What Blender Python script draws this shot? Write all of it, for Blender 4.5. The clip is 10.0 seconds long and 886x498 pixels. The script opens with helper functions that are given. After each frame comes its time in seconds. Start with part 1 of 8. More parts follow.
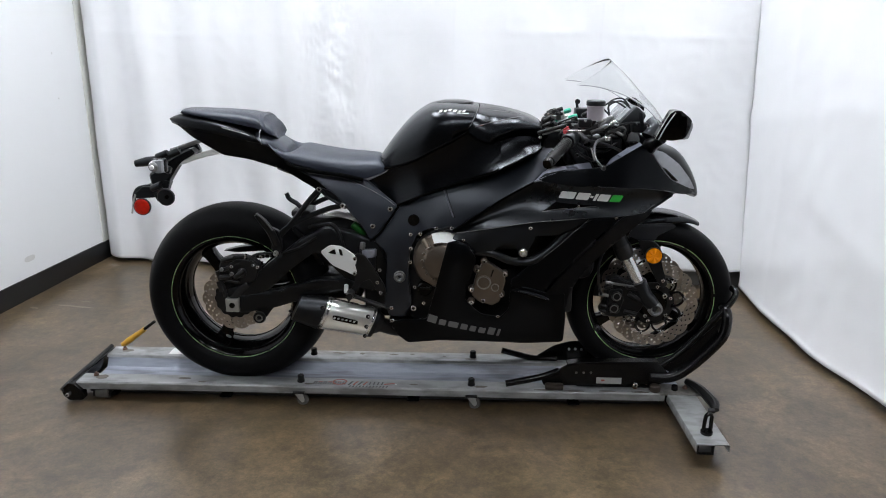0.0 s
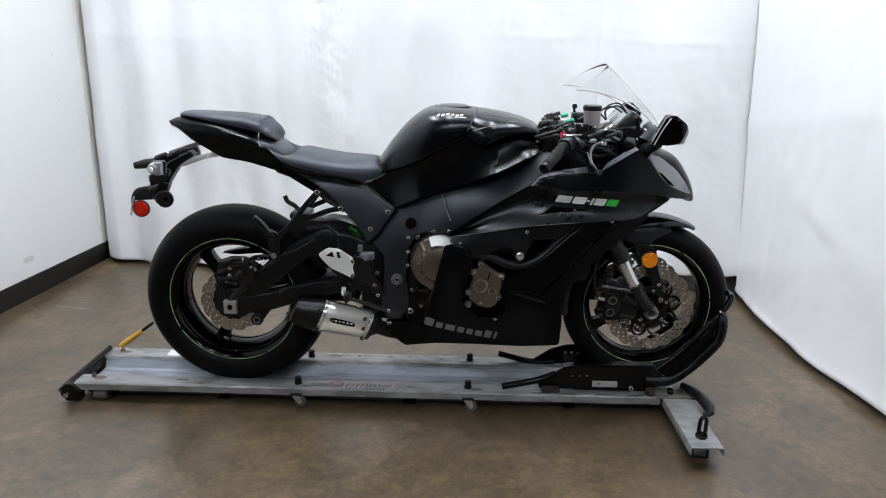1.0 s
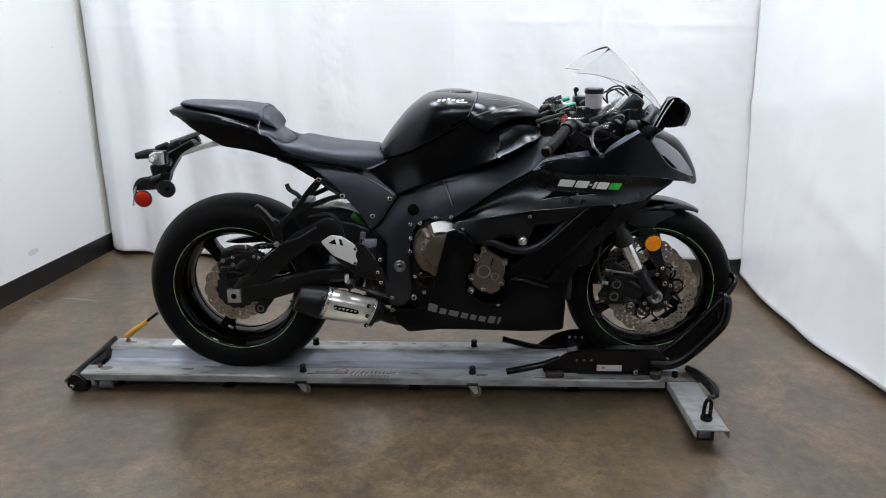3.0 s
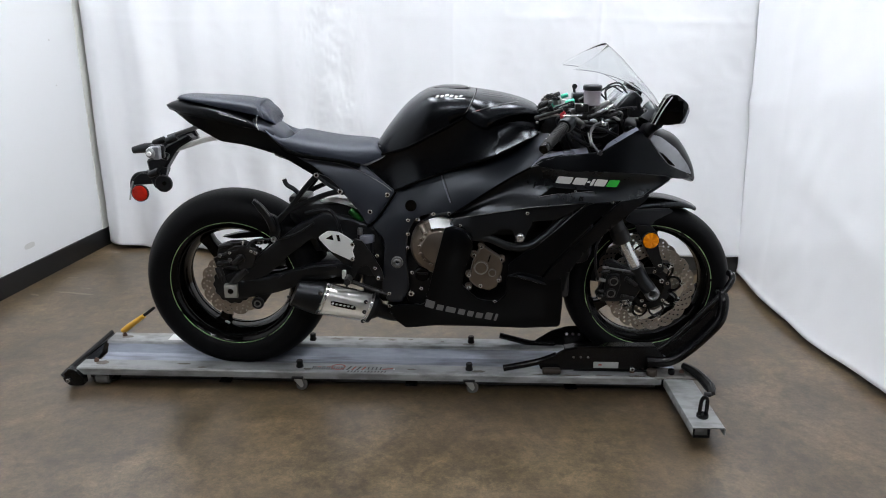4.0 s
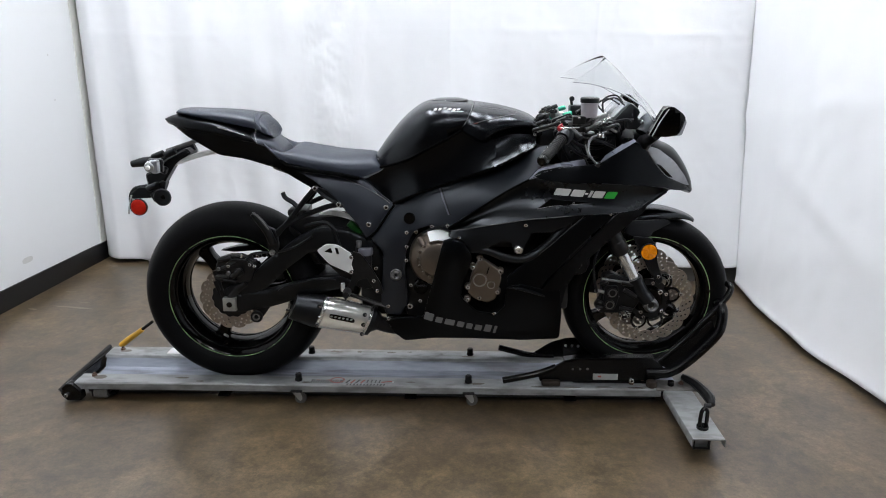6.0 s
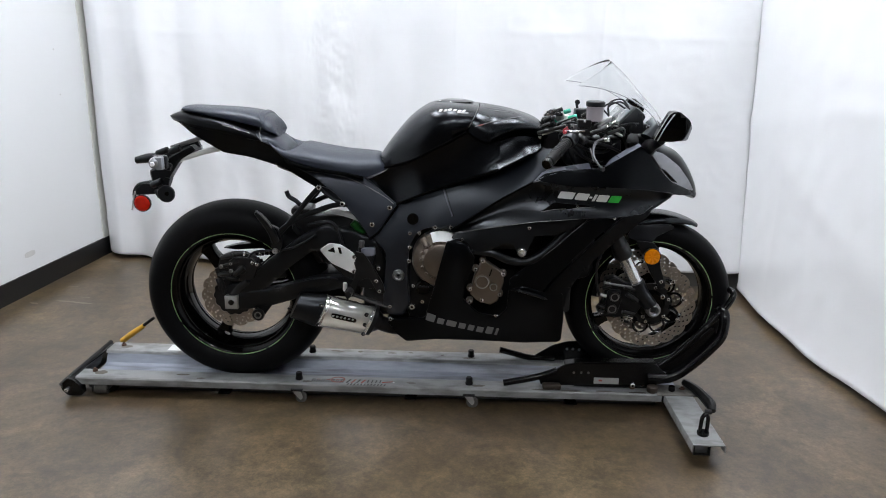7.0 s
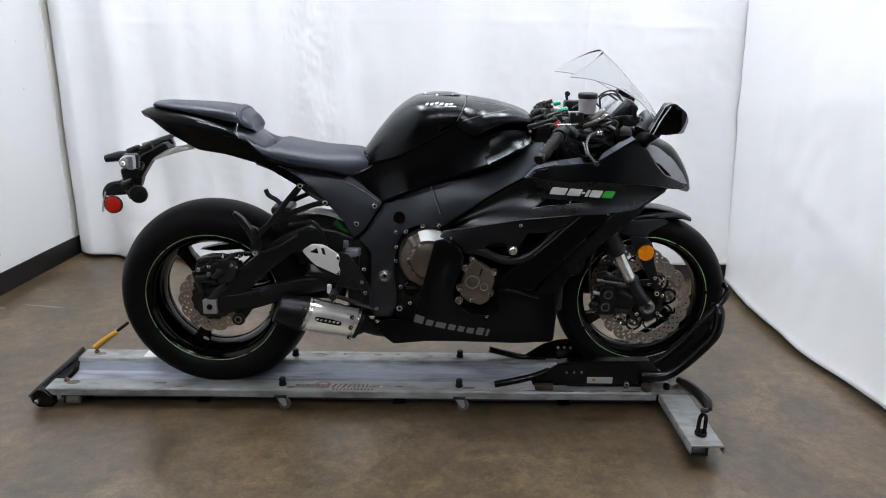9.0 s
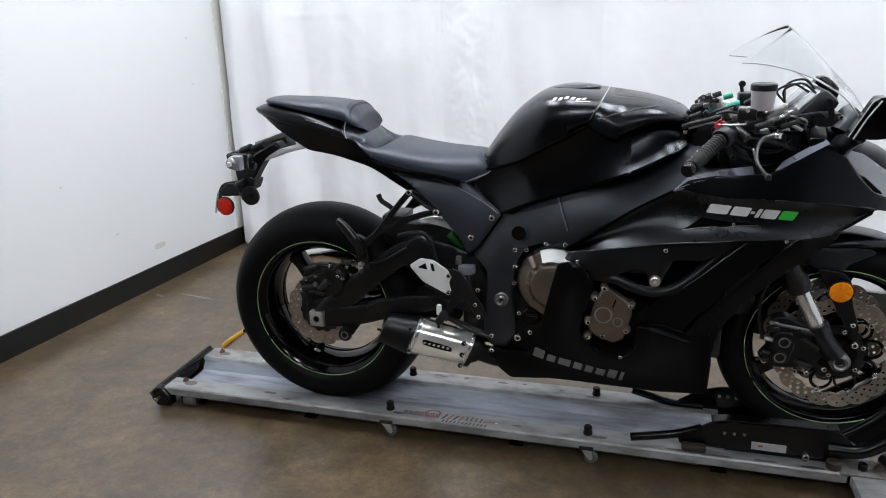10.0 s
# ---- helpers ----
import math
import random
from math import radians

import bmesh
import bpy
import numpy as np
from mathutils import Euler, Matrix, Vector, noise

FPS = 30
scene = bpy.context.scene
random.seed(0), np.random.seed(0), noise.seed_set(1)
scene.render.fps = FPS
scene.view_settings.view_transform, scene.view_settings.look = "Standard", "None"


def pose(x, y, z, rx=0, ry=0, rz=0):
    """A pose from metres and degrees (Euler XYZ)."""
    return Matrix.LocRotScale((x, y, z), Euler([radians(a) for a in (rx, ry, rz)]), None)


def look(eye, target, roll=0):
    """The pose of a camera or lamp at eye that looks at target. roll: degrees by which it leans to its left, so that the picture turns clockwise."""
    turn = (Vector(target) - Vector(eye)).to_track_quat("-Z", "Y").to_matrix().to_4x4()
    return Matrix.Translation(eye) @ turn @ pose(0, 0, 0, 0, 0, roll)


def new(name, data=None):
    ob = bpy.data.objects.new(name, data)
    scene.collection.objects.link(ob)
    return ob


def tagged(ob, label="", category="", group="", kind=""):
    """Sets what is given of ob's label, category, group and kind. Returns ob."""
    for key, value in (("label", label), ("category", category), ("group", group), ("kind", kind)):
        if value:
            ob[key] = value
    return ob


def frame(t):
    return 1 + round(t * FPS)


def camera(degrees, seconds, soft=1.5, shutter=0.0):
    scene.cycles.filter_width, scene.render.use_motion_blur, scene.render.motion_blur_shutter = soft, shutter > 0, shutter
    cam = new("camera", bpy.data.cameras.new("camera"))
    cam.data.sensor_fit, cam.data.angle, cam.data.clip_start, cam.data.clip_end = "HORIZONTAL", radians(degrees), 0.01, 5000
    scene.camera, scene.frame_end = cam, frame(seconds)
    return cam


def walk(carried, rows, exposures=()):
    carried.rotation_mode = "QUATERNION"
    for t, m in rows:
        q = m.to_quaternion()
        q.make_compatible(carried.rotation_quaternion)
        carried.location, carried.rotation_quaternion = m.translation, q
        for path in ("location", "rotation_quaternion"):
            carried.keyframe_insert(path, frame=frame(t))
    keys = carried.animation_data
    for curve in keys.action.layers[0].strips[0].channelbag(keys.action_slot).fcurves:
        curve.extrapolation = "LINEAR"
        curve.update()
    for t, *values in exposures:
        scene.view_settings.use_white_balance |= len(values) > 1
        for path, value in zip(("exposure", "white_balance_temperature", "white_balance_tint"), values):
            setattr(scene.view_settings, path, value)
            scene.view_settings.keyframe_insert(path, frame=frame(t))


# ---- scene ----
cam = camera(63.6, 10.0, soft=1.0, shutter=0.0)
PATH = [
    (0, (0.06, -2.359, 1.204), (0.007, -0.439, 0.648), 0.5),
    (0.5, (0.064, -2.366, 1.208), (0.011, -0.444, 0.655), 0.5),
    (1, (0.067, -2.37, 1.208), (0.016, -0.448, 0.66), 0.8),
    (1.5, (0.066, -2.373, 1.205), (0.01, -0.451, 0.653), 0.2),
    (2, (0.065, -2.374, 1.205), (0.004, -0.454, 0.646), -0.4),
    (2.5, (0.07, -2.372, 1.198), (0.007, -0.455, 0.63), -0.3),
    (4, (0.073, -2.366, 1.201), (0.017, -0.456, 0.61), 0.3),
    (4.5, (0.074, -2.368, 1.202), (0.019, -0.456, 0.617), 0.3),
    (5, (0.071, -2.368, 1.208), (0.019, -0.454, 0.629), -0.0),
    (5.5, (0.073, -2.368, 1.203), (0.021, -0.449, 0.642), -0.2),
    (7, (0.065, -2.365, 1.205), (0.011, -0.445, 0.647), 1.0),
    (7.5, (0.067, -2.368, 1.206), (0.004, -0.447, 0.651), 1.0),
    (8, (0.057, -2.37, 1.207), (-0.01, -0.451, 0.647), 0.8),
    (8.5, (0.019, -2.352, 1.209), (-0.01, -0.43, 0.657), 0.8),
    (8.7, (-0.004, -2.336, 1.216), (0.018, -0.413, 0.667), 0.8),
    (8.8, (-0.001, -2.329, 1.210), (0.040, -0.403, 0.670), 1.2),
    (9, (0.028, -2.275, 1.21), (0.039, -0.363, 0.624), 0.7),
    (9.1, (0.050, -2.237, 1.196), (0.012, -0.326, 0.606), -1.4),
    (9.2, (0.072, -2.208, 1.201), (-0.037, -0.301, 0.611), -3.5),
    (9.3, (0.104, -2.176, 1.211), (-0.095, -0.279, 0.609), -5.5),
    (9.4, (0.136, -2.156, 1.216), (-0.136, -0.268, 0.614), -5.2),
    (9.5, (0.149, -2.127, 1.228), (-0.164, -0.251, 0.612), -5.5),
    (9.6, (0.171, -2.084, 1.216), (-0.240, -0.224, 0.606), -6.4),
    (9.7, (0.169, -2.052, 1.220), (-0.289, -0.203, 0.609), -5.0),
    (9.8, (0.180, -2.013, 1.222), (-0.305, -0.174, 0.604), -3.2),
    (9.9, (0.192, -1.970, 1.219), (-0.317, -0.140, 0.594), -2.1),
    (10, (0.208, -1.919, 1.195), (-0.32, -0.09, 0.581), -1.5),
]
walk(cam, [(t, look(eye, target, roll)) for t, eye, target, roll in PATH], ((0.0, 0.0),))

# world: bare room with its own lamps, a very dim surround
world = bpy.data.worlds.new("world")
scene.world = world
world.use_nodes = True
world.node_tree.nodes["Background"].inputs[0].default_value = (0.8, 0.9, 1.0, 1)
world.node_tree.nodes["Background"].inputs[1].default_value = 0.02


# ---- materials ----
def mat(name, base, rough=0.5, metal=0.0, var=0.15, scale=40.0, bump=0.0, bscale=300.0, coat=0.0,
        rvar=0.1, spec=0.5, second=None, sscale=4.0, trans=0.0, emit=None, stretch=None, grime=None):
    """A surface with variation of colour and gloss at two scales, and fine relief."""
    m = bpy.data.materials.new(name)
    m.use_nodes = True
    nt = m.node_tree
    b = nt.nodes["Principled BSDF"]
    lk = nt.links.new
    tc = nt.nodes.new("ShaderNodeTexCoord")

    def tex(sc, detail=4.0):
        n = nt.nodes.new("ShaderNodeTexNoise")
        n.inputs["Scale"].default_value = sc
        n.inputs["Detail"].default_value = detail
        if stretch:
            mp = nt.nodes.new("ShaderNodeMapping")
            mp.inputs["Scale"].default_value = stretch
            lk(tc.outputs["Object"], mp.inputs["Vector"])
            lk(mp.outputs[0], n.inputs["Vector"])
        else:
            lk(tc.outputs["Object"], n.inputs["Vector"])
        return n
    fine, broad = tex(scale), tex(sscale, 3.0)
    ramp = nt.nodes.new("ShaderNodeMix")
    ramp.data_type = "RGBA"
    c = Vector(base[:3])
    s = Vector(second[:3]) if second else c * (1 + var)
    ramp.inputs[6].default_value = (*(c * (1 - var)), 1)
    ramp.inputs[7].default_value = (*s, 1)
    add = nt.nodes.new("ShaderNodeMath")
    add.operation = "MULTIPLY_ADD"
    lk(broad.outputs["Fac"], add.inputs[0])
    add.inputs[1].default_value = 0.6
    half = nt.nodes.new("ShaderNodeMath")
    half.operation = "MULTIPLY"
    half.inputs[1].default_value = 0.4
    lk(fine.outputs["Fac"], half.inputs[0])
    lk(half.outputs[0], add.inputs[2])
    lk(add.outputs[0], ramp.inputs[0])
    if grime:
        gsc, amount = grime
        gn = tex(gsc, 6.0)
        gr = nt.nodes.new("ShaderNodeValToRGB")
        gr.color_ramp.elements[0].position, gr.color_ramp.elements[1].position = 0.36, 0.56
        gr.color_ramp.elements[0].color, gr.color_ramp.elements[1].color = (1 - amount, 1 - amount * 1.04, 1 - amount * 1.06, 1), (1, 1, 1, 1)
        lk(gn.outputs["Fac"], gr.inputs[0])
        gm = nt.nodes.new("ShaderNodeMix")
        gm.data_type, gm.blend_type = "RGBA", "MULTIPLY"
        gm.inputs[0].default_value = 1.0
        lk(ramp.outputs[2], gm.inputs[6])
        lk(gr.outputs[0], gm.inputs[7])
        lk(gm.outputs[2], b.inputs["Base Color"])
    else:
        lk(ramp.outputs[2], b.inputs["Base Color"])
    mr = nt.nodes.new("ShaderNodeMapRange")
    mr.inputs["To Min"].default_value = max(0.02, rough - rvar)
    mr.inputs["To Max"].default_value = min(1.0, rough + rvar)
    lk(add.outputs[0], mr.inputs["Value"])
    lk(mr.outputs[0], b.inputs["Roughness"])
    b.inputs["Metallic"].default_value = metal
    b.inputs["Specular IOR Level"].default_value = spec
    b.inputs["Coat Weight"].default_value = coat
    b.inputs["Coat Roughness"].default_value = 0.15
    b.inputs["Transmission Weight"].default_value = trans
    if emit:
        b.inputs["Emission Color"].default_value = (*emit[:3], 1)
        b.inputs["Emission Strength"].default_value = emit[3]
    if bump:
        bt = tex(bscale, 2.0)
        bn = nt.nodes.new("ShaderNodeBump")
        bn.inputs["Strength"].default_value = bump
        bn.inputs["Distance"].default_value = 0.002
        lk(bt.outputs["Fac"], bn.inputs["Height"])
        lk(bn.outputs[0], b.inputs["Normal"])
    return m


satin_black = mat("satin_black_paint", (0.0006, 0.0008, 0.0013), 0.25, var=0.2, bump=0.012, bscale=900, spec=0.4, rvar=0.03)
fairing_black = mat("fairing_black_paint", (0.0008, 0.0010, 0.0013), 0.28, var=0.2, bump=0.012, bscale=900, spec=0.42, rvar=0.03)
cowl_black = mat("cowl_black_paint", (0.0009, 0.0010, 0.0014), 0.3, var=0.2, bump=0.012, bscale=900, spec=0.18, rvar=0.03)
rim_black = mat("wheel_paint", (0.0012, 0.0012, 0.0012), 0.12, var=0.2, rvar=0.04, spec=0.22)
gloss_black = mat("gloss_black", (0.0012, 0.0012, 0.0012), 0.1, var=0.2, rvar=0.04, spec=0.24)
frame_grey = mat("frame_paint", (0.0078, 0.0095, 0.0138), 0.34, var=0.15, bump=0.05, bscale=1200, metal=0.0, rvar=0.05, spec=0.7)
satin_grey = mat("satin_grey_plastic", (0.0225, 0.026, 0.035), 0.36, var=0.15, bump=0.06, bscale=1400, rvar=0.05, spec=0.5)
cover_grey = mat("cover_plastic", (0.0075, 0.0084, 0.0115), 0.34, var=0.15, bump=0.08, bscale=1500, rvar=0.05, spec=0.4)
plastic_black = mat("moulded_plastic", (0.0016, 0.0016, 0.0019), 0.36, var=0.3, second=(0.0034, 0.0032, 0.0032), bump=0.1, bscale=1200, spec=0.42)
# near-black that stands for shade in the panel gaps and the vent
gap_black = mat("gap_shade", (0.0006, 0.0006, 0.0006), 0.8, var=0.2, spec=0.04)
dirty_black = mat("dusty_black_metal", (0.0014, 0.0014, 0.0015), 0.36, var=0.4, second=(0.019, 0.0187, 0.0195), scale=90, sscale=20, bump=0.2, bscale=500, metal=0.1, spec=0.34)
rubber = mat("tyre_rubber", (0.0024, 0.0025, 0.003), 0.5, var=0.2, second=(0.0062, 0.0063, 0.007), bump=0.12, bscale=700, rvar=0.08, spec=0.08)
grip_rubber = mat("grip_rubber", (0.004, 0.004, 0.004), 0.55, bump=0.3, bscale=900, spec=0.25)
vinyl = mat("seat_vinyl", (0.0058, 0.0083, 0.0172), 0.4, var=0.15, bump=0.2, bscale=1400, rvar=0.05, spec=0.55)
near_white = mat("near_white", (0.8, 0.81, 0.82), 0.4, var=0.1)
dark_green = mat("dark_green_anodising", (0.012, 0.1, 0.014), 0.3, var=0.3, scale=80, metal=0.3)
# pale grey for highlight lines painted along edges, also for piping and stitching
edge_grey = mat("edge_glint_and_piping", (0.15, 0.15, 0.152), 0.4, var=0.4, scale=60)
dark_alloy = mat("worn_alloy", (0.2, 0.2, 0.2), 0.35, metal=0.7, var=0.3, scale=120)
bronze = mat("bronze_cover", (0.16, 0.135, 0.11), 0.33, metal=0.85, var=0.15, second=(0.24, 0.2, 0.165), bump=0.05, bscale=800)
steel = mat("polished_steel", (0.72, 0.72, 0.72), 0.2, metal=0.84, var=0.1, rvar=0.06)
brushed = mat("brushed_steel", (0.95, 0.94, 0.9), 0.17, metal=0.72, var=0.08, rvar=0.05, bump=0.012, bscale=600)
alloy = mat("cast_alloy", (0.4, 0.4, 0.385), 0.45, metal=0.7, var=0.12, bump=0.08, bscale=900)
bright_alloy = mat("bright_alloy", (0.75, 0.76, 0.75), 0.35, metal=0.2, var=0.06)
disc_steel = mat("disc_steel", (0.33, 0.29, 0.25), 0.38, metal=0.9, var=0.15, scale=200, bump=0.05, bscale=1500)
trim_grey = mat("trim_grey_plastic", (0.13, 0.133, 0.165), 0.36, var=0.2, bump=0.05, bscale=900, spec=0.4)
lever_alloy = mat("worn_lever_alloy", (0.07, 0.07, 0.072), 0.3, metal=0.8, var=0.5, scale=150)
scratch_pale = mat("pale_scratch", (0.27, 0.245, 0.21), 0.6, var=0.35, scale=60)
amber = mat("amber_lens", (0.9, 0.27, 0.002), 0.16, var=0.45, scale=250, bump=0.25, bscale=900, coat=0.2, spec=0.3)
red_lens = mat("red_lens", (0.42, 0.004, 0.002), 0.3, var=0.5, scale=200, second=(0.75, 0.02, 0.004), sscale=60, bump=0.3, bscale=500, spec=0.25)
clear_lens = mat("clear_lens", (0.4, 0.41, 0.42), 0.12, metal=0.5, var=0.6, scale=120, bump=0.4, bscale=600, coat=0.5)
lamp_glass = mat("lamp_glass", (0.22, 0.23, 0.25), 0.08, var=0.35, scale=30, coat=1.0, rvar=0.05)
green_paint = mat("green_paint", (0.03, 0.42, 0.05), 0.35, var=0.15)
stripe_green = mat("rim_tape", (0.24, 0.66, 0.13), 0.3, var=0.25, scale=9, second=(0.62, 0.8, 0.45))
teal = mat("teal_plastic", (0.03, 0.4, 0.25), 0.3, var=0.3, scale=150)
red_plastic = mat("red_plastic", (0.35, 0.02, 0.03), 0.35)
white_decal = mat("white_decal", (0.62, 0.62, 0.61), 0.4, var=0.06)
grey_decal = mat("grey_decal", (0.15, 0.15, 0.152), 0.5, var=0.2, scale=90)
silver_decal = mat("silver_decal", (0.35, 0.35, 0.34), 0.4, var=0.1)
red_decal = mat("red_decal", (0.3, 0.06, 0.045), 0.5, var=0.3, scale=200)
black_decal = mat("black_decal", (0.05, 0.045, 0.045), 0.5, var=0.3, scale=200)
zinc = mat("galvanised_steel", (0.22, 0.228, 0.228), 0.38, metal=0.35, var=0.25, scale=25, sscale=6, second=(0.4, 0.41, 0.41), bump=0.08, bscale=300, rvar=0.15, stretch=(0.6, 1.5, 1.5), grime=(24.0, 0.32))
trough_zinc = mat("scuffed_zinc", (0.24, 0.265, 0.325), 0.42, metal=0.3, var=0.5, scale=40, sscale=7, second=(0.44, 0.475, 0.55), bump=0.08, bscale=300, rvar=0.12, stretch=(0.5, 3.2, 3.2), grime=(7.0, 0.5))
black_steel = mat("black_powder_coat", (0.002, 0.002, 0.0023), 0.22, var=0.3, bump=0.05, bscale=500, spec=0.3)
stain = mat("rust_stain", (0.13, 0.115, 0.1), 0.6, var=0.45, scale=120, metal=0.2)
rusty_zinc = mat("stained_zinc", (0.13, 0.12, 0.108), 0.5, metal=0.4, var=0.4, second=(0.27, 0.26, 0.245), scale=60, sscale=14, bump=0.1, bscale=300, grime=(30.0, 0.4))
rust_brown = mat("rusted_clamp", (0.035, 0.026, 0.02), 0.6, metal=0.2, var=0.5, scale=90)
screen_pale = mat("cut_acrylic_edge", (0.66, 0.67, 0.68), 0.3, var=0.06)
rust = mat("rusty_bolt", (0.12, 0.07, 0.05), 0.65, metal=0.4, var=0.4, scale=200)
castor_grey = mat("castor_wheel", (0.09, 0.085, 0.078), 0.5, var=0.3, scale=100)
yellow = mat("yellow_grip", (0.55, 0.3, 0.03), 0.45, var=0.3, scale=60)
white_plastic = mat("frosted_plastic", (0.42, 0.39, 0.42), 0.35, var=0.25, scale=60, trans=0.25)
mirror_glass = mat("mirror_glass", (0.85, 0.86, 0.87), 0.03, metal=1.0, var=0.02, rvar=0.01)
gauge_glass = mat("gauge_face", (0.2, 0.21, 0.22), 0.25, var=0.3, coat=0.5)
radiator = mat("radiator_core", (0.02, 0.02, 0.02), 0.6, var=0.5, scale=400, metal=0.4)
wall_paint = mat("wall_paint", (0.70, 0.71, 0.72), 0.6, var=0.02, scale=3, sscale=1.2, bump=0.03, bscale=120)
cream_shade_strip = mat("corner_shade_strip", (0.7, 0.7, 0.66), 0.5, var=0.03)
base_rubber = mat("baseboard_rubber", (0.004, 0.004, 0.0045), 0.4, var=0.2, scale=15)
grey_base = mat("baseboard_grey", (0.09, 0.09, 0.085), 0.5, var=0.15)
scuff_grey = mat("scuff", (0.56, 0.56, 0.55), 0.6)
# unseen walls and ceiling kept dark so the black paint reflects little
grey_wall = mat("dark_unseen_wall", (0.035, 0.035, 0.038), 0.7, var=0.1)
ceiling_paint = mat("ceiling_paint", (0.12, 0.12, 0.125), 0.8, var=0.1)


# the cool sheen of black paint, plastics and vinyl is put in as specular tint
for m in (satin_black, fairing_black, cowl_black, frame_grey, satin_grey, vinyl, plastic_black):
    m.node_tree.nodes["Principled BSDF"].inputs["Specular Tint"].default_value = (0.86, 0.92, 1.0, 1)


def cloth_material():
    m = mat("curtain_vinyl", (0.75, 0.76, 0.78), 0.38, var=0.02, scale=6, sscale=1.5, bump=0.05, bscale=150, rvar=0.06)
    b = m.node_tree.nodes["Principled BSDF"]
    b.inputs["Sheen Weight"].default_value = 0.1
    return m


def concrete_material():
    """Sealed brown-grey concrete: cloudy stains, fine grains, darker blotches, thin scratches."""
    m = bpy.data.materials.new("sealed_concrete")
    m.use_nodes = True
    nt = m.node_tree
    lk = nt.links.new
    b = nt.nodes["Principled BSDF"]
    tc = nt.nodes.new("ShaderNodeTexCoord")

    def tex(sc, detail, rough=0.6, dist=0.0):
        n = nt.nodes.new("ShaderNodeTexNoise")
        n.inputs["Scale"].default_value = sc
        n.inputs["Detail"].default_value = detail
        n.inputs["Roughness"].default_value = rough
        n.inputs["Distortion"].default_value = dist
        lk(tc.outputs["Object"], n.inputs["Vector"])
        return n

    def ramp(src, *stops):
        r = nt.nodes.new("ShaderNodeValToRGB")
        while len(r.color_ramp.elements) < len(stops):
            r.color_ramp.elements.new(0.5)
        for e, (p, col) in zip(r.color_ramp.elements, stops):
            e.position, e.color = p, (*col, 1)
        lk(src.outputs["Fac"], r.inputs[0])
        return r

    def mix(kind, fac, a, c):
        n = nt.nodes.new("ShaderNodeMix")
        n.data_type, n.blend_type = "RGBA", kind
        n.inputs[0].default_value = fac
        lk(a, n.inputs[6])
        lk(c, n.inputs[7])
        return n.outputs[2]
    cloud = ramp(tex(1.3, 9, 0.68, 1.5), (0.3, (0.045, 0.0302, 0.0148)), (0.5, (0.081, 0.056, 0.0308)), (0.7, (0.131, 0.0945, 0.0565)))
    mid = ramp(tex(6, 9, 0.75, 0.6), (0.34, (0.42, 0.4, 0.34)), (0.48, (0.9, 0.9, 0.88)), (0.66, (1.42, 1.4, 1.38)))
    tint = ramp(tex(2.3, 6, 0.65, 1.0), (0.38, (0.98, 1.0, 0.82)), (0.55, (1, 1, 1)), (0.7, (1.03, 0.98, 1.03)))
    grain = ramp(tex(140, 4), (0.35, (0.72, 0.72, 0.72)), (0.65, (1.1, 1.09, 1.07)))
    spots = ramp(tex(34, 3, 0.5, 0.4), (0.22, (0.7, 0.67, 0.64)), (0.4, (1, 1, 1)))
    # pale drag marks
    strk = nt.nodes.new("ShaderNodeMapping")
    strk.inputs["Scale"].default_value = (1.2, 14.0, 1.0)
    strk.inputs["Rotation"].default_value = (0, 0, 0.25)
    lk(tc.outputs["Object"], strk.inputs["Vector"])
    sn = tex(1.4, 6, 0.6, 0.5)
    lk(strk.outputs[0], sn.inputs["Vector"])
    drag = ramp(sn, (0.58, (1, 1, 1)), (0.74, (1.55, 1.55, 1.55)))
    col = mix("MULTIPLY", 0.9, cloud.outputs[0], mid.outputs[0])
    col = mix("MULTIPLY", 0.8, col, grain.outputs[0])
    col = mix("MULTIPLY", 0.6, col, spots.outputs[0])
    col = mix("MULTIPLY", 0.4, col, drag.outputs[0])
    col = mix("MULTIPLY", 0.45, col, tint.outputs[0])
    speck = ramp(tex(24, 6, 0.7, 0.3), (0.34, (0.5, 0.48, 0.44)), (0.5, (1, 1, 1)), (0.66, (1.42, 1.42, 1.4)))
    col = mix("MULTIPLY", 0.85, col, speck.outputs[0])
    fleck = ramp(tex(75, 5, 0.75, 0.2), (0.36, (0.72, 0.71, 0.69)), (0.5, (1, 1, 1)), (0.64, (1.24, 1.24, 1.24)))
    col = mix("MULTIPLY", 0.8, col, fleck.outputs[0])
    lk(col, b.inputs["Base Color"])
    rr = nt.nodes.new("ShaderNodeMapRange")
    lk(tex(3.0, 5).outputs["Fac"], rr.inputs["Value"])
    rr.inputs["To Min"].default_value, rr.inputs["To Max"].default_value = 0.24, 0.44
    b.inputs["Specular IOR Level"].default_value = 1.0
    lk(rr.outputs[0], b.inputs["Roughness"])
    bn = nt.nodes.new("ShaderNodeBump")
    bn.inputs["Strength"].default_value, bn.inputs["Distance"].default_value = 0.12, 0.003
    lk(tex(60, 5).outputs["Fac"], bn.inputs["Height"])
    lk(bn.outputs[0], b.inputs["Normal"])
    return m


def glass_material():
    m = bpy.data.materials.new("clear_acrylic")
    m.use_nodes = True
    nt = m.node_tree
    b = nt.nodes["Principled BSDF"]
    b.inputs["Base Color"].default_value = (0.96, 0.97, 0.97, 1)
    b.inputs["Roughness"].default_value = 0.02
    b.inputs["Transmission Weight"].default_value = 1.0
    b.inputs["IOR"].default_value = 1.12
    return m


curtain_vinyl = cloth_material()
concrete = concrete_material()
acrylic = glass_material()


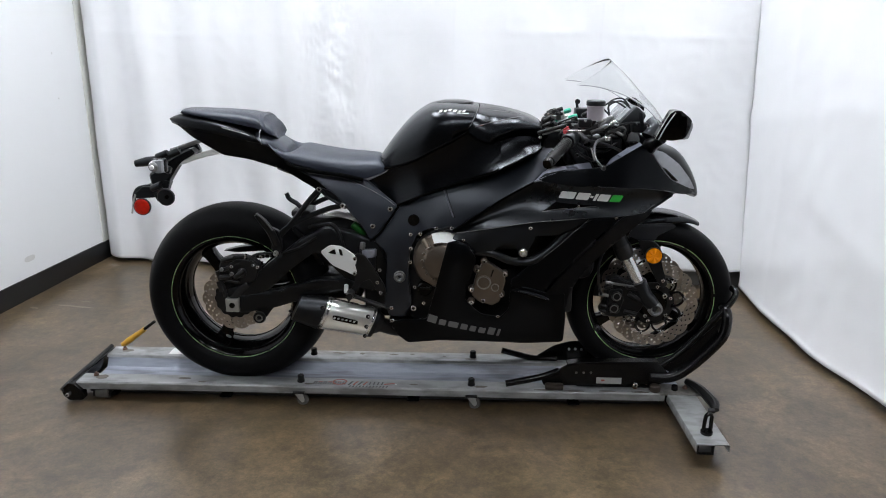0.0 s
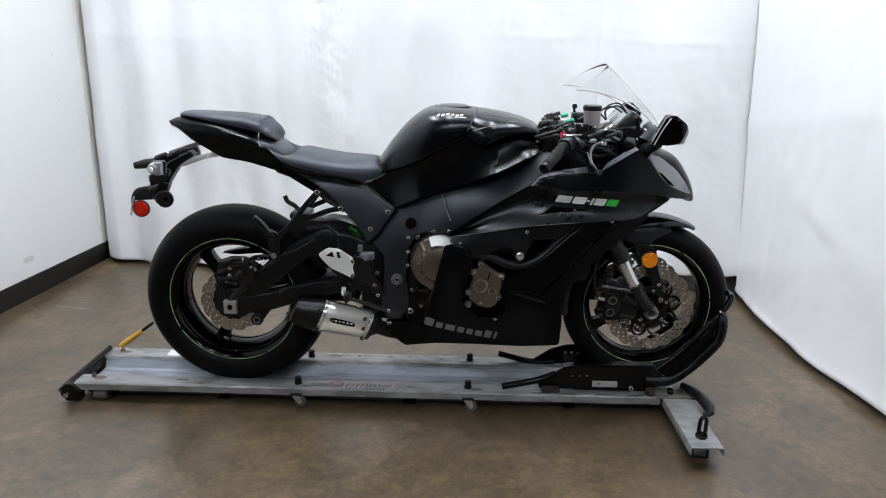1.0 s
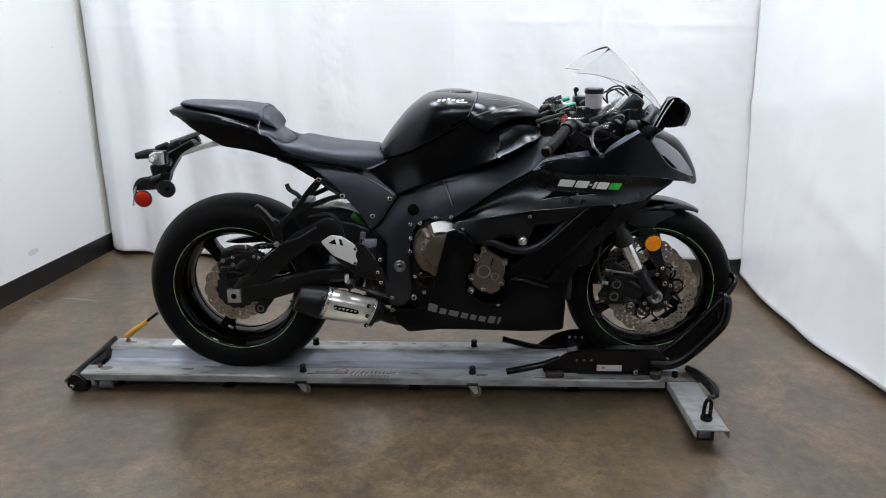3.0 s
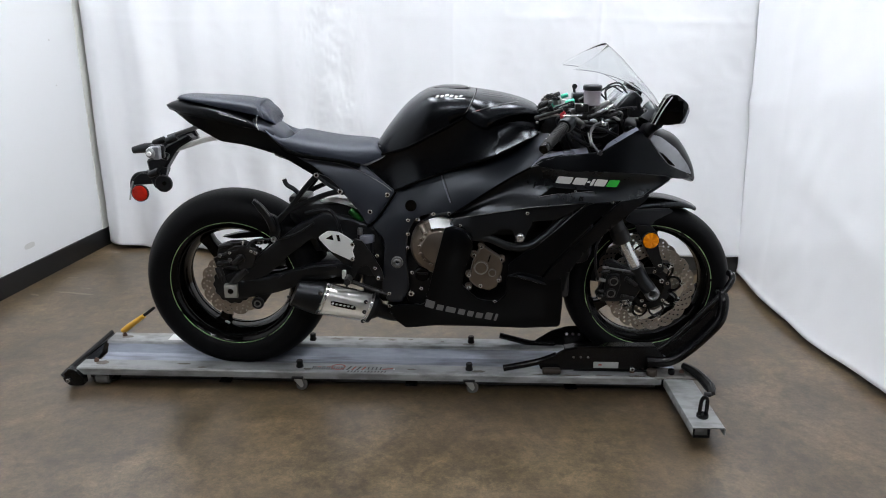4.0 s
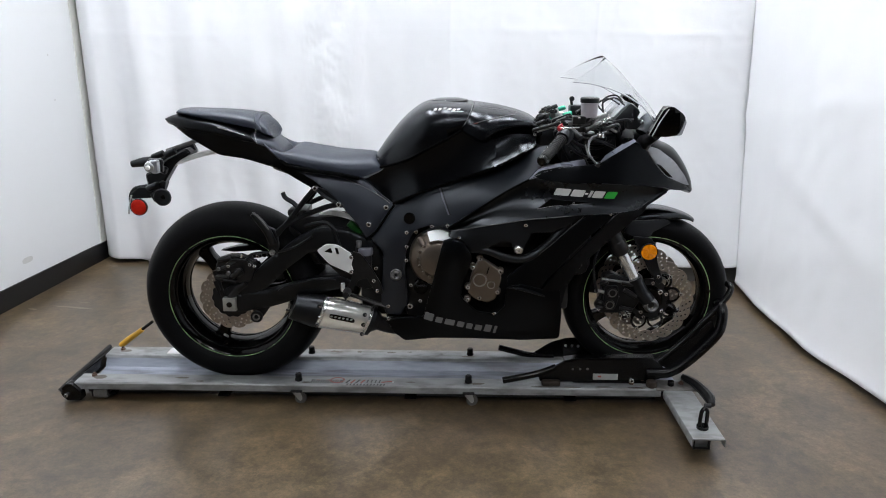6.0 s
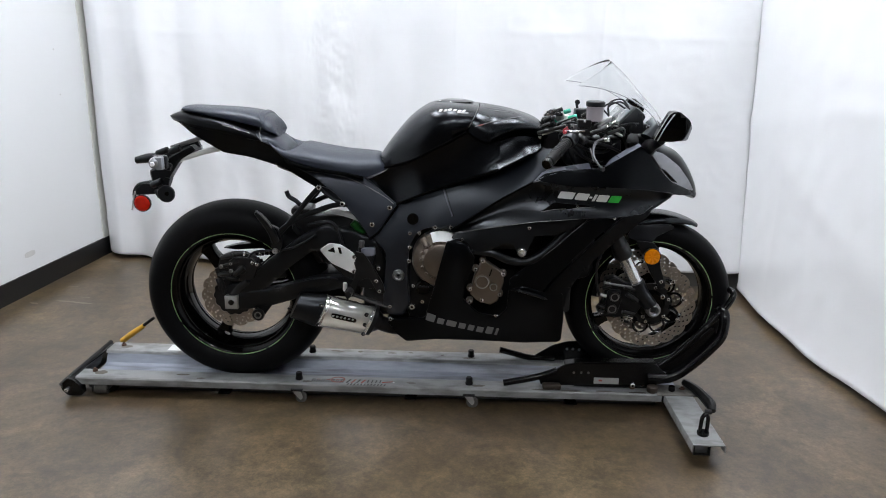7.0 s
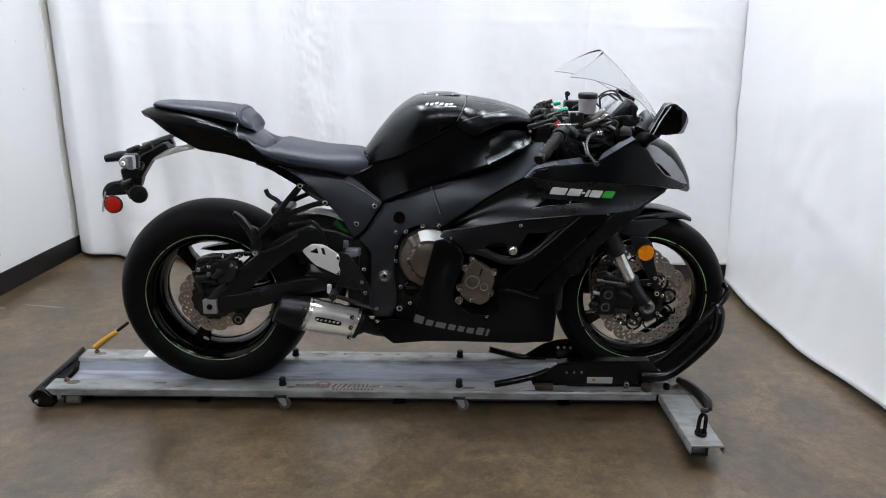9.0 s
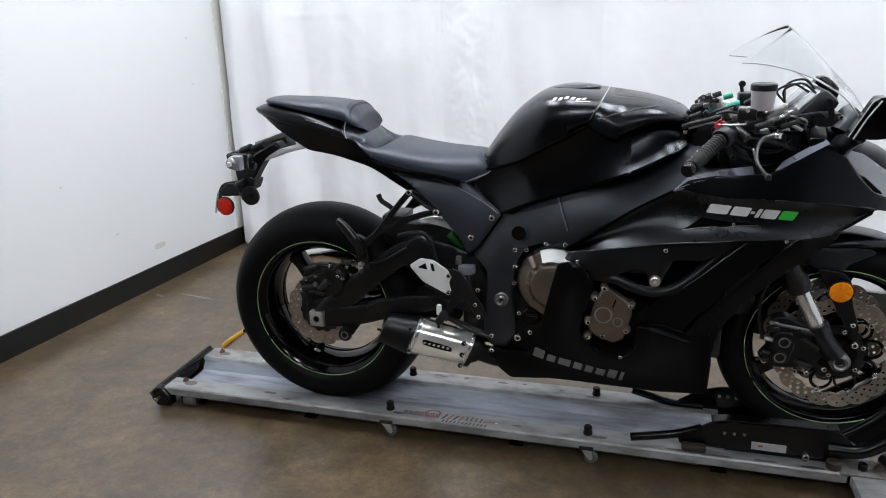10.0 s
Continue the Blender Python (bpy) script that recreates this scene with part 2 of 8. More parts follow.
# ---- shapes ----
def to_mesh(name, bm, material, angle=35):
    bmesh.ops.remove_doubles(bm, verts=bm.verts, dist=1e-5)
    bmesh.ops.recalc_face_normals(bm, faces=bm.faces)
    me = bpy.data.meshes.new(name)
    bm.to_mesh(me)
    bm.free()
    me.materials.append(material)
    me.shade_smooth()
    me.set_sharp_from_angle(angle=radians(angle))
    if "facing" in me.attributes:
        vec = [Vector(d.vector) for d in me.attributes["facing"].data]
        me.attributes.remove(me.attributes["facing"])
        me.normals_split_custom_set([vec[i.vertex_index] for i in me.loops])
    return me


def base_of(ob):
    p = Vector((0, 0, 0))
    while ob:
        p += ob.location
        ob = ob.parent
    return p


def part(name, bm, material, parent=None, label="", angle=35, mirror=False):
    """Links a bmesh, given in world metres, as one mesh object under a thing or a part. mirror: a twin across the bike's plane."""
    twin = None
    if mirror:
        twin = bm.copy()
        bmesh.ops.scale(twin, vec=(1, -1, 1), verts=twin.verts)
        lay = twin.verts.layers.float_vector.get("facing")
        for v in twin.verts if lay else ():
            v[lay] = (v[lay].x, -v[lay].y, v[lay].z)
    o = base_of(parent)
    for b in (bm, twin):
        if b is None:
            continue
        bmesh.ops.translate(b, vec=-o, verts=b.verts)
        ob = new(name, to_mesh(name, b, material, angle))
        ob.parent = parent
        if label:
            tagged(ob, label)
        if not ob.data.has_custom_normals and len(ob.data.vertices) > 150 and material in (satin_black, fairing_black, frame_grey, cover_grey, plastic_black):
            wn = ob.modifiers.new("even_shading", "WEIGHTED_NORMAL")
            wn.keep_sharp, wn.weight = True, 80
        if b is bm:
            first = ob
    return first


def thing(name, at, label, category, group="", kind=""):
    e = new(name)
    e.location = at
    e.empty_display_size = 0.1
    return tagged(e, label, category, group, kind)


def smooth_path(pts, per=6, closed=False):
    """Catmull-Rom through the points."""
    pts = [Vector(p) for p in pts]
    n = len(pts)
    if n < 3:
        return pts
    out = []
    for i in range(n if closed else n - 1):
        a, b = pts[i], pts[(i + 1) % n]
        p = pts[i - 1] if (i or closed) else a * 2 - b
        q = pts[(i + 2) % n] if (closed or i + 2 < n) else b * 2 - a
        for k in range(per):
            t = k / per
            out.append(0.5 * (2 * a + (b - p) * t + (2 * p - 5 * a + 4 * b - q) * t * t + (3 * a - p - 3 * b + q) * t ** 3))
    if not closed:
        out.append(pts[-1])
    return out


def tube(pts, r, n=10, per=6, closed=False, bm=None, flat=1.0, soft=True):
    """A round bar along a smooth path; r may run from one end to the other; flat squeezes it."""
    bm = bm or bmesh.new()
    path = smooth_path(pts, per, closed) if soft else [Vector(p) for p in pts]
    m = len(path)
    rings, up = [], None
    for i, p in enumerate(path):
        d = (path[(i + 1) % m] - path[i - 1]) if closed else (path[min(i + 1, m - 1)] - path[max(i - 1, 0)])
        d.normalize()
        if up is None:
            up = Vector((0, 0, 1)) if abs(d.z) < 0.9 else Vector((0, 1, 0))
        side = d.cross(up).normalized()
        up = side.cross(d).normalized()
        f = i / max(1, m - 1)
        rr = r if isinstance(r, (int, float)) else r[min(len(r) - 1, int(f * (len(r) - 1)))] * (1 - (f * (len(r) - 1)) % 1) + r[min(len(r) - 1, int(f * (len(r) - 1)) + 1)] * ((f * (len(r) - 1)) % 1)
        rings.append([bm.verts.new(p + (side * math.cos(6.28319 * k / n) * flat + up * math.sin(6.28319 * k / n)) * rr) for k in range(n)])
    for i in range(m if closed else m - 1):
        a, b = rings[i], rings[(i + 1) % m]
        for k in range(n):
            bm.faces.new((a[k], a[(k + 1) % n], b[(k + 1) % n], b[k]))
    if not closed:
        bm.faces.new(rings[0])
        bm.faces.new(rings[-1][::-1])
    return bm


def lathe(profile, centre, n=48, axis="y", closed=True, bm=None):
    """Turns a profile of (radius, offset along the axis) round the axis through centre."""
    bm = bm or bmesh.new()
    c = Vector(centre)
    rings = []
    for k in range(n):
        a = 2 * math.pi * k / n
        ring = []
        for r, o in profile:
            u, v = r * math.cos(a), r * math.sin(a)
            p = {"y": (u, o, v), "x": (o, u, v), "z": (u, v, o)}[axis]
            ring.append(bm.verts.new(c + Vector(p)))
        rings.append(ring)
    m = len(profile)
    for k in range(n):
        a, b = rings[k], rings[(k + 1) % n]
        for i in range(m if closed else m - 1):
            j = (i + 1) % m
            if profile[i][0] < 1e-7 and profile[j][0] < 1e-7:
                continue
            vs = [a[i], a[j], b[j], b[i]]
            if profile[i][0] < 1e-7:
                vs = [a[i], a[j], b[j]]
            elif profile[j][0] < 1e-7:
                vs = [a[i], a[j], b[i]]
            bm.faces.new(vs)
    return bm


def drum(p, r, length, axis="y", n=24, edge=0.15, bm=None):
    """A solid round piece with chamfered rims; p is the middle of its length."""
    h, e = length / 2, min(r, length) * edge
    return lathe([(0, -h), (r - e, -h), (r, -h + e), (r, h - e), (r - e, h), (0, h)], p, n, axis, closed=False, bm=bm)


def rod(a, b, r, n=14, edge=0.15, bm=None):
    """A solid round bar between two points with chamfered ends."""
    a, b = Vector(a), Vector(b)
    d = (b - a)
    e = min(r * edge * 2, d.length * 0.3)
    d.normalize()
    return tube([a, a + d * e, b - d * e, b], [r * (1 - edge), r, r, r * (1 - edge)], n, soft=False, bm=bm)


def block(lo, hi, bevel=0.003, bm=None, seg=2):
    """A box between two corners with rounded edges."""
    own = bmesh.new()
    c = (Vector(lo) + Vector(hi)) / 2
    s = Vector(hi) - Vector(lo)
    bmesh.ops.create_cube(own, size=1, matrix=Matrix.Translation(c) @ Matrix.Diagonal((abs(s.x), abs(s.y), abs(s.z), 1)))
    if bevel:
        bmesh.ops.bevel(own, geom=own.edges[:], offset=bevel, segments=seg, affect="EDGES", profile=0.5)
    return join(bm, own)


def join(bm, own):
    if bm is None:
        return own
    me = bpy.data.meshes.new("tmp")
    own.to_mesh(me)
    own.free()
    bm.from_mesh(me)
    bpy.data.meshes.remove(me)
    return bm


def rounded(poly, amount=0.3, k=4):
    """Rounds the corners of a closed outline of 3D points."""
    if amount <= 0:
        return [Vector(p) for p in poly]
    out = []
    n = len(poly)
    for i in range(n):
        p, a, b = Vector(poly[i]), Vector(poly[i - 1]), Vector(poly[(i + 1) % n])
        u, v = p + (a - p) * amount, p + (b - p) * amount
        for j in range(k + 1):
            t = j / k
            out.append(u * (1 - t) ** 2 + p * 2 * t * (1 - t) + v * t * t)
    return out


def mean_value(x, z, poly):
    """The outline's depth carried into its inside by mean value coordinates."""
    n = len(poly)
    d = [(p[0] - x, p[2] - z) for p in poly]
    L = [math.hypot(*q) for q in d]
    for i in range(n):
        if L[i] < 1e-6:
            return poly[i][1]
    tans = []
    for i in range(n):
        j = (i + 1) % n
        cr = d[i][0] * d[j][1] - d[i][1] * d[j][0]
        dt = d[i][0] * d[j][0] + d[i][1] * d[j][1]
        ang = math.atan2(cr, dt)
        if abs(abs(ang) - math.pi) < 1e-5:
            w = L[i] / (L[i] + L[j])
            return poly[i][1] * (1 - w) + poly[j][1] * w
        tans.append(math.tan(ang / 2))
    s = t = 0.0
    for i in range(n):
        w = (tans[i - 1] + tans[i]) / L[i]
        s += w
        t += w * poly[i][1]
    return t / s if abs(s) > 1e-9 else poly[0][1]


def edge_distance(x, z, poly):
    best = 9.0
    n = len(poly)
    for i in range(n):
        ax, az, bx, bz = poly[i][0], poly[i][2], poly[(i + 1) % n][0], poly[(i + 1) % n][2]
        dx, dz = bx - ax, bz - az
        q = dx * dx + dz * dz
        t = max(0, min(1, ((x - ax) * dx + (z - az) * dz) / q)) if q > 1e-12 else 0
        best = min(best, math.hypot(ax + t * dx - x, az + t * dz - z))
    return best


def panel(outline, bulge=0.0, reach=0.05, thick=0.004, step=0.025, soft=0.3, lip=0.003, holes=(), crease=None):
    """A curved body panel facing the -y side: the outline's points carry their own depth, the inside is carried over from them and
    bulges outwards by bulge within reach of the edge. Edges are rounded by lip, the back lies thick behind. Returns bmesh and surface."""
    poly = rounded(outline, soft)
    flat = [(p.x, p.z) for p in poly]
    clean = []
    for p, q in zip(poly, flat):
        if not clean or math.hypot(q[0] - clean[-1].x, q[1] - clean[-1].z) > 1e-4:
            clean.append(p)
    poly = clean
    bm = bmesh.new()
    lay = bm.verts.layers.float_vector.new("facing")
    f = bm.faces.new([bm.verts.new((p.x, 0, p.z)) for p in poly])
    rim = list(bm.verts)
    if lip:
        bmesh.ops.inset_region(bm, faces=[f], thickness=lip, depth=0, use_even_offset=True)
    x0, x1 = min(p.x for p in poly), max(p.x for p in poly)
    z0, z1 = min(p.z for p in poly), max(p.z for p in poly)
    for axis, a, b in ((0, x0, x1), (2, z0, z1)):
        m = int((b - a) / step)
        for i in range(1, m + 1):
            co, no = [0, 0, 0], [0, 0, 0]
            co[axis], no[axis] = a + (b - a) * i / (m + 1), 1
            bmesh.ops.bisect_plane(bm, geom=bm.verts[:] + bm.edges[:] + bm.faces[:], plane_co=co, plane_no=no, dist=1e-5)

    mids, lens = [], []
    for i in range(len(poly)):
        p, q = poly[i], poly[(i + 1) % len(poly)]
        m = max(1, int(math.hypot(q.x - p.x, q.z - p.z) / 0.006))
        for j in range(m):
            c = p.lerp(q, (j + 0.5) / m)
            mids.append((c.x, c.z))
            lens.append(math.hypot(q.x - p.x, q.z - p.z) / m)
    mids, lens = np.array(mids), np.array(lens)

    def surf(x, z):
        d2 = (mids[:, 0] - x) ** 2 + (mids[:, 1] - z) ** 2 + 1e-6
        d = (math.pi / 2 / float((lens / d2 ** 2).sum())) ** (1 / 3)
        k = 1 - math.exp(-(d / (0.45 * reach)) ** 1.5)
        y = mean_value(x, z, poly) - bulge * k
        return y - (crease(x, z) if crease else 0.0)
    bmesh.ops.triangulate(bm, faces=[f for f in bm.faces if len(f.verts) > 4])
    inner = []
    for v in bm.verts:
        d = edge_distance(v.co.x, v.co.z, poly)
        v.co.y = surf(v.co.x, v.co.z) + (lip if d < lip * 0.4 else 0)
        if d > lip * 2:
            inner.append(v)
    for _ in range(2):
        bmesh.ops.smooth_vert(bm, verts=inner, factor=0.5, use_axis_x=False, use_axis_y=True, use_axis_z=False)
    # even shading: the face's normals, evened out between neighbours
    bm.normal_update()
    skin = [v for v in bm.verts if edge_distance(v.co.x, v.co.z, poly) > lip * 0.4]
    members = set(skin)
    dirs = {}
    for v in skin:
        n = sum((f.normal * f.calc_area() * (1 if f.normal.y < 0 else -1) for f in v.link_faces if all(w in members for w in f.verts)), Vector())
        dirs[v] = n.normalized() if n.length > 1e-12 else Vector((0, -1, 0))
    for _ in range(10):
        dirs = {v: (n + sum((dirs[e.other_vert(v)] for e in v.link_edges if e.other_vert(v) in dirs), Vector())).normalized() for v, n in dirs.items()}
    for v, n in dirs.items():
        v[lay] = n
    faces = bm.faces[:]
    ext = bmesh.ops.extrude_face_region(bm, geom=faces)
    for g in ext["geom"]:
        if isinstance(g, bmesh.types.BMVert):
            g[lay] = (0, 0, 0)
            g.co.y += thick
    return bm, surf


def skin(upper, lower, bow=0.0, thick=0.005, lip=0.003, per=8, m=16):
    """A smooth body panel between an upper and a lower edge of matched points; bow pushes its middle outwards (or, below 0, inwards).
    Returns bmesh and surface."""
    a, b = smooth_path([Vector(p) for p in upper], per), smooth_path([Vector(p) for p in lower], per)
    bm = bmesh.new()
    front = []
    for p, q in zip(a, b):
        p, q = Vector(p), Vector(q)
        row = []
        for k in range(m + 1):
            v = k / m
            c = p.lerp(q, v)
            row.append(c - Vector((0, bow * 4 * v * (1 - v), 0)))
        front.append(row)
    flat = np.array([c[:] for row in front for c in row])
    grid = []
    for row in front:
        d = (row[-1] - row[0]).normalized() * lip * 0.6
        pts = [row[0] - d + Vector((0, thick, 0)), row[0] - d + Vector((0, lip, 0))] + row + [row[-1] + d + Vector((0, lip, 0)), row[-1] + d + Vector((0, thick, 0))]
        grid.append([bm.verts.new(c) for c in pts])
    for r, s in zip(grid, grid[1:]):
        for k in range(len(r) - 1):
            bm.faces.new((r[k], s[k], s[k + 1], r[k + 1]))
    for r, s in ((grid[0], 1), (grid[-1], -1)):
        back = [bm.verts.new(v.co + Vector((0, max(thick, lip), 0))) for v in r[1:-1]]
        for k in range(len(back) - 1):
            bm.faces.new((r[k + 1], r[k + 2], back[k + 1], back[k]))

    def surf(x, z):
        d2 = (flat[:, 0] - x) ** 2 + (flat[:, 2] - z) ** 2
        near = np.argsort(d2)[:4]
        w = 1 / (d2[near] + 1e-8)
        return float((flat[near, 1] * w).sum() / w.sum())
    return bm, surf


def plate(outline, thick=0.006, soft=0.2, bevel=0.0015, bm=None):
    """A flat or evenly bent plate: the outline at its own depth, thick towards +y."""
    poly = rounded(outline, soft, 3)
    own = bmesh.new()
    vs = [own.verts.new(p) for p in poly]
    f = own.faces.new(vs)
    ext = bmesh.ops.extrude_face_region(own, geom=[f])
    top = [g for g in ext["geom"] if isinstance(g, bmesh.types.BMVert)]
    bmesh.ops.translate(own, vec=(0, thick, 0), verts=top)
    bmesh.ops.recalc_face_normals(own, faces=own.faces)
    if bevel:
        rimedges = [e for e in own.edges if len(e.link_faces) == 2 and any(len(g.verts) > 4 for g in e.link_faces)]
        bmesh.ops.bevel(own, geom=rimedges, offset=bevel, segments=1, affect="EDGES")
    bmesh.ops.triangulate(own, faces=[g for g in own.faces if len(g.verts) > 4])
    return join(bm, own)


def loft(sections, n=14, ends=True, bm=None):
    """A symmetrical body. Each section: the middle's top (x, z), the side edge (x, w, z), the fullness of the curve, and the underside's z."""
    bm = bm or bmesh.new()
    rings = []
    for (tx, tz), (ex, w, ez), full, low in sections:
        ring = []
        half = []
        for i in range(n + 1):
            a = math.pi / 2 * i / n
            half.append((w * math.sin(a) ** (2 / full), math.cos(a) ** (2 / full)))
        for s in (-1, 1):
            seq = half if s == -1 else half[::-1][:-1]
            if s == -1:
                seq = half
            pts = [(ex + (tx - ex) * c, s * y, ez + (tz - ez) * c) for y, c in seq]
            if s == 1:
                ring = ring + [("gap", None)] + pts
            else:
                ring = ring + pts
        right = [p for p in ring if p[0] != "gap"][: n + 1]
        left = [(p[0], -p[1], p[2]) for p in right[1:]]
        under = [(ex, 0.0, low)]
        loop = right + under + left[::-1]
        rings.append([bm.verts.new(p) for p in loop])
    for a, b in zip(rings, rings[1:]):
        m = len(a)
        for k in range(m):
            bm.faces.new((a[k], a[(k + 1) % m], b[(k + 1) % m], b[k]))
    if ends:
        bm.faces.new(rings[0])
        bm.faces.new(rings[-1][::-1])
    return bm


def densify(sections, per=4):
    """Smooth steps between a loft's sections."""
    flat = [(t[0], t[1], e[0], e[1], e[2], f, l) for t, e, f, l in sections]
    out = []
    n = len(flat)
    for i in range(n - 1):
        p, a, b, q = flat[max(i - 1, 0)], flat[i], flat[i + 1], flat[min(i + 2, n - 1)]
        for k in range(per):
            t = k / per
            v = [0.5 * (2 * A + (B - P) * t + (2 * P - 5 * A + 4 * B - Q) * t * t + (3 * A - P - 3 * B + Q) * t ** 3) for P, A, B, Q in zip(p, a, b, q)]
            out.append(v)
    out.append(flat[-1])
    return [((v[0], v[1]), (v[2], max(v[3], 1e-3), v[4]), v[5], v[6]) for v in out]


def bolt_mesh(name, material, seg=12):
    """A socket-head bolt of unit radius that faces -y."""
    me = to_mesh(name, lathe([(0, -0.25), (0.45, -0.25), (0.5, -0.75), (0.85, -0.75), (1, -0.6), (1, 0.3), (0, 0.3)], (0, 0, 0), seg, closed=False), material)
    me.materials.append(gloss_black)
    # socket faces black, the shade of the recess put into the colour
    for f in me.polygons:
        if math.hypot(f.center.x, f.center.z) < 0.48:
            f.material_index = 1
    return me


BOLTS = {"steel": bolt_mesh("bolt", steel), "black": bolt_mesh("bolt", plastic_black), "rust": bolt_mesh("bolt", rust)}


def bolt(parent, p, r=0.006, kind="steel"):
    ob = new("bolt", BOLTS[kind])
    ob.parent = parent
    ob.location = Vector(p) - base_of(parent)
    ob.scale = (r, r, r)
    return ob

# ---- the room ----
# last three: unseen front row added to light the bike's near side
LIGHTS = [((-1.35, 0.2, 3.5), 0.4, 1.2, 47.0), ((-0.1, 0.1, 3.5), 0.4, 1.2, 35.0), ((1.0, 0.1, 3.5), 0.4, 1.2, 41.0), ((-1.4, -4.4, 3.5), 0.4, 1.2, 22.0), ((0.15, -3.6, 3.5), 0.4, 1.2, 44.0), ((1.6, -4.4, 3.5), 0.4, 1.2, 20.0)]
def wall_slab(name, a, b, z0, z1, thick, material, label, cat="wall", out=1):
    """An upright slab from a to b, its face on that line, thick away from the room."""
    a, b = Vector((*a, 0)), Vector((*b, 0))
    n = Vector((-(b - a).y, (b - a).x, 0)).normalized() * thick * out
    bm = bmesh.new()
    lo = [bm.verts.new(p + Vector((0, 0, z0))) for p in (a, b, b + n, a + n)]
    hi = [bm.verts.new(p + Vector((0, 0, z1))) for p in (a, b, b + n, a + n)]
    bm.faces.new(lo)
    bm.faces.new(hi)
    for i in range(4):
        j = (i + 1) % 4
        bm.faces.new((lo[i], lo[j], hi[j], hi[i]))
    return tagged(part(name, bm, material), label, cat, kind="structure")


CEIL = 3.6
CORNER = (-1.968, 1.62)
LEFT_END = (-2.085 - 0.073 * 2.6, -2.6)
FAR_LEFT = (-4.2, -6.0)
FAR_RIGHT = (4.2, -6.0)
RIGHT_BACK = (4.2, 1.62 - 0.125 * 6.168)
wall_slab("wall_left", LEFT_END, CORNER, 0, CEIL, 0.12, wall_paint, "white painted plain wall with a few scuffs")
wall_slab("wall_back", CORNER, RIGHT_BACK, 0, CEIL, 0.12, wall_paint, "white painted wall behind the hanging curtain")
# grey walls out of view, added to close the room with dark reflections
wall_slab("wall_right", FAR_RIGHT, RIGHT_BACK, 0, CEIL, 0.12, grey_wall, "unseen dark grey wall beyond the side curtain", out=-1)
wall_slab("wall_left_front", FAR_LEFT, (-4.2, -2.6), 0, CEIL, 0.12, grey_wall, "unseen dark grey wall beside the bay")
wall_slab("wall_return", (-4.2, -2.6), (LEFT_END[0] - 0.122, -2.6), 0, CEIL, 0.12, grey_wall, "unseen dark grey wall that meets the white bay wall")
wall_slab("wall_front", FAR_LEFT, FAR_RIGHT, 0, CEIL, 0.12, grey_wall, "unseen dark grey wall closing the front end", out=-1)
fl = bmesh.new()
bmesh.ops.create_grid(fl, x_segments=8, y_segments=8, size=1, matrix=Matrix.Translation((0, -2.2, 0)) @ Matrix.Diagonal((4.4, 4.2, 1, 1)))
ext = bmesh.ops.extrude_face_region(fl, geom=fl.faces[:])
bmesh.ops.translate(fl, vec=(0, 0, -0.1), verts=[g for g in ext["geom"] if isinstance(g, bmesh.types.BMVert)])
tagged(part("floor", fl, concrete), "brown-grey sealed concrete floor with stains and scratches", "floor", kind="structure")
tagged(part("ceiling", block((-4.4, -6.4, CEIL), (4.4, 2.0, CEIL + 0.1), 0), ceiling_paint), "unseen dark plain ceiling over the bay", "ceiling", kind="structure")


def inset_line(a, b, off):
    a, b = Vector((*a, 0)), Vector((*b, 0))
    n = Vector((-(b - a).y, (b - a).x, 0)).normalized() * off
    return (a + n)[:2], (b + n)[:2]


a, b = inset_line(LEFT_END, CORNER, 0.0)
wall_slab("baseboard", a, b, 0, 0.1, 0.009, base_rubber, "black rubber baseboard along the white wall", "baseboard", out=-1)
wall_slab("baseboard", (CORNER[0] + 0.01, CORNER[1] - 0.0013), RIGHT_BACK, 0, 0.1, 0.009, grey_base, "grey baseboard along the wall behind the curtain", "baseboard", out=-1)
# shading of the wall corner by the curtain, put in as a cream strip
ta, tb = (CORNER[0] - 0.073 * 0.13, CORNER[1] - 0.13), (CORNER[0] - 0.0005, CORNER[1] - 0.006)
wall_slab("trim", ta, tb, 0.1, CEIL, 0.004, cream_shade_strip, "cream strip for the shading of the wall corner beside the curtain", "trim", out=-1)
for i, (yy, zz, sx, sz) in enumerate(((0.838, 0.172, 0.075, 0.028), (0.373, 0.579, 0.014, 0.008), (1.255, 1.13, 0.01, 0.01), (1.262, 0.91, 0.01, 0.008), (0.62, 0.31, 0.02, 0.005))):
    x = -2.085 + 0.073 * yy + 0.0008
    sc = plate([(0, 0, 0), (sx, 0, 0), (sx, 0, sz), (0, 0, sz)], 0.0006, 0.4, 0)
    bmesh.ops.rotate(sc, matrix=Matrix.Rotation(radians(85.8), 3, "Z"), verts=sc.verts)
    bmesh.ops.translate(sc, vec=(x, yy, zz), verts=sc.verts)
    tagged(part("scuff_mark", sc, scuff_grey), "grey rubbed scuff on the white wall", "scuff mark", group="wall scuffs", kind="structure")


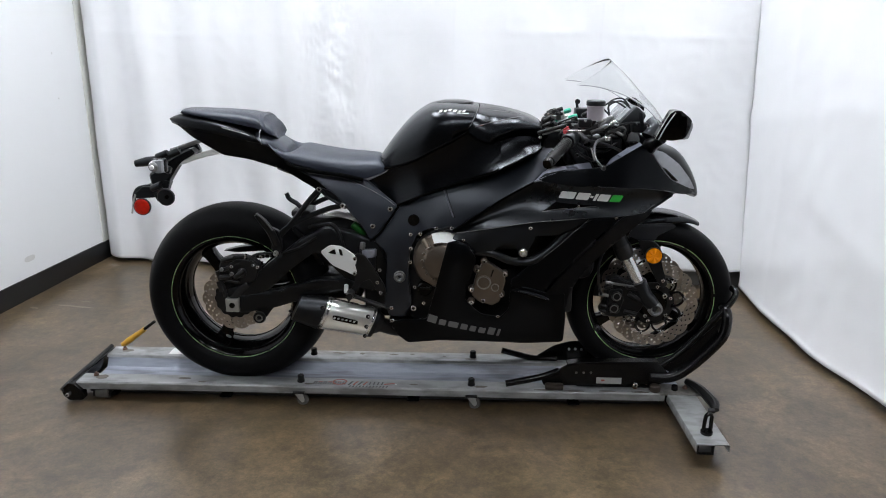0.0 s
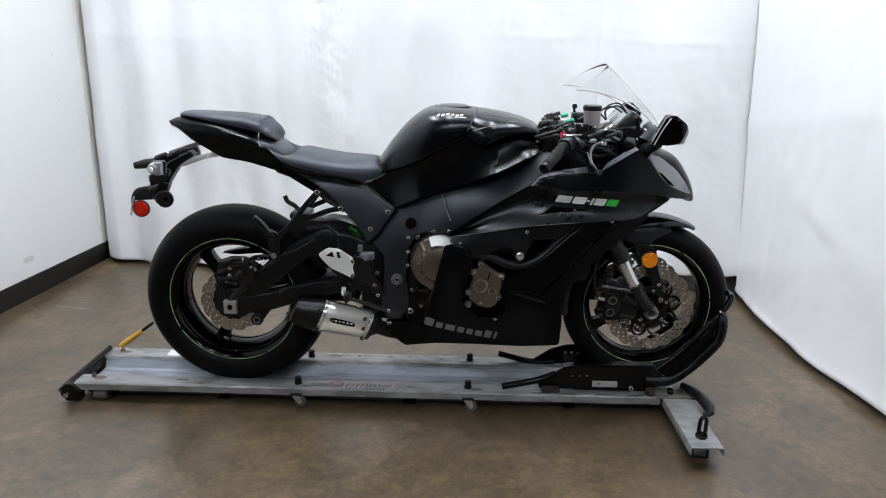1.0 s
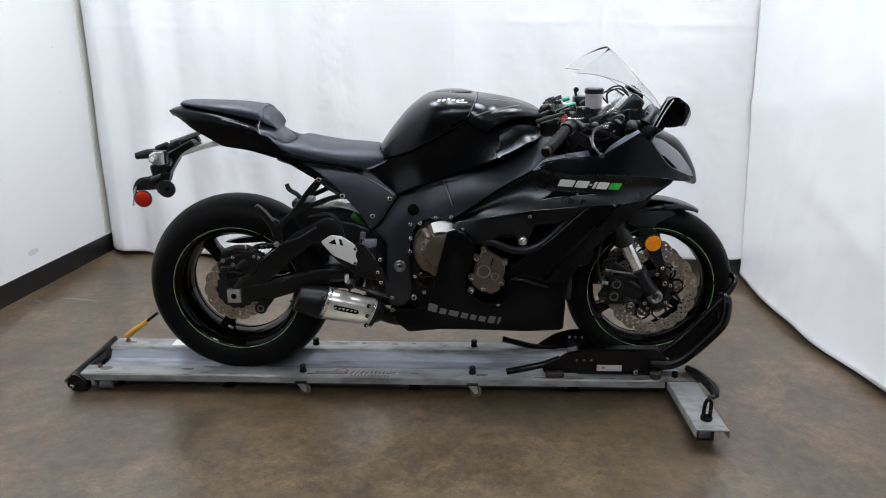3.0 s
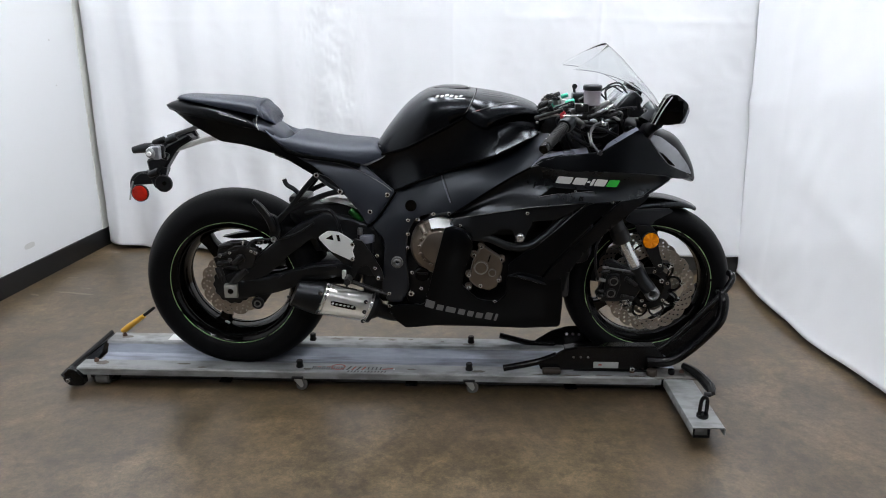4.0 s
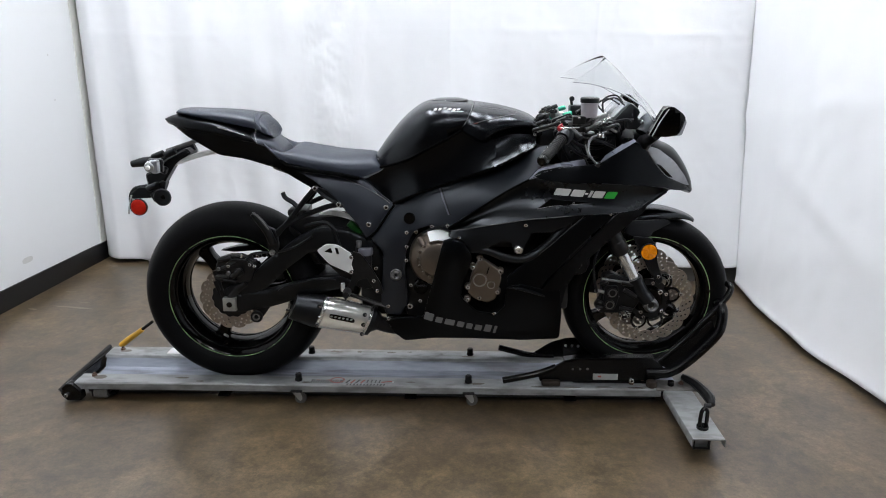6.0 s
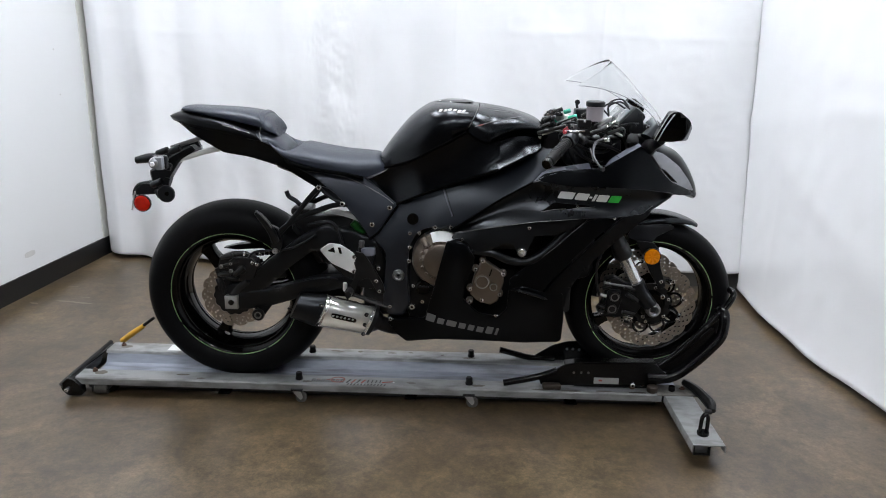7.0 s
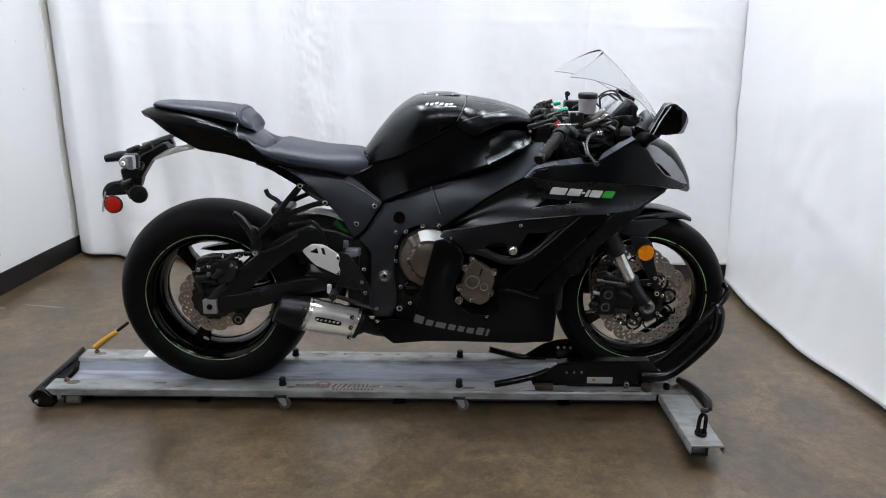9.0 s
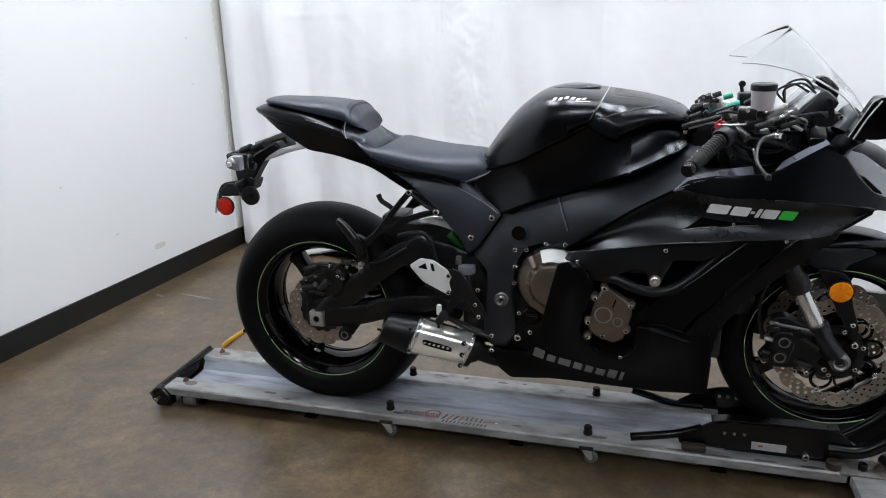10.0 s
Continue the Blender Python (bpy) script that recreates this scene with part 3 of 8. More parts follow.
def floor_streak(x0, y0, x1, y1, w, n=7):
    """A thin pale drag mark of uneven width on the floor."""
    a, b = Vector((x0, y0, 0.0012)), Vector((x1, y1, 0.0012))
    s = (b - a).normalized().cross(Vector((0, 0, 1)))
    bm = bmesh.new()
    up = [bm.verts.new(a.lerp(b, i / n) + s * w * (0.3 + 0.7 * abs(math.sin(i * 2.3 + x0 * 9))) * (0.15 if i in (0, n) else 1)) for i in range(n + 1)]
    dn = [bm.verts.new(a.lerp(b, i / n) - s * w * (0.3 + 0.7 * abs(math.sin(i * 1.7 + y0 * 7))) * (0.15 if i in (0, n) else 1)) for i in range(n + 1)]
    for i in range(n):
        bm.faces.new((up[i], up[i + 1], dn[i + 1], dn[i]))
    tagged(part("scratch_mark", bm, scratch_pale), "pale drag scratch on the brown concrete floor", "scratch mark", group="floor scratches", kind="structure")


for q in ((-1.844, 0.744, -1.645, 0.71, 0.009), (-1.95, 0.71, -1.90, 0.69, 0.01), (-1.90, 0.945, -1.84, 0.935, 0.009), (-1.89, 1.37, -1.83, 1.36, 0.012), (-1.76, 0.80, -1.70, 0.79, 0.004)):
    floor_streak(*q)


# hanging white backdrop curtains
def sheet(nx, nz, place):
    """A thin cloth of nx by nz cells; place(u, v) gives its point."""
    bm = bmesh.new()
    g = [[bm.verts.new(place(i / nx, k / nz)) for k in range(nz + 1)] for i in range(nx + 1)]
    for i in range(nx):
        for k in range(nz):
            bm.faces.new((g[i][k], g[i + 1][k], g[i + 1][k + 1], g[i][k + 1]))
    return bm


def bump_at(x, c, w):
    d = (x - c) / w
    return math.exp(-d * d)


FOLDS = ((-1.56, 0.07, 0.045), (-1.36, 0.05, 0.02), (-1.02, 0.085, 0.05), (-0.80, 0.05, 0.02), (-0.20, 0.09, 0.045), (0.16, 0.06, 0.016), (0.62, 0.10, 0.02), (1.15, 0.12, 0.03))


def back_cloth(u, v):
    x = -1.957 + u * 3.572
    low = 0.02 + (0.085 if x > 0.75 else 0.085 * max(0.0, (x - 0.2) / 0.55)) + 0.006 * math.sin(x * 9)
    z = low + (2.75 - low) * v
    y = 1.42 - 0.09 * (x + 1.88)
    edge = max(0.0, (-1.84 - x) / 0.12)
    y += 0.13 * edge ** 1.6
    left = 1 / (1 + math.exp((x + 0.2) * 6))
    drop = 0.6 + 0.4 * (1 - v)
    sway = 0.02 * math.sin(z * 1.9 + x) + 0.012 * noise.noise((x * 2, z * 2.2, 4.0))
    # hanging folds: a few broad rounded ridges with slacker cloth between
    for c, w, d in FOLDS:
        y -= d * drop * bump_at(x + sway, c, w)
    y += left * drop * (0.026 * math.sin(x * 17.5 + 0.8 + 0.4 * math.sin(z * 1.7)) + 0.007 * math.sin(x * 37 + 2 + 0.6 * z))
    y += (1 - left) * (0.018 * math.sin(x * 7.3 + 1.0 + 0.5 * z) + 0.008 * math.sin(x * 17 + z * 1.2 + 1.5 * noise.noise((x, z, 7.0))))
    # a crumpled strip of short slanting creases
    crump = bump_at(x + 0.05 * math.sin(z * 2.1) - 0.10 * (1.3 - z), -0.60, 0.17)
    if crump > 0.01:
        wx, wz = x + 0.03 * noise.noise((x * 6, z * 6, 0.3)), z + 0.03 * noise.noise((x * 6, z * 6, 8.3))
        y += crump * (0.010 * noise.noise((wx * 11, wz * 7, 1.7)) + 0.006 * abs(noise.noise((wx * 16, wz * 24, 5.1))) + 0.005 * abs(noise.noise((wx * 38, wz * 30, 2.1))))
    y += 0.014 * noise.noise((x * 2.6, z * 1.3, 9.0)) + 0.006 * noise.noise((x * 7, z * 6, 3.3)) + 0.003 * abs(noise.noise((x * 11 + z * 5, z * 14 - x * 4, 6.3)))
    # creases left by folding the cloth
    for zc, s in ((1.545, 0.0052), (0.62, 0.0035), (1.24, 0.0048), (1.85, 0.003)):
        zz = z - zc - 0.012 * math.sin(x * 2.2 + zc) - 0.01 * noise.noise((x * 3, zc, 0.5))
        y -= s * math.exp(-abs(zz) / 0.011) * (0.25 + 0.75 * max(0, noise.noise((x * 2.3, zc * 7, 2.2)) + 0.35))
    for xc, s in ((0.02, 0.003), (0.72, 0.0035)):
        y -= s * math.exp(-abs(x - xc - 0.012 * math.sin(z * 4)) / 0.018)
    return (x, y, z)


def side_cloth(u, v):
    s = u * 2.9
    y = 1.11 - s
    low = 0.028 + 0.003 * math.sin(s * 5.1) + 0.002 * math.sin(s * 11.3 + 1)
    z = low + (2.75 - low) * v
    t = max(0.0, 0.75 - y)
    x = 1.462 + 0.095 * t - 0.012 * t * t
    q = 0.75 - y
    foot = 1.44 - 0.0372 * q + 0.1324 * q * q if q < 0.9 else 1.5138 + 0.1 * (q - 0.9)
    x += (foot - x) * math.exp(-z / 0.35)
    # stiff hem that kicks out a little
    x -= 0.008 * math.exp(-(z - low) / 0.022)
    calm = min(1.0, 0.12 + s * 1.6)
    x += calm * ((0.002 + 0.012 * v) * math.sin(s * 6.2 + 0.5 * z + 0.6) + (0.002 + 0.008 * v) * math.sin(s * 13.1 + 1.2 * z))
    x += calm * 0.02 * noise.noise((s * 1.6, z * 1.1, 4.4)) * (0.15 + 0.85 * v) + calm * 0.003 * noise.noise((s * 8, z * 5, 2.4))
    for a, c, w in ((0.95, 0.15, 0.003), (0.62, -0.42, 0.003), (0.35, 0.3, 0.002)):
        d = (z - a) - c * (s - 0.6)
        x -= w * math.exp(-(d / 0.05) ** 2)
    x += 0.003 * noise.noise((s * 9 + z * 5, z * 11 - s * 4, 8.8)) * (0.4 + 0.6 * bump_at(s, 0.7, 0.5))
    x -= 0.12 * v * max(0, 1 - s / 1.2) ** 2
    return (x, y, z)


def curtain(name, bm, label):
    ob = part(name, bm, curtain_vinyl, angle=180)
    mod = ob.modifiers.new("thickness", "SOLIDIFY")
    mod.thickness = 0.0025
    return tagged(ob, label, "curtain")


curtain("backdrop_curtain", sheet(640, 210, back_cloth), "white backdrop curtain hanging in soft creased folds")
curtain("side_curtain", sheet(260, 170, side_cloth), "white side curtain hanging just clear of the floor")


# ceiling luminaires, all out of view; the front row is added as fill
def luminaire(p, lx, ly, power):
    t = thing("ceiling_light", p, "unseen long white ceiling light with a bright diffuser", "ceiling light", "lights over the photo bay")
    x, y, z = p
    part("housing", block((x - lx / 2, y - ly / 2, z + 0.012), (x + lx / 2, y + ly / 2, z + 0.07), 0.006), wall_paint, t)
    part("diffuser", block((x - lx / 2 + 0.015, y - ly / 2 + 0.015, z), (x + lx / 2 - 0.015, y + ly / 2 - 0.015, z + 0.0115), 0.003), lamp_glow(power), t)


GLOW = {}


def lamp_glow(power):
    if power not in GLOW:
        GLOW[power] = mat("lamp_diffuser", (0.9, 0.9, 0.9), 0.5, var=0.01, emit=(0.95, 0.98, 1.03, power))
    return GLOW[power]


for p, lx, ly, w in LIGHTS:
    luminaire(p, lx, ly, w)

# ---- the low trolley under the motorcycle ----
DX0, DX1 = -1.262, 0.862
dolly = thing("motorcycle_dolly", (-0.2, -0.01, 0), "low galvanised steel motorcycle trolley with worn rails on casters", "dolly")


def rail(y0, y1, inner, x1):
    """A folded rail: flat top, outer lip, sloping inner flange."""
    out = y0 if inner > 0 else y1
    inn = y1 if inner > 0 else y0
    s = 1 if inner > 0 else -1
    prof = [(out, 0.044), (out, 0.066), (out + s * 0.004, 0.07), (inn - s * 0.003, 0.07), (inn, 0.068), (inn + s * 0.004, 0.06),
            (inn + s * 0.002, 0.06), (inn - s * 0.002, 0.066), (out + s * 0.005, 0.066), (out + s * 0.003, 0.064), (out + s * 0.003, 0.044)]
    bm = bmesh.new()
    rows = []
    n = 30
    for i in range(n + 1):
        x = DX0 + (x1 - DX0) * i / n
        w = 0.0012 * noise.noise((x * 5, y0, 0.3))
        rows.append([bm.verts.new((x, a, b + w)) for a, b in prof])
    m = len(prof)
    for a, b in zip(rows, rows[1:]):
        for k in range(m):
            bm.faces.new((a[k], a[(k + 1) % m], b[(k + 1) % m], b[k]))
    bm.faces.new(rows[0])
    bm.faces.new(rows[-1][::-1])
    return bm


part("rail", rail(-0.160, -0.090, 1, 0.752), zinc, dolly, "worn grey steel rail with scuffed top")
part("rail", rail(0.066, 0.142, -1, 0.86), zinc, dolly)
part("rail_end", block((0.735, -0.163, 0.066), (0.872, -0.088, 0.0735), 0.002), rusty_zinc, dolly, "rust-stained end plate")
tr = bmesh.new()
prof = [(-0.086, 0.060), (-0.07, 0.031), (-0.055, 0.026), (0.03, 0.026), (0.045, 0.031), (0.062, 0.060), (0.062, 0.057), (0.046, 0.028), (0.03, 0.022), (-0.055, 0.022), (-0.071, 0.028), (-0.086, 0.057)]
rows = [[tr.verts.new((DX0 + 0.006 + 2.1 * i / 20, a, b)) for a, b in prof] for i in range(21)]
for a, b in zip(rows, rows[1:]):
    for k in range(len(prof)):
        j = (k + 1) % len(prof)
        tr.faces.new((a[k], a[j], b[j], b[k]))
tr.faces.new(rows[0]), tr.faces.new(rows[-1][::-1])
part("trough", tr, trough_zinc, dolly, "scuffed blue-grey steel wheel trough")
for x in (-1.15, -0.75, -0.1, 0.45, 0.79):
    part("cross_bar", block((x - 0.02, -0.15, 0.006 + 0.012), (x + 0.02, 0.13, 0.022), 0.001), black_steel, dolly)
# black strip added for the shadow band beneath the near rail
under = block((-1.24, -0.118, 0.012), (0.745, -0.108, 0.06), 0.001)
part("rail_shade_strip", under, base_rubber, dolly)
# outrigger arm with a tie-down shackle
arm = bmesh.new()
prof = [(0.757, 0.046), (0.757, 0.066), (0.760, 0.0705), (0.853, 0.0705), (0.857, 0.066), (0.857, 0.046), (0.853, 0.046), (0.853, 0.066), (0.761, 0.066), (0.761, 0.046)]
rows = [[arm.verts.new((a + 0.004 * (i / 6), -0.166 - 0.306 * i / 6, b)) for a, b in prof] for i in range(7)]
for a, b in zip(rows, rows[1:]):
    for k in range(len(prof)):
        j = (k + 1) % len(prof)
        arm.faces.new((a[k], a[j], b[j], b[k]))
arm.faces.new(rows[0]), arm.faces.new(rows[-1][::-1])
part("outrigger_arm", arm, zinc, dolly, "bare steel outrigger plate")
sh = tube([(0.799, -0.412, 0.07), (0.800, -0.412, 0.112), (0.803, -0.411, 0.13), (0.811, -0.41, 0.138), (0.819, -0.409, 0.13), (0.821, -0.408, 0.112), (0.821, -0.408, 0.07)], 0.006, 10, 5)
part("tie_down_loop", sh, black_steel, dolly)
part("tie_down_foot", drum((0.81, -0.41, 0.076), 0.018, 0.011, "z"), black_steel, dolly)
# pivoting black foot lever at the front end
lv = tube([(0.845, -0.09, 0.085), (0.862, -0.13, 0.088), (0.874, -0.17, 0.088), (0.887, -0.235, 0.082), (0.887, -0.262, 0.07)], [0.012, 0.014, 0.016, 0.018, 0.012], 10, 5)
part("foot_lever", lv, dirty_black, dolly, "worn black steel foot lever")
part("lever_knuckle", rod((0.862, -0.262, 0.068), (0.884, -0.268, 0.07), 0.008), dirty_black, dolly)


def caster(x, y, r=0.02):
    """A small swivel caster: top plate, king pin, two raked fork cheeks and a trailing wheel with a hub."""
    c = part("caster", block((x - 0.02, y - 0.017, 0.047), (x + 0.02, y + 0.017, 0.052), 0.001), dirty_black, dolly)
    part("king_pin", drum((x - 0.002, y, 0.045), 0.0095, 0.006, "z", 16, 0.2), dark_alloy, c)
    w = part("caster_wheel", drum((x + 0.012, y, r), r, 0.016, "y", 24, 0.25), castor_grey, c)
    part("wheel_hub", drum((x + 0.012, y, r), 0.007, 0.021, "y", 16, 0.2), alloy, w)
    for q in (-0.0115, 0.0085):
        ck = plate([(x - 0.016, y + q, 0.046), (x + 0.013, y + q, 0.046), (x + 0.02, y + q, r + 0.003), (x + 0.013, y + q, r - 0.008), (x + 0.005, y + q, r - 0.002)], 0.003, 0.2, 0.0008)
        part("caster_fork", ck, alloy, c)


for x in (-0.49, 0.1):
    caster(x, -0.155)
    caster(x, 0.12)
for x, y in ((-1.182, -0.135), (-1.182, 0.12), (0.66, -0.085)):
    part("foot_roller", drum((x, y, 0.0215), 0.0215, 0.046, "x", 22, 0.2), dirty_black if x > 0 else castor_grey, dolly)
    for q in (-0.03, 0.026):
        part("roller_bracket", block((x + q, y - 0.018, 0.012), (x + q + 0.004, y + 0.018, 0.062), 0.001), dirty_black, dolly)
fb = part("foot_block", block((0.793, -0.408, 0.004), (0.833, -0.37, 0.044), 0.004), zinc, dolly, "worn pale foot block")
for q in (0.787, 0.834):
    part("foot_bracket", block((q, -0.413, 0.0), (q + 0.005, -0.365, 0.05), 0.001), dirty_black, fb)
part("foot_bracket", block((0.7875, -0.4145, 0.0005), (0.8385, -0.409, 0.0055), 0.001), dirty_black, fb)
# rubber stops on the rails
for x, y in ((-0.49, -0.122), (0.1, -0.122), (0.108, 0.104), (-0.49, 0.104)):
    s = lathe([(0, 0), (0.0125, 0), (0.013, 0.004), (0.0105, 0.012), (0.0115, 0.022), (0.009, 0.026), (0, 0.0265)], (x, y, 0.07), 16, "z", closed=False)
    part("rubber_stop", s, grip_rubber, dolly)
# rusty hexagon bolts
for x, y in ((-1.215, -0.11), (-1.215, 0.11), (0.66, -0.118), (0.7, -0.108), (0.83, -0.118)):
    hx = lathe([(0, 0), (0.0095, 0), (0.0095, 0.006), (0.0085, 0.0075), (0.0045, 0.0075), (0.0045, 0.013), (0, 0.0135)], (x, y, 0.0705), 6, "z", closed=False)
    part("hex_bolt", hx, rust, dolly)
def flat_mark(name, pts, z, material, parent):
    """A thin painted or stained patch lying on a level face."""
    bm = bmesh.new()
    f = bm.faces.new([bm.verts.new((x, y, z)) for x, y in pts])
    ext = bmesh.ops.extrude_face_region(bm, geom=[f])
    bmesh.ops.translate(bm, vec=(0, 0, -0.0004), verts=[g for g in ext["geom"] if isinstance(g, bmesh.types.BMVert)])
    return part(name, bm, material, parent)


def blot(x, y, rx, ry, seed, n=14):
    """An uneven rounded outline."""
    return [(x + rx * (0.75 + 0.4 * noise.noise((seed, k * 0.9, 1.0))) * math.cos(2 * math.pi * k / n), y + ry * (0.75 + 0.4 * noise.noise((k * 0.9, seed, 2.0))) * math.sin(2 * math.pi * k / n)) for k in range(n)]


for k, (x, y, rx, ry) in enumerate(((-0.405, 0.118, 0.022, 0.008), (-0.385, 0.112, 0.018, 0.006), (-0.31, 0.115, 0.012, 0.01), (-0.19, 0.112, 0.024, 0.006), (-0.12, 0.118, 0.012, 0.005), (0.0, 0.105, 0.008, 0.005), (0.1, 0.085, 0.03, 0.008),
                                      (-0.9, -0.118, 0.03, 0.008), (-0.83, -0.142, 0.02, 0.006), (-0.1, -0.13, 0.02, 0.006), (-1.19, -0.12, 0.03, 0.02), (-1.2, 0.1, 0.03, 0.014), (0.13, -0.135, 0.03, 0.012), (-0.46, -0.14, 0.02, 0.008), (0.35, -0.148, 0.05, 0.006))):
    flat_mark("stain", blot(x, y, rx, ry, k * 3.7), 0.0712, stain, dolly)
# black tilting lever bar across the rear end
bar = tube([(-1.31, -0.172, 0.04), (-1.296, -0.14, 0.056), (-1.28, -0.02, 0.07), (-1.264, 0.11, 0.084)], 0.009, 10, 4, flat=0.9)
part("rear_bar", bar, dirty_black, dolly, "black painted cross bar with chipped paint")
part("rear_plate", plate([(-1.312, -0.172, 0.044), (-1.306, -0.172, 0.022), (-1.288, -0.172, 0.004), (-1.236, -0.172, 0.007), (-1.238, -0.172, 0.042), (-1.262, -0.172, 0.066), (-1.285, -0.172, 0.07)], 0.03, 0.2, 0.002), black_steel, dolly)
bolt(dolly, (-1.287, -0.176, 0.028), 0.007)
part("rear_end_plate", block((-1.276, -0.15, 0.02), (-1.266, 0.14, 0.066), 0.002), black_steel, dolly)
lever = part("hand_lever", rod((-1.2574, 0.2000, 0.0551), (-1.1305, 0.2000, 0.1507), 0.006), black_steel, dolly)
part("lever_grip", tube([(-1.2673, 0.2000, 0.0477), (-1.2327, 0.2000, 0.0748), (-1.1742, 0.2000, 0.1166)], [0.0115, 0.0115, 0.009], 12, 4), yellow, lever, "yellow plastic grip")
part("white_label", block((-1.035, 0.078, 0.0705), (-0.945, 0.128, 0.0713), 0.0003), white_decal, dolly)
# worn shop emblem on the near rail, as plain shapes
for k in range(7):
    x = -0.445 + k * 0.0165
    for q in (0, 0.0075):
        flat_mark("emblem_mark", [(x + q, -0.142), (x + q + 0.004, -0.142), (x + q + 0.006, -0.124), (x + q + 0.002, -0.124)], 0.0712, black_decal, dolly)
    flat_mark("emblem_mark", [(x, -0.1225), (x + 0.013, -0.1225), (x + 0.014, -0.119), (x + 0.001, -0.119)], 0.0712, red_decal if k % 2 else black_decal, dolly)
ringed = [(-0.355 + (0.026 if q else 0.02) * math.cos(a), -0.121 + (0.022 if q else 0.017) * math.sin(a)) for q, seq in ((0, range(13)), (1, range(12, -1, -1))) for a in [0.5 * k for k in seq]]
flat_mark("emblem_mark", ringed, 0.0714, red_decal, dolly)
for k in range(4):
    x = -0.325 + k * 0.017
    flat_mark("emblem_mark", [(x, -0.142), (x + 0.006, -0.142), (x + 0.017, -0.116), (x + 0.011, -0.116)], 0.0712, red_decal if k % 2 else black_decal, dolly)
for k in range(4):
    x = -0.252 + k * 0.014
    flat_mark("emblem_mark", [(x, -0.138), (x + 0.004, -0.138), (x + 0.006, -0.117), (x + 0.002, -0.117)], 0.0712, black_decal, dolly)
flat_mark("emblem_mark", [(-0.2, -0.137), (-0.165, -0.128), (-0.163, -0.123), (-0.2, -0.13)], 0.0713, red_decal, dolly)
flat_mark("emblem_mark", blot(-0.16, -0.131, 0.005, 0.004, 4.0, 8), 0.0714, white_decal, dolly)
for k in range(12):
    x = -0.32 + k * 0.0115
    flat_mark("emblem_mark", [(x, -0.157), (x + 0.006, -0.157), (x + 0.008, -0.146), (x + 0.004, -0.146)], 0.0712, black_decal, dolly)

# ---- wheel chock that grips the front wheel ----
chock = thing("wheel_chock", (0.6, 0, 0.07), "black powder-coated steel wheel chock bolted on the trolley", "wheel chock")
for s, y in ((1, -0.125), (-1, 0.095)):
    if s == 1:
        o = [(0.3388, -0.1250, 0.0978), (0.4223, -0.1250, 0.1546), (0.4733, -0.1250, 0.1641), (0.7296, -0.1250, 0.1699), (0.7653, -0.1250, 0.1331), (0.7581, -0.1250, 0.0885), (0.5170, -0.1250, 0.0807), (0.3476, -0.1250, 0.0746)]
    else:
        o = [(0.3349, 0.0950, 0.0784), (0.4057, 0.0950, 0.1278), (0.4671, 0.0950, 0.1472), (0.6535, 0.0950, 0.1512), (0.7583, 0.0950, 0.1355), (0.7639, 0.0950, 0.0719), (0.4509, 0.0950, 0.0649), (0.3419, 0.0950, 0.0625)]
    sp = part("side_plate", plate(o, 0.006 , 0.2), black_steel, chock)
    if s == 1:
        top = plate([(0.4222, -0.1250, 0.1567), (0.4732, -0.1250, 0.1662), (0.7294, -0.1250, 0.1720), (0.7299, -0.1250, 0.1657), (0.4737, -0.1250, 0.1579), (0.4265, -0.1250, 0.1484)], 0.035, 0.1)
        part("top_flange", top, black_steel, chock)
        for px in ((0.4562, -0.1265, 0.1267), (0.4811, -0.1265, 0.1272), (0.5059, -0.1265, 0.1278)):
            part("hole", drum(px, 0.0042, 0.002, "y", 12), castor_grey, sp)
        part("label_plate", block((0.5257, -0.1272, 0.0884), (0.6106, -0.1258, 0.1109), 0.0003), silver_decal, chock, "small white and grey label")
        part("label_mark", block((0.5421, -0.1282, 0.0978), (0.5534, -0.1274, 0.1040), 0.0002), red_decal, chock)
        bolt(chock, (0.6579, -0.1280, 0.0877), 0.008)
        part("guide_tube", tube([(0.2175, -0.1300, 0.0826), (0.2940, -0.1300, 0.0993), (0.3458, -0.1260, 0.1112), (0.3991, -0.1220, 0.1316)], 0.0115, 12, 5), black_steel, chock)
    else:
        for px in ((0.4624, 0.0930, 0.1163), (0.4853, 0.0930, 0.1168), (0.5083, 0.0930, 0.1151)):
            part("hole", drum(px, 0.005, 0.003, "y", 12), white_decal, sp)
        part("guide_tube", tube([(0.2145, 0.1000, 0.1032), (0.2718, 0.1000, 0.0885), (0.3353, 0.0980, 0.0747), (0.4192, 0.0960, 0.0729)], 0.0115, 12, 5), black_steel, chock)
part("cradle_floor", block((0.46, -0.12, 0.072), (0.74, 0.095, 0.079), 0.002), black_steel, chock)
hoop = tube([(0.7341, -0.1150, 0.1485), (0.8077, -0.1050, 0.2041), (0.8953, -0.0950, 0.2985), (0.9566, -0.0850, 0.3668), (0.9782, -0.0750, 0.4038), (0.9747, -0.0500, 0.4130),
             (0.985, 0.0, 0.398), (0.965, 0.05, 0.41), (0.955, 0.075, 0.39), (0.93, 0.085, 0.33), (0.84, 0.095, 0.235), (0.72, 0.105, 0.14)], 0.0105, 12, 6)
part("front_hoop", hoop, black_steel, chock, "glossy black bent tube")
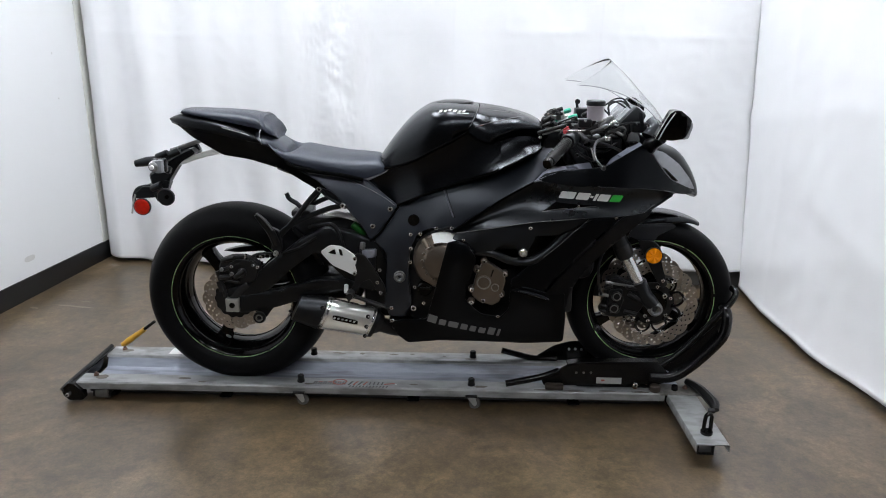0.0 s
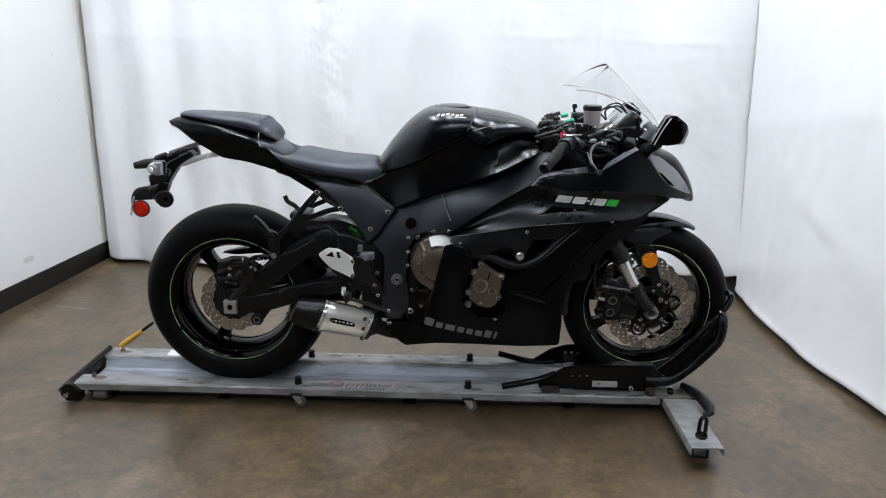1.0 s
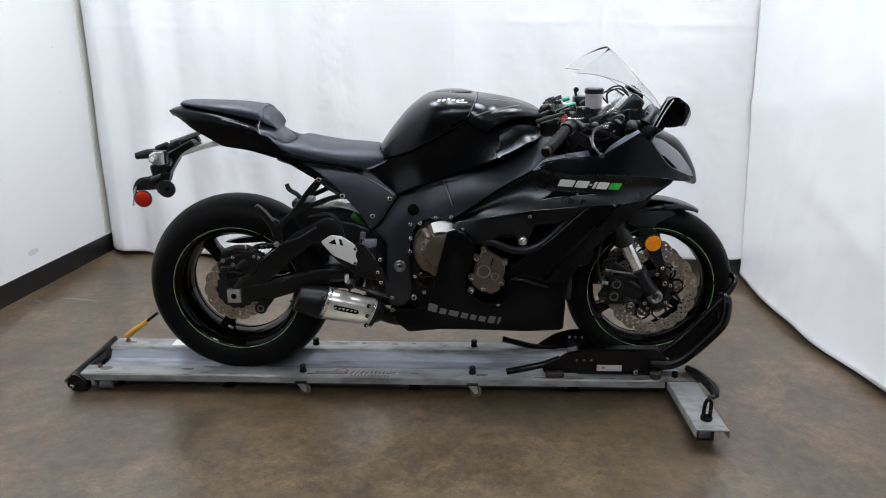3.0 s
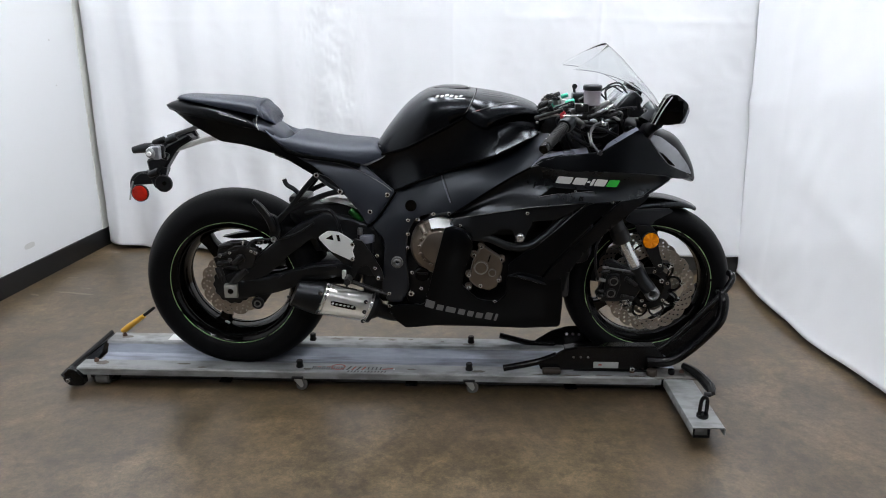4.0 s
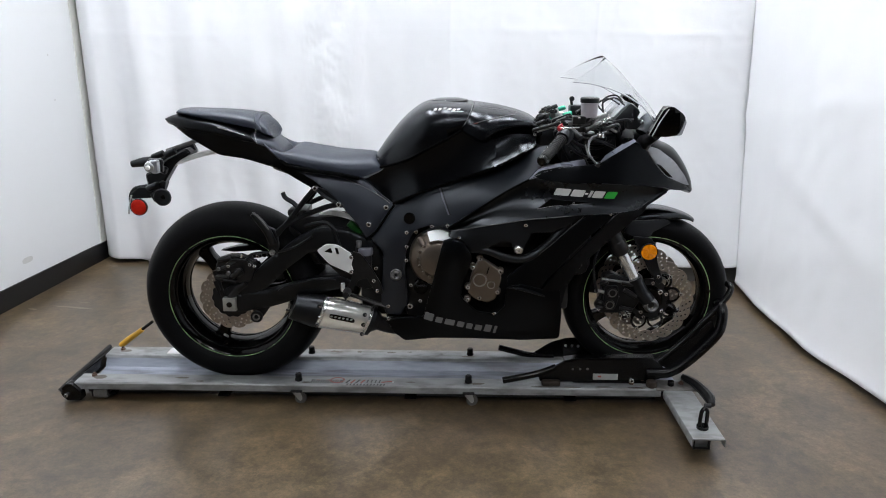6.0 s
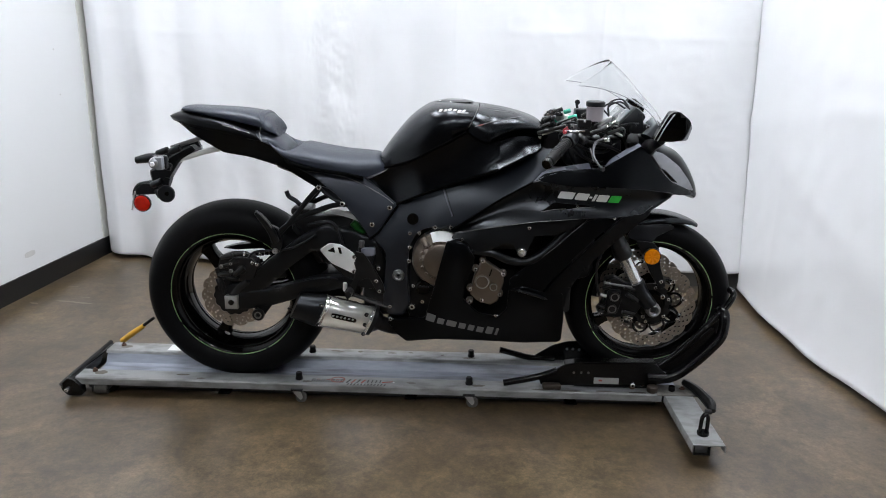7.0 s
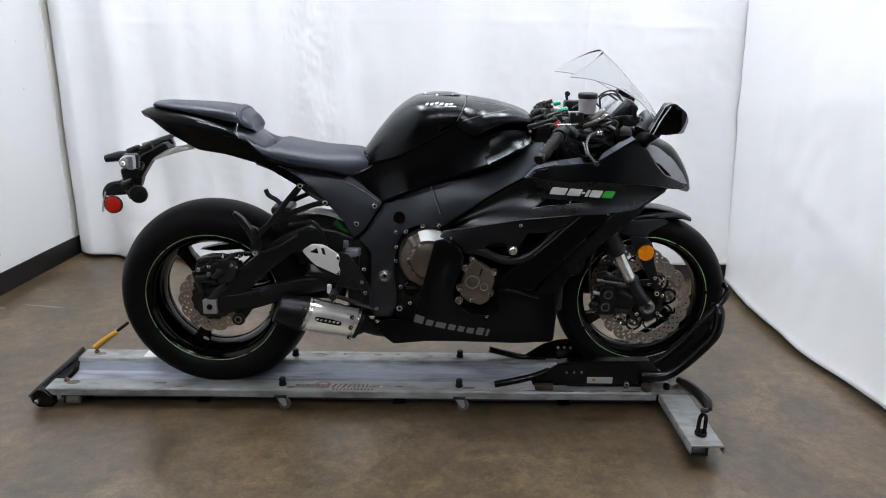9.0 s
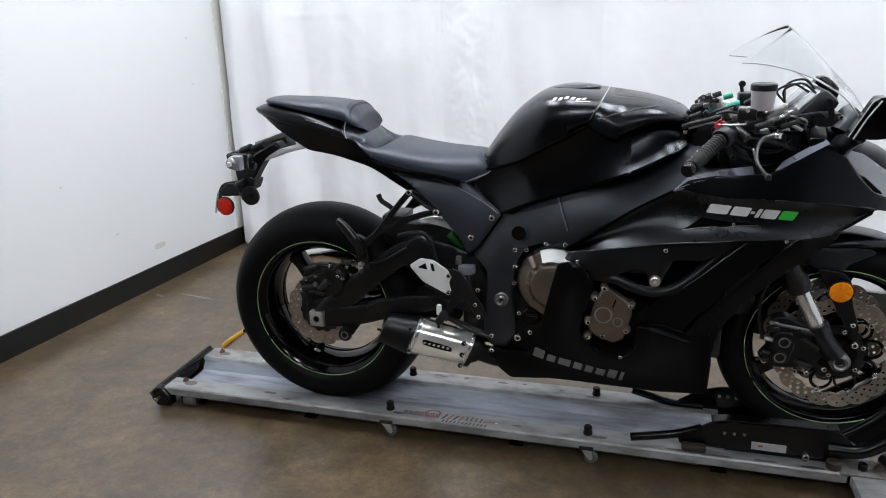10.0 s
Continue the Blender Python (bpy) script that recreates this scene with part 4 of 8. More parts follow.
leg = tube([(0.7060, -0.1250, 0.1148), (0.7819, -0.1250, 0.1187), (0.8450, -0.1220, 0.1607), (0.9139, -0.1180, 0.2329), (0.9429, -0.1120, 0.2760), (0.9498, -0.1000, 0.3321), (0.9449, -0.0700, 0.3508), (0.95, -0.02, 0.325), (0.95, 0.05, 0.32), (0.935, 0.1, 0.3), (0.9, 0.115, 0.24), (0.8, 0.118, 0.13), (0.76, 0.118, 0.09)], 0.0175, 14, 6)
part("front_leg", leg, black_steel, chock, "thick glossy black tube frame")
gus = plate([(0.7346, -0.1120, 0.1513), (0.8269, -0.1040, 0.2041), (0.9186, -0.0980, 0.3002), (0.9349, -0.1050, 0.2523), (0.8470, -0.1120, 0.1706), (0.7831, -0.1180, 0.1258)], 0.008, 0.15)
part("gusset", gus, black_steel, chock)
part("clamp_foot", block((0.350, -0.152, 0.0712), (0.413, -0.126, 0.0905), 0.006), rust_brown, chock, "rusted clamp block")
part("clamp_knob", drum((0.722, -0.142, 0.083), 0.018, 0.022, "z", 16), rust_brown, chock)
part("clamp_knob", drum((0.79, -0.135, 0.083), 0.011, 0.018, "z", 12), black_steel, chock)
for x, y in ((0.45, -0.152), (0.56, -0.148), (0.67, -0.15)):
    flat_mark("stain", blot(x, y, 0.04, 0.007, x * 9), 0.0712, rust_brown if x > 0.6 else stain, chock)

# ---- the motorcycle ----
bike = thing("motorcycle", (0, 0, 0.05), "satin black sport motorcycle with green rim stripes, strapped on a trolley", "motorcycle")
def rim_pt(p):
    """A near-side point as a loft's edge: x, half width, z."""
    return (p[0], -p[1], p[2])


def on_panel(surf, p, lift=0.002):
    """A point moved onto a panel's face."""
    return (p[0], surf(p[0], p[2]) - lift, p[2])


RC, FC = Vector((-0.712, 0, 0.357)), Vector((0.705, 0, 0.362))


def ring_sector(c, r0, r1, a0, a1, y0, y1, n=24):
    """A flat ring or part of one about the y axis."""
    bm = bmesh.new()
    rows = []
    for i in range(n + 1):
        a = radians(a0 + (a1 - a0) * i / n)
        rows.append([bm.verts.new((c[0] + r * math.cos(a), y, c[2] + r * math.sin(a))) for r, y in ((r0, y0), (r1, y0), (r1, y1), (r0, y1))])
    for p, q in zip(rows, rows[1:]):
        for k in range(4):
            bm.faces.new((p[k], p[(k + 1) % 4], q[(k + 1) % 4], q[k]))
    bm.faces.new(rows[0]), bm.faces.new(rows[-1][::-1])
    return bm


def petal_disc(c, y, R, r, lobes, rows_of_holes, hole, thick=0.0045, slots=0):
    """A wave-edged brake disc with drilled holes."""
    bm = bmesh.new()
    edges = []

    def loop(pts):
        vs = [bm.verts.new((c[0] + x, y, c[2] + z)) for x, z in pts]
        for i in range(len(vs)):
            edges.append(bm.edges.new((vs[i], vs[(i + 1) % len(vs)])))
    n = lobes * 10
    loop([((R - 0.0045 * (1 - abs(math.cos(lobes * math.pi * i / n))) ** 1.3 * 1.6) * math.cos(2 * math.pi * i / n),
           (R - 0.0045 * (1 - abs(math.cos(lobes * math.pi * i / n))) ** 1.3 * 1.6) * math.sin(2 * math.pi * i / n)) for i in range(n)])
    loop([((r + 0.003 * math.cos(lobes * 2 * math.pi * i / 80)) * math.cos(2 * math.pi * i / 80), (r + 0.003 * math.cos(lobes * 2 * math.pi * i / 80)) * math.sin(2 * math.pi * i / 80)) for i in range(80)])
    for rad, count, phase in rows_of_holes:
        for k in range(count):
            a = 2 * math.pi * (k + phase) / count
            loop([(rad * math.cos(a) + hole * math.cos(2 * math.pi * j / 7), rad * math.sin(a) + hole * math.sin(2 * math.pi * j / 7)) for j in range(7)])
    bmesh.ops.triangle_fill(bm, use_beauty=True, use_dissolve=False, edges=edges)
    ext = bmesh.ops.extrude_face_region(bm, geom=bm.faces[:])
    bmesh.ops.translate(bm, vec=(0, thick, 0), verts=[g for g in ext["geom"] if isinstance(g, bmesh.types.BMVert)])
    return bm


def spoke(c, ang, r0, r1, w0, w1, y0, y1):
    """A tapered cast spoke with a hollow rib on its face, y0 at the hub and y1 at the rim as half thickness."""
    bm = bmesh.new()
    rows = []
    n = 8
    for i in range(n + 1):
        t = i / n
        r = r0 + (r1 - r0) * t
        w = w0 + (w1 - w0) * math.sin(t * math.pi / 2) + 0.012 * max(0, t - 0.8) * 5
        h = y0 + (y1 - y0) * t
        prof = [(-w, -h * 0.5), (-w * 0.75, -h), (w * 0.75, -h), (w, -h * 0.5), (w, h * 0.5), (w * 0.75, h), (-w * 0.75, h), (-w, h * 0.5)]
        rows.append([bm.verts.new((c[0] + r * math.cos(ang) - q * math.sin(ang), y, c[2] + r * math.sin(ang) + q * math.cos(ang))) for q, y in prof])
    for p, q in zip(rows, rows[1:]):
        for k in range(8):
            bm.faces.new((p[k], p[(k + 1) % 8], q[(k + 1) % 8], q[k]))
    bm.faces.new(rows[0]), bm.faces.new(rows[-1][::-1])
    return bm


def sym(prof):
    return prof + [(r, -o) for r, o in prof[::-1] if abs(o) > 1e-9]


def wheel(name, c, tyre, half, flange, inner, angles, sw):
    rim_prof = [(flange, -half), (flange, -half + 0.006), (flange - 0.012, -half + 0.01), (flange - 0.022, -half * 0.5), (flange - 0.026, 0)]
    inn = [(inner, 0), (inner + 0.004, -half * 0.45), (inner + 0.018, -half * 0.72), (flange - 0.012, -half + 0.004), (flange - 0.004, -half)]
    prof = sym(rim_prof)[: len(rim_prof)] + [(r, -o) for r, o in rim_prof[-2::-1]] + [(r, -o) for r, o in inn[::-1]] + inn[1:]
    w = part(name, lathe(prof, c, 96), rim_black, bike, "gloss black cast three-spoke wheel with a thin green stripe")
    for r, o in ((inner + 0.0025, half * 0.3), (inner + 0.0095, half * 0.58), (inner + 0.0185, half * 0.74), (inner + 0.0185, -half * 0.74)):
        part("rim_ridge", lathe([(r - 0.0022, o - 0.0016), (r - 0.0022, o + 0.0016), (r + 0.002, o + 0.003), (r + 0.002, o - 0.003)], c, 96), rim_black, w)
    part("tyre", lathe(sym(tyre), c, 128), rubber, w, "black road tyre with a worn tread")
    for a0, a1 in ((-60, 5), (8, 60), (64, 128), (131, 208), (212, 297)):
        part("rim_stripe", ring_sector(c, flange - 0.0048, flange - 0.0034, a0, a1, -half - 0.0012, -half, 30), stripe_green, w, "thin green rim tape")
        part("rim_stripe", ring_sector(c, flange - 0.0048, flange - 0.0034, a0, a1, half, half + 0.0012, 30), stripe_green, w, "thin green rim tape")
    part("hub", lathe([(0.018, -0.085), (0.042, -0.085), (0.05, -0.07), (0.048, 0.07), (0.042, 0.085), (0.018, 0.085)], c, 32), gloss_black, w)
    for a in angles:
        part("spoke", spoke(c, radians(a), 0.035, inner + 0.012, sw, sw * 0.72, 0.034, 0.022), gloss_black, w)
    return w


rear = wheel("rear_wheel", RC, [(0.216, -0.078), (0.226, -0.087), (0.240, -0.0935), (0.256, -0.0955), (0.272, -0.093), (0.288, -0.084), (0.302, -0.066), (0.312, -0.043), (0.3175, -0.02), (0.319, 0)],
             0.08, 0.2225, 0.18, (127, 247, 7), 0.026)
front = wheel("front_wheel", FC, [(0.212, -0.046), (0.222, -0.054), (0.236, -0.0595), (0.249, -0.0595), (0.262, -0.053), (0.273, -0.040), (0.281, -0.021), (0.284, 0)],
              0.049, 0.2175, 0.186, (88, 208, 328), 0.021)
part("valve", rod(RC + Vector((-0.045, -0.03, -0.166)), RC + Vector((-0.05, -0.05, -0.15)), 0.004), alloy, rear)
for a in (233.0, 244.0, 246.5):
    bw = block((-0.0035, -0.0035, -0.0022), (0.0035, 0.0015, 0.0022), 0.0008)
    bmesh.ops.rotate(bw, matrix=Matrix.Rotation(radians(90 - a), 3, "Y"), verts=bw.verts)
    bmesh.ops.translate(bw, vec=RC + Vector((0.2145 * math.cos(radians(a)), -0.079, 0.2145 * math.sin(radians(a)))), verts=bw.verts)
    part("balance_weight", bw, steel, rear)
# brake discs
part("brake_disc", petal_disc(RC, -0.088, 0.11, 0.068, 14, ((0.080, 21, 0), (0.090, 28, 0.3), (0.100, 28, 0.8)), 0.0034), disc_steel, rear, "drilled wave-edge steel brake disc")
part("disc_carrier", lathe([(0.03, -0.086), (0.055, -0.086), (0.07, -0.084), (0.07, -0.08), (0.03, -0.08)], RC, 32), dirty_black, rear)
for side in (-1, 1):
    y = side * 0.074
    part("brake_disc", petal_disc(FC, y - 0.002, 0.151, 0.112, 18, ((0.1195, 36, 0), (0.130, 36, 0.4), (0.1405, 36, 0.8)), 0.0041), disc_steel, front, "drilled wave-edge steel brake disc")
    car = part("disc_carrier", lathe([(0.035, y * 0.9), (0.058, y * 0.9), (0.072, y * 0.93), (0.074, y * 0.93), (0.074, y * 0.86), (0.06, y * 0.82), (0.035, y * 0.82)], FC, 40), dirty_black, front)
    for k in range(9):
        a = radians(k * 40 + 12)
        part("rotor_bobbin", lathe([(0.0036, -0.0055), (0.0066, -0.0055), (0.0072, -0.004), (0.0072, 0.005), (0.0036, 0.005)], FC + Vector((0.108 * math.cos(a), y - 0.003, 0.108 * math.sin(a))), 16), steel, front)
        a += radians(20)
        for turn in (-0.30, 0.30):
            p = [FC + Vector((q * math.cos(a - radians(20) + turn * w), y * 0.93 + (y * 0.07 if q > 0.1 else 0), q * math.sin(a - radians(20) + turn * w))) for q, w in ((0.066, 1.0), (0.085, 0.95), (0.1, 0.55), (0.107, 0.0))]
            part("carrier_arm", tube(p, 0.0042, 8, 3, flat=0.8), rim_black, front)
for k in range(6):
    a = radians(k * 60 + 20)
    bolt(front, FC + Vector((0.062 * math.cos(a), -0.074, 0.062 * math.sin(a))), 0.006)
# rear sprocket and chain on the far side
spr = bmesh.new()
n = 88
vo = [spr.verts.new((RC.x + (0.086 if i % 2 else 0.092) * math.cos(2 * math.pi * i / n), 0.098, RC.z + (0.086 if i % 2 else 0.092) * math.sin(2 * math.pi * i / n))) for i in range(n)]
vi = [spr.verts.new((RC.x + 0.062 * math.cos(2 * math.pi * i / n), 0.098, RC.z + 0.062 * math.sin(2 * math.pi * i / n))) for i in range(n)]
for i in range(n):
    spr.faces.new((vo[i], vo[(i + 1) % n], vi[(i + 1) % n], vi[i]))
ext = bmesh.ops.extrude_face_region(spr, geom=spr.faces[:])
bmesh.ops.translate(spr, vec=(0, 0.006, 0), verts=[g for g in ext["geom"] if isinstance(g, bmesh.types.BMVert)])
part("sprocket", spr, dirty_black, rear)
for z0, z1 in ((0.449, 0.5), (0.265, 0.44)):
    ch = bmesh.new()
    for i in range(34):
        t = i / 33
        x, z = -0.712 + 0.56 * t, z0 + (z1 - z0) * t
        block((x - 0.0075, 0.094 if i % 2 else 0.0965, z - 0.0065), (x + 0.0075, 0.11 if i % 2 else 0.1075, z + 0.0065), 0.002, ch, 1)
    part("chain", ch, dirty_black, bike)
part("chain_guard", plate([(-0.8006, 0.0900, 0.4749), (-0.7379, 0.0900, 0.4908), (-0.5834, 0.0900, 0.5082), (-0.5331, 0.0900, 0.4964), (-0.6465, 0.0900, 0.4776), (-0.7497, 0.0900, 0.4694)], 0.03, 0.1), plastic_black, bike)

# swing arm and rear axle
SA = [(-0.7463, -0.1120, 0.3699), (-0.7209, -0.1120, 0.4006), (-0.6603, -0.1120, 0.4198), (-0.5908, -0.1140, 0.4872), (-0.4723, -0.1180, 0.5778), (-0.3863, -0.1220, 0.6204), (-0.2942, -0.1240, 0.6053), (-0.2163, -0.1180, 0.5725), (-0.1811, -0.1100, 0.4932), (-0.1900, -0.1080, 0.4093), (-0.2448, -0.1100, 0.4029), (-0.3178, -0.1240, 0.4264), (-0.3444, -0.1240, 0.4791), (-0.3804, -0.1230, 0.5230), (-0.4251, -0.1210, 0.5371), (-0.5055, -0.1180, 0.4762), (-0.5806, -0.1140, 0.4040), (-0.6366, -0.1120, 0.3740)]
bm, sa_s = panel(SA, 0.01, 0.03, 0.035, 0.018, 0.2, 0.004)
swing = part("swing_arm", bm, plastic_black, bike, "black braced swing arm", mirror=True)
LB = [(-0.7426, -0.1130, 0.3643), (-0.6546, -0.1140, 0.3825), (-0.5568, -0.1180, 0.4018), (-0.4204, -0.1260, 0.4449), (-0.3217, -0.1300, 0.4520), (-0.2704, -0.1260, 0.4280), (-0.3085, -0.1260, 0.4134), (-0.4236, -0.1220, 0.3858), (-0.5608, -0.1160, 0.3405), (-0.6589, -0.1140, 0.3195), (-0.7275, -0.1130, 0.3095)]
bm, _ = panel(LB, 0.01, 0.02, 0.03, 0.018, 0.2, 0.004)
part("swing_arm_brace", bm, plastic_black, swing, mirror=True)
bm, _ = panel([(-0.5597, -0.1260, 0.3826), (-0.5247, -0.1300, 0.4146), (-0.4180, -0.1380, 0.4431), (-0.3330, -0.1420, 0.4460), (-0.3908, -0.1380, 0.4200), (-0.4978, -0.1300, 0.3853)], 0.004, 0.02, 0.006, 0.02, 0.3)
part("swing_arm_rib", bm, plastic_black, swing)
bm, _ = panel([(-0.3971, -0.1330, 0.5257), (-0.3491, -0.1360, 0.5562), (-0.2665, -0.1370, 0.5292), (-0.2318, -0.1300, 0.4596), (-0.2873, -0.1360, 0.4449), (-0.3331, -0.1380, 0.4643)], 0.004, 0.02, 0.004, 0.02, 0.3)
part("swing_arm_web", bm, dirty_black, swing)
part("axle", rod((RC.x, -0.118, RC.z - 0.006), (RC.x, 0.13, RC.z - 0.006), 0.0115), steel, bike)
part("axle_block", block((-0.7300, -0.1320, 0.3257), (-0.6852, -0.1080, 0.3726), 0.003), alloy, bike, "square alloy chain adjuster block")
part("axle_bore", drum((-0.7075, -0.1320, 0.3500), 0.0095, 0.004), gloss_black, bike)
part("chain_adjuster", rod((-0.6847, -0.1120, 0.3447), (-0.6376, -0.1120, 0.3578), 0.005), steel, bike)
cal = plate([(-0.7148, -0.1280, 0.4894), (-0.6832, -0.1280, 0.5095), (-0.6327, -0.1280, 0.5065), (-0.6109, -0.1250, 0.4785), (-0.6266, -0.1200, 0.4331), (-0.6655, -0.1200, 0.4205), (-0.7068, -0.1200, 0.4277)], 0.05, 0.2, 0.003)
rcal = part("rear_caliper", cal, dirty_black, bike, "dusty black rear brake caliper")
part("piston_cap", lathe([(0, -0.004), (0.012, -0.004), (0.016, -0.001), (0.016, 0.004), (0, 0.004)], Vector((-0.6670, -0.1300, 0.4634)), 22, closed=False), dirty_black, rcal)
part("caliper_slide", rod((-0.7320, -0.1200, 0.4708), (-0.6728, -0.1220, 0.4961), 0.007), dirty_black, rcal)
part("caliper_arm", tube([(-0.6512, -0.1160, 0.4234), (-0.6817, -0.1160, 0.3968), (-0.7088, -0.1160, 0.3660)], 0.012, 10, 4, flat=0.7), dirty_black, rcal)
part("pad_plate", block((-0.7332, -0.1100, 0.4238), (-0.6738, -0.0950, 0.4638), 0.002), dirty_black, rcal)
part("caliper_body", plate([(-0.750, -0.116, 0.472), (-0.738, -0.118, 0.507), (-0.700, -0.12, 0.520), (-0.655, -0.12, 0.521), (-0.612, -0.118, 0.494), (-0.622, -0.116, 0.455), (-0.686, -0.114, 0.415), (-0.748, -0.114, 0.428)], 0.03, 0.15, 0.004), dirty_black, rcal)
for p, q, r in (((-0.745, -0.122, 0.445), (-0.702, -0.128, 0.452), 0.008), ((-0.735, -0.125, 0.505), (-0.69, -0.132, 0.516), 0.007), ((-0.72, -0.126, 0.438), (-0.676, -0.13, 0.431), 0.006), ((-0.752, -0.118, 0.43), (-0.742, -0.12, 0.395), 0.008), ((-0.69, -0.132, 0.448), (-0.655, -0.134, 0.476), 0.009)):
    part("caliper_rib", rod(p, q, r, 10), dirty_black, rcal)
part("bleed_nipple", rod((-0.655, -0.128, 0.515), (-0.648, -0.132, 0.53), 0.004), steel, rcal)
for p in ((-0.70, -0.134, 0.462), (-0.735, -0.126, 0.474)):
    part("caliper_bolt", drum(p, 0.007, 0.01, "y", 6), dark_alloy, rcal)
for p in ((-0.6989, -0.1310, 0.4867), (-0.6272, -0.1310, 0.4919), (-0.6128, -0.1300, 0.4860), (-0.6023, -0.1200, 0.5182)):
    bolt(bike, p, 0.0055)
part("caliper_bracket", tube([(-0.7542, -0.1120, 0.4639), (-0.7440, -0.1120, 0.4243), (-0.7326, -0.1120, 0.3742)], 0.008, 10, 4), dirty_black, bike)
part("rear_brake_hose", tube([(-0.6421, -0.1280, 0.5063), (-0.6118, -0.1300, 0.5307), (-0.5279, -0.1280, 0.5374), (-0.4707, -0.1300, 0.5563), (-0.4125, -0.1350, 0.5930)], 0.004, 8, 6), plastic_black, bike)
spool = part("stand_spool", lathe([(0, -0.006), (0.008, -0.006), (0.009, -0.014), (0.019, -0.014), (0.021, -0.010), (0.021, -0.004), (0.014, 0.0), (0.014, 0.014), (0, 0.014)], (-0.618, -0.122, 0.308), 24, closed=False), plastic_black, bike, "black rear stand bobbin")
part("spool_ring", lathe([(0.0085, -0.0148), (0.0125, -0.0148), (0.0125, -0.0138), (0.0085, -0.0138)], (-0.618, -0.122, 0.308), 22), dark_alloy, spool)
part("spool_lug", plate([(-0.635, -0.112, 0.33), (-0.632, -0.112, 0.297), (-0.612, -0.112, 0.288), (-0.594, -0.112, 0.31), (-0.57, -0.112, 0.343), (-0.60, -0.112, 0.36)], 0.014, 0.2), dirty_black, spool)
part("bobbin", rod((-0.5227, -0.1100, 0.3268), (-0.4891, -0.1000, 0.3113), 0.004), plastic_black, bike)
# rear hugger and shock
bm = ring_sector(RC, 0.325, 0.329, 22, 50, -0.07, 0.07, 14)
part("rear_hugger", bm, plastic_black, bike)
part("shock_spring", tube([(-0.30 + 0.028 * math.cos(i * 0.9), 0.028 * math.sin(i * 0.9), 0.42 + i * 0.0055) for i in range(44)], 0.006, 8, 2), dark_green, bike, "green coil spring")
part("shock_body", rod((-0.30, 0, 0.4), (-0.30, 0, 0.68), 0.017), plastic_black, bike)
part("shock_reservoir", rod((-0.300, -0.0900, 0.628), (-0.262, -0.0850, 0.590), 0.0125, 18), dark_green, bike, "green anodised shock reservoir")
part("bleed_cap", drum((-0.2934, -0.0900, 0.6175), 0.012, 0.012), plastic_black, bike)
# dark block added for the shaded linkage between swing arm pivot and engine
part("pivot_shade_mass", block((-0.27, -0.09, 0.3), (-0.1, 0.09, 0.62), 0.02), dirty_black, bike)
# pale sliver added for the white curtain showing through below the subframe
bm, _ = panel([(-0.408, -0.0800, 0.652), (-0.363, -0.0800, 0.668), (-0.322, -0.0800, 0.660), (-0.270, -0.0800, 0.634), (-0.268, -0.0800, 0.622), (-0.315, -0.0800, 0.641), (-0.36, -0.0800, 0.650)], 0.003, 0.01, 0.01, 0.02)
part("curtain_gap_sliver", bm, near_white, bike, "pale sliver standing in for the curtain seen through the gap")
part("battery_tray", block((-0.5109, -0.0550, 0.4701), (-0.2694, 0.0300, 0.6400), 0.01), dirty_black, bike)

# main frame
FR = [(-0.1510, -0.1120, 0.6912), (-0.0466, -0.1220, 0.7357), (0.0075, -0.1260, 0.7556), (0.0965, -0.1180, 0.7849), (0.1757, -0.1080, 0.8152), (0.2552, -0.0920, 0.8526), (0.3120, -0.0720, 0.8866), (0.3521, -0.0830, 0.8811), (0.3493, -0.1050, 0.8446), (0.2913, -0.1500, 0.7920), (0.2057, -0.1780, 0.7384), (0.1200, -0.1600, 0.6678), (0.0404, -0.1640, 0.6158), (-0.0264, -0.1620, 0.6402), (-0.0806, -0.1580, 0.6197), (-0.1067, -0.1500, 0.5644), (-0.1148, -0.1450, 0.4861), (-0.1045, -0.1400, 0.3666), (-0.1292, -0.1400, 0.3220), (-0.1764, -0.1400, 0.3251), (-0.1947, -0.1400, 0.3649), (-0.1856, -0.1400, 0.4832), (-0.1831, -0.1380, 0.5405), (-0.2267, -0.1220, 0.5830), (-0.2118, -0.1180, 0.6203)]
bm, fr_s = panel(FR, 0.008, 0.035, 0.04, 0.012, 0.2, 0.004)
frame_part = part("main_frame", bm, frame_grey, bike, "dark grey satin painted alloy beam frame", mirror=True)
part("frame_lip", tube([on_panel(fr_s, q, 0.0022) for q in ((0.0008, -0.1420, 0.7533), (0.0139, -0.1550, 0.7163), (0.0308, -0.1700, 0.6725))], 0.0026, 6, 4), trim_grey, frame_part)
part("frame_seam", tube([on_panel(fr_s, q, 0.0005) for q in ((0.0061, -0.1420, 0.7534), (0.0193, -0.1550, 0.7164), (0.0362, -0.1700, 0.6690))], 0.0022, 6, 4), plastic_black, bike)
part("frame_plug", lathe([(0, -0.006), (0.017, -0.006), (0.0185, -0.002), (0.0185, 0.004), (0, 0.004)], Vector((-0.0946, -0.1620, 0.6613)), 24, closed=False), gloss_black, frame_part)
pv = Vector((-0.1415, -0.1580, 0.4686))
part("pivot_nut", lathe([(0.006, -0.004), (0.011, -0.008), (0.014, -0.004), (0.0145, 0.0), (0.0175, 0.0), (0.0195, 0.003), (0.0195, 0.01), (0.006, 0.01)], pv, 24), dark_alloy, frame_part, "round alloy pivot nut")
for p in ((-0.1042, -0.1560, 0.6132), (-0.0733, -0.1580, 0.6161), (-0.1047, -0.1520, 0.5650), (-0.1069, -0.1500, 0.5186)):
    bolt(bike, p, 0.006)
bolt(bike, (-0.0962, -0.1520, 0.3614), 0.0095)

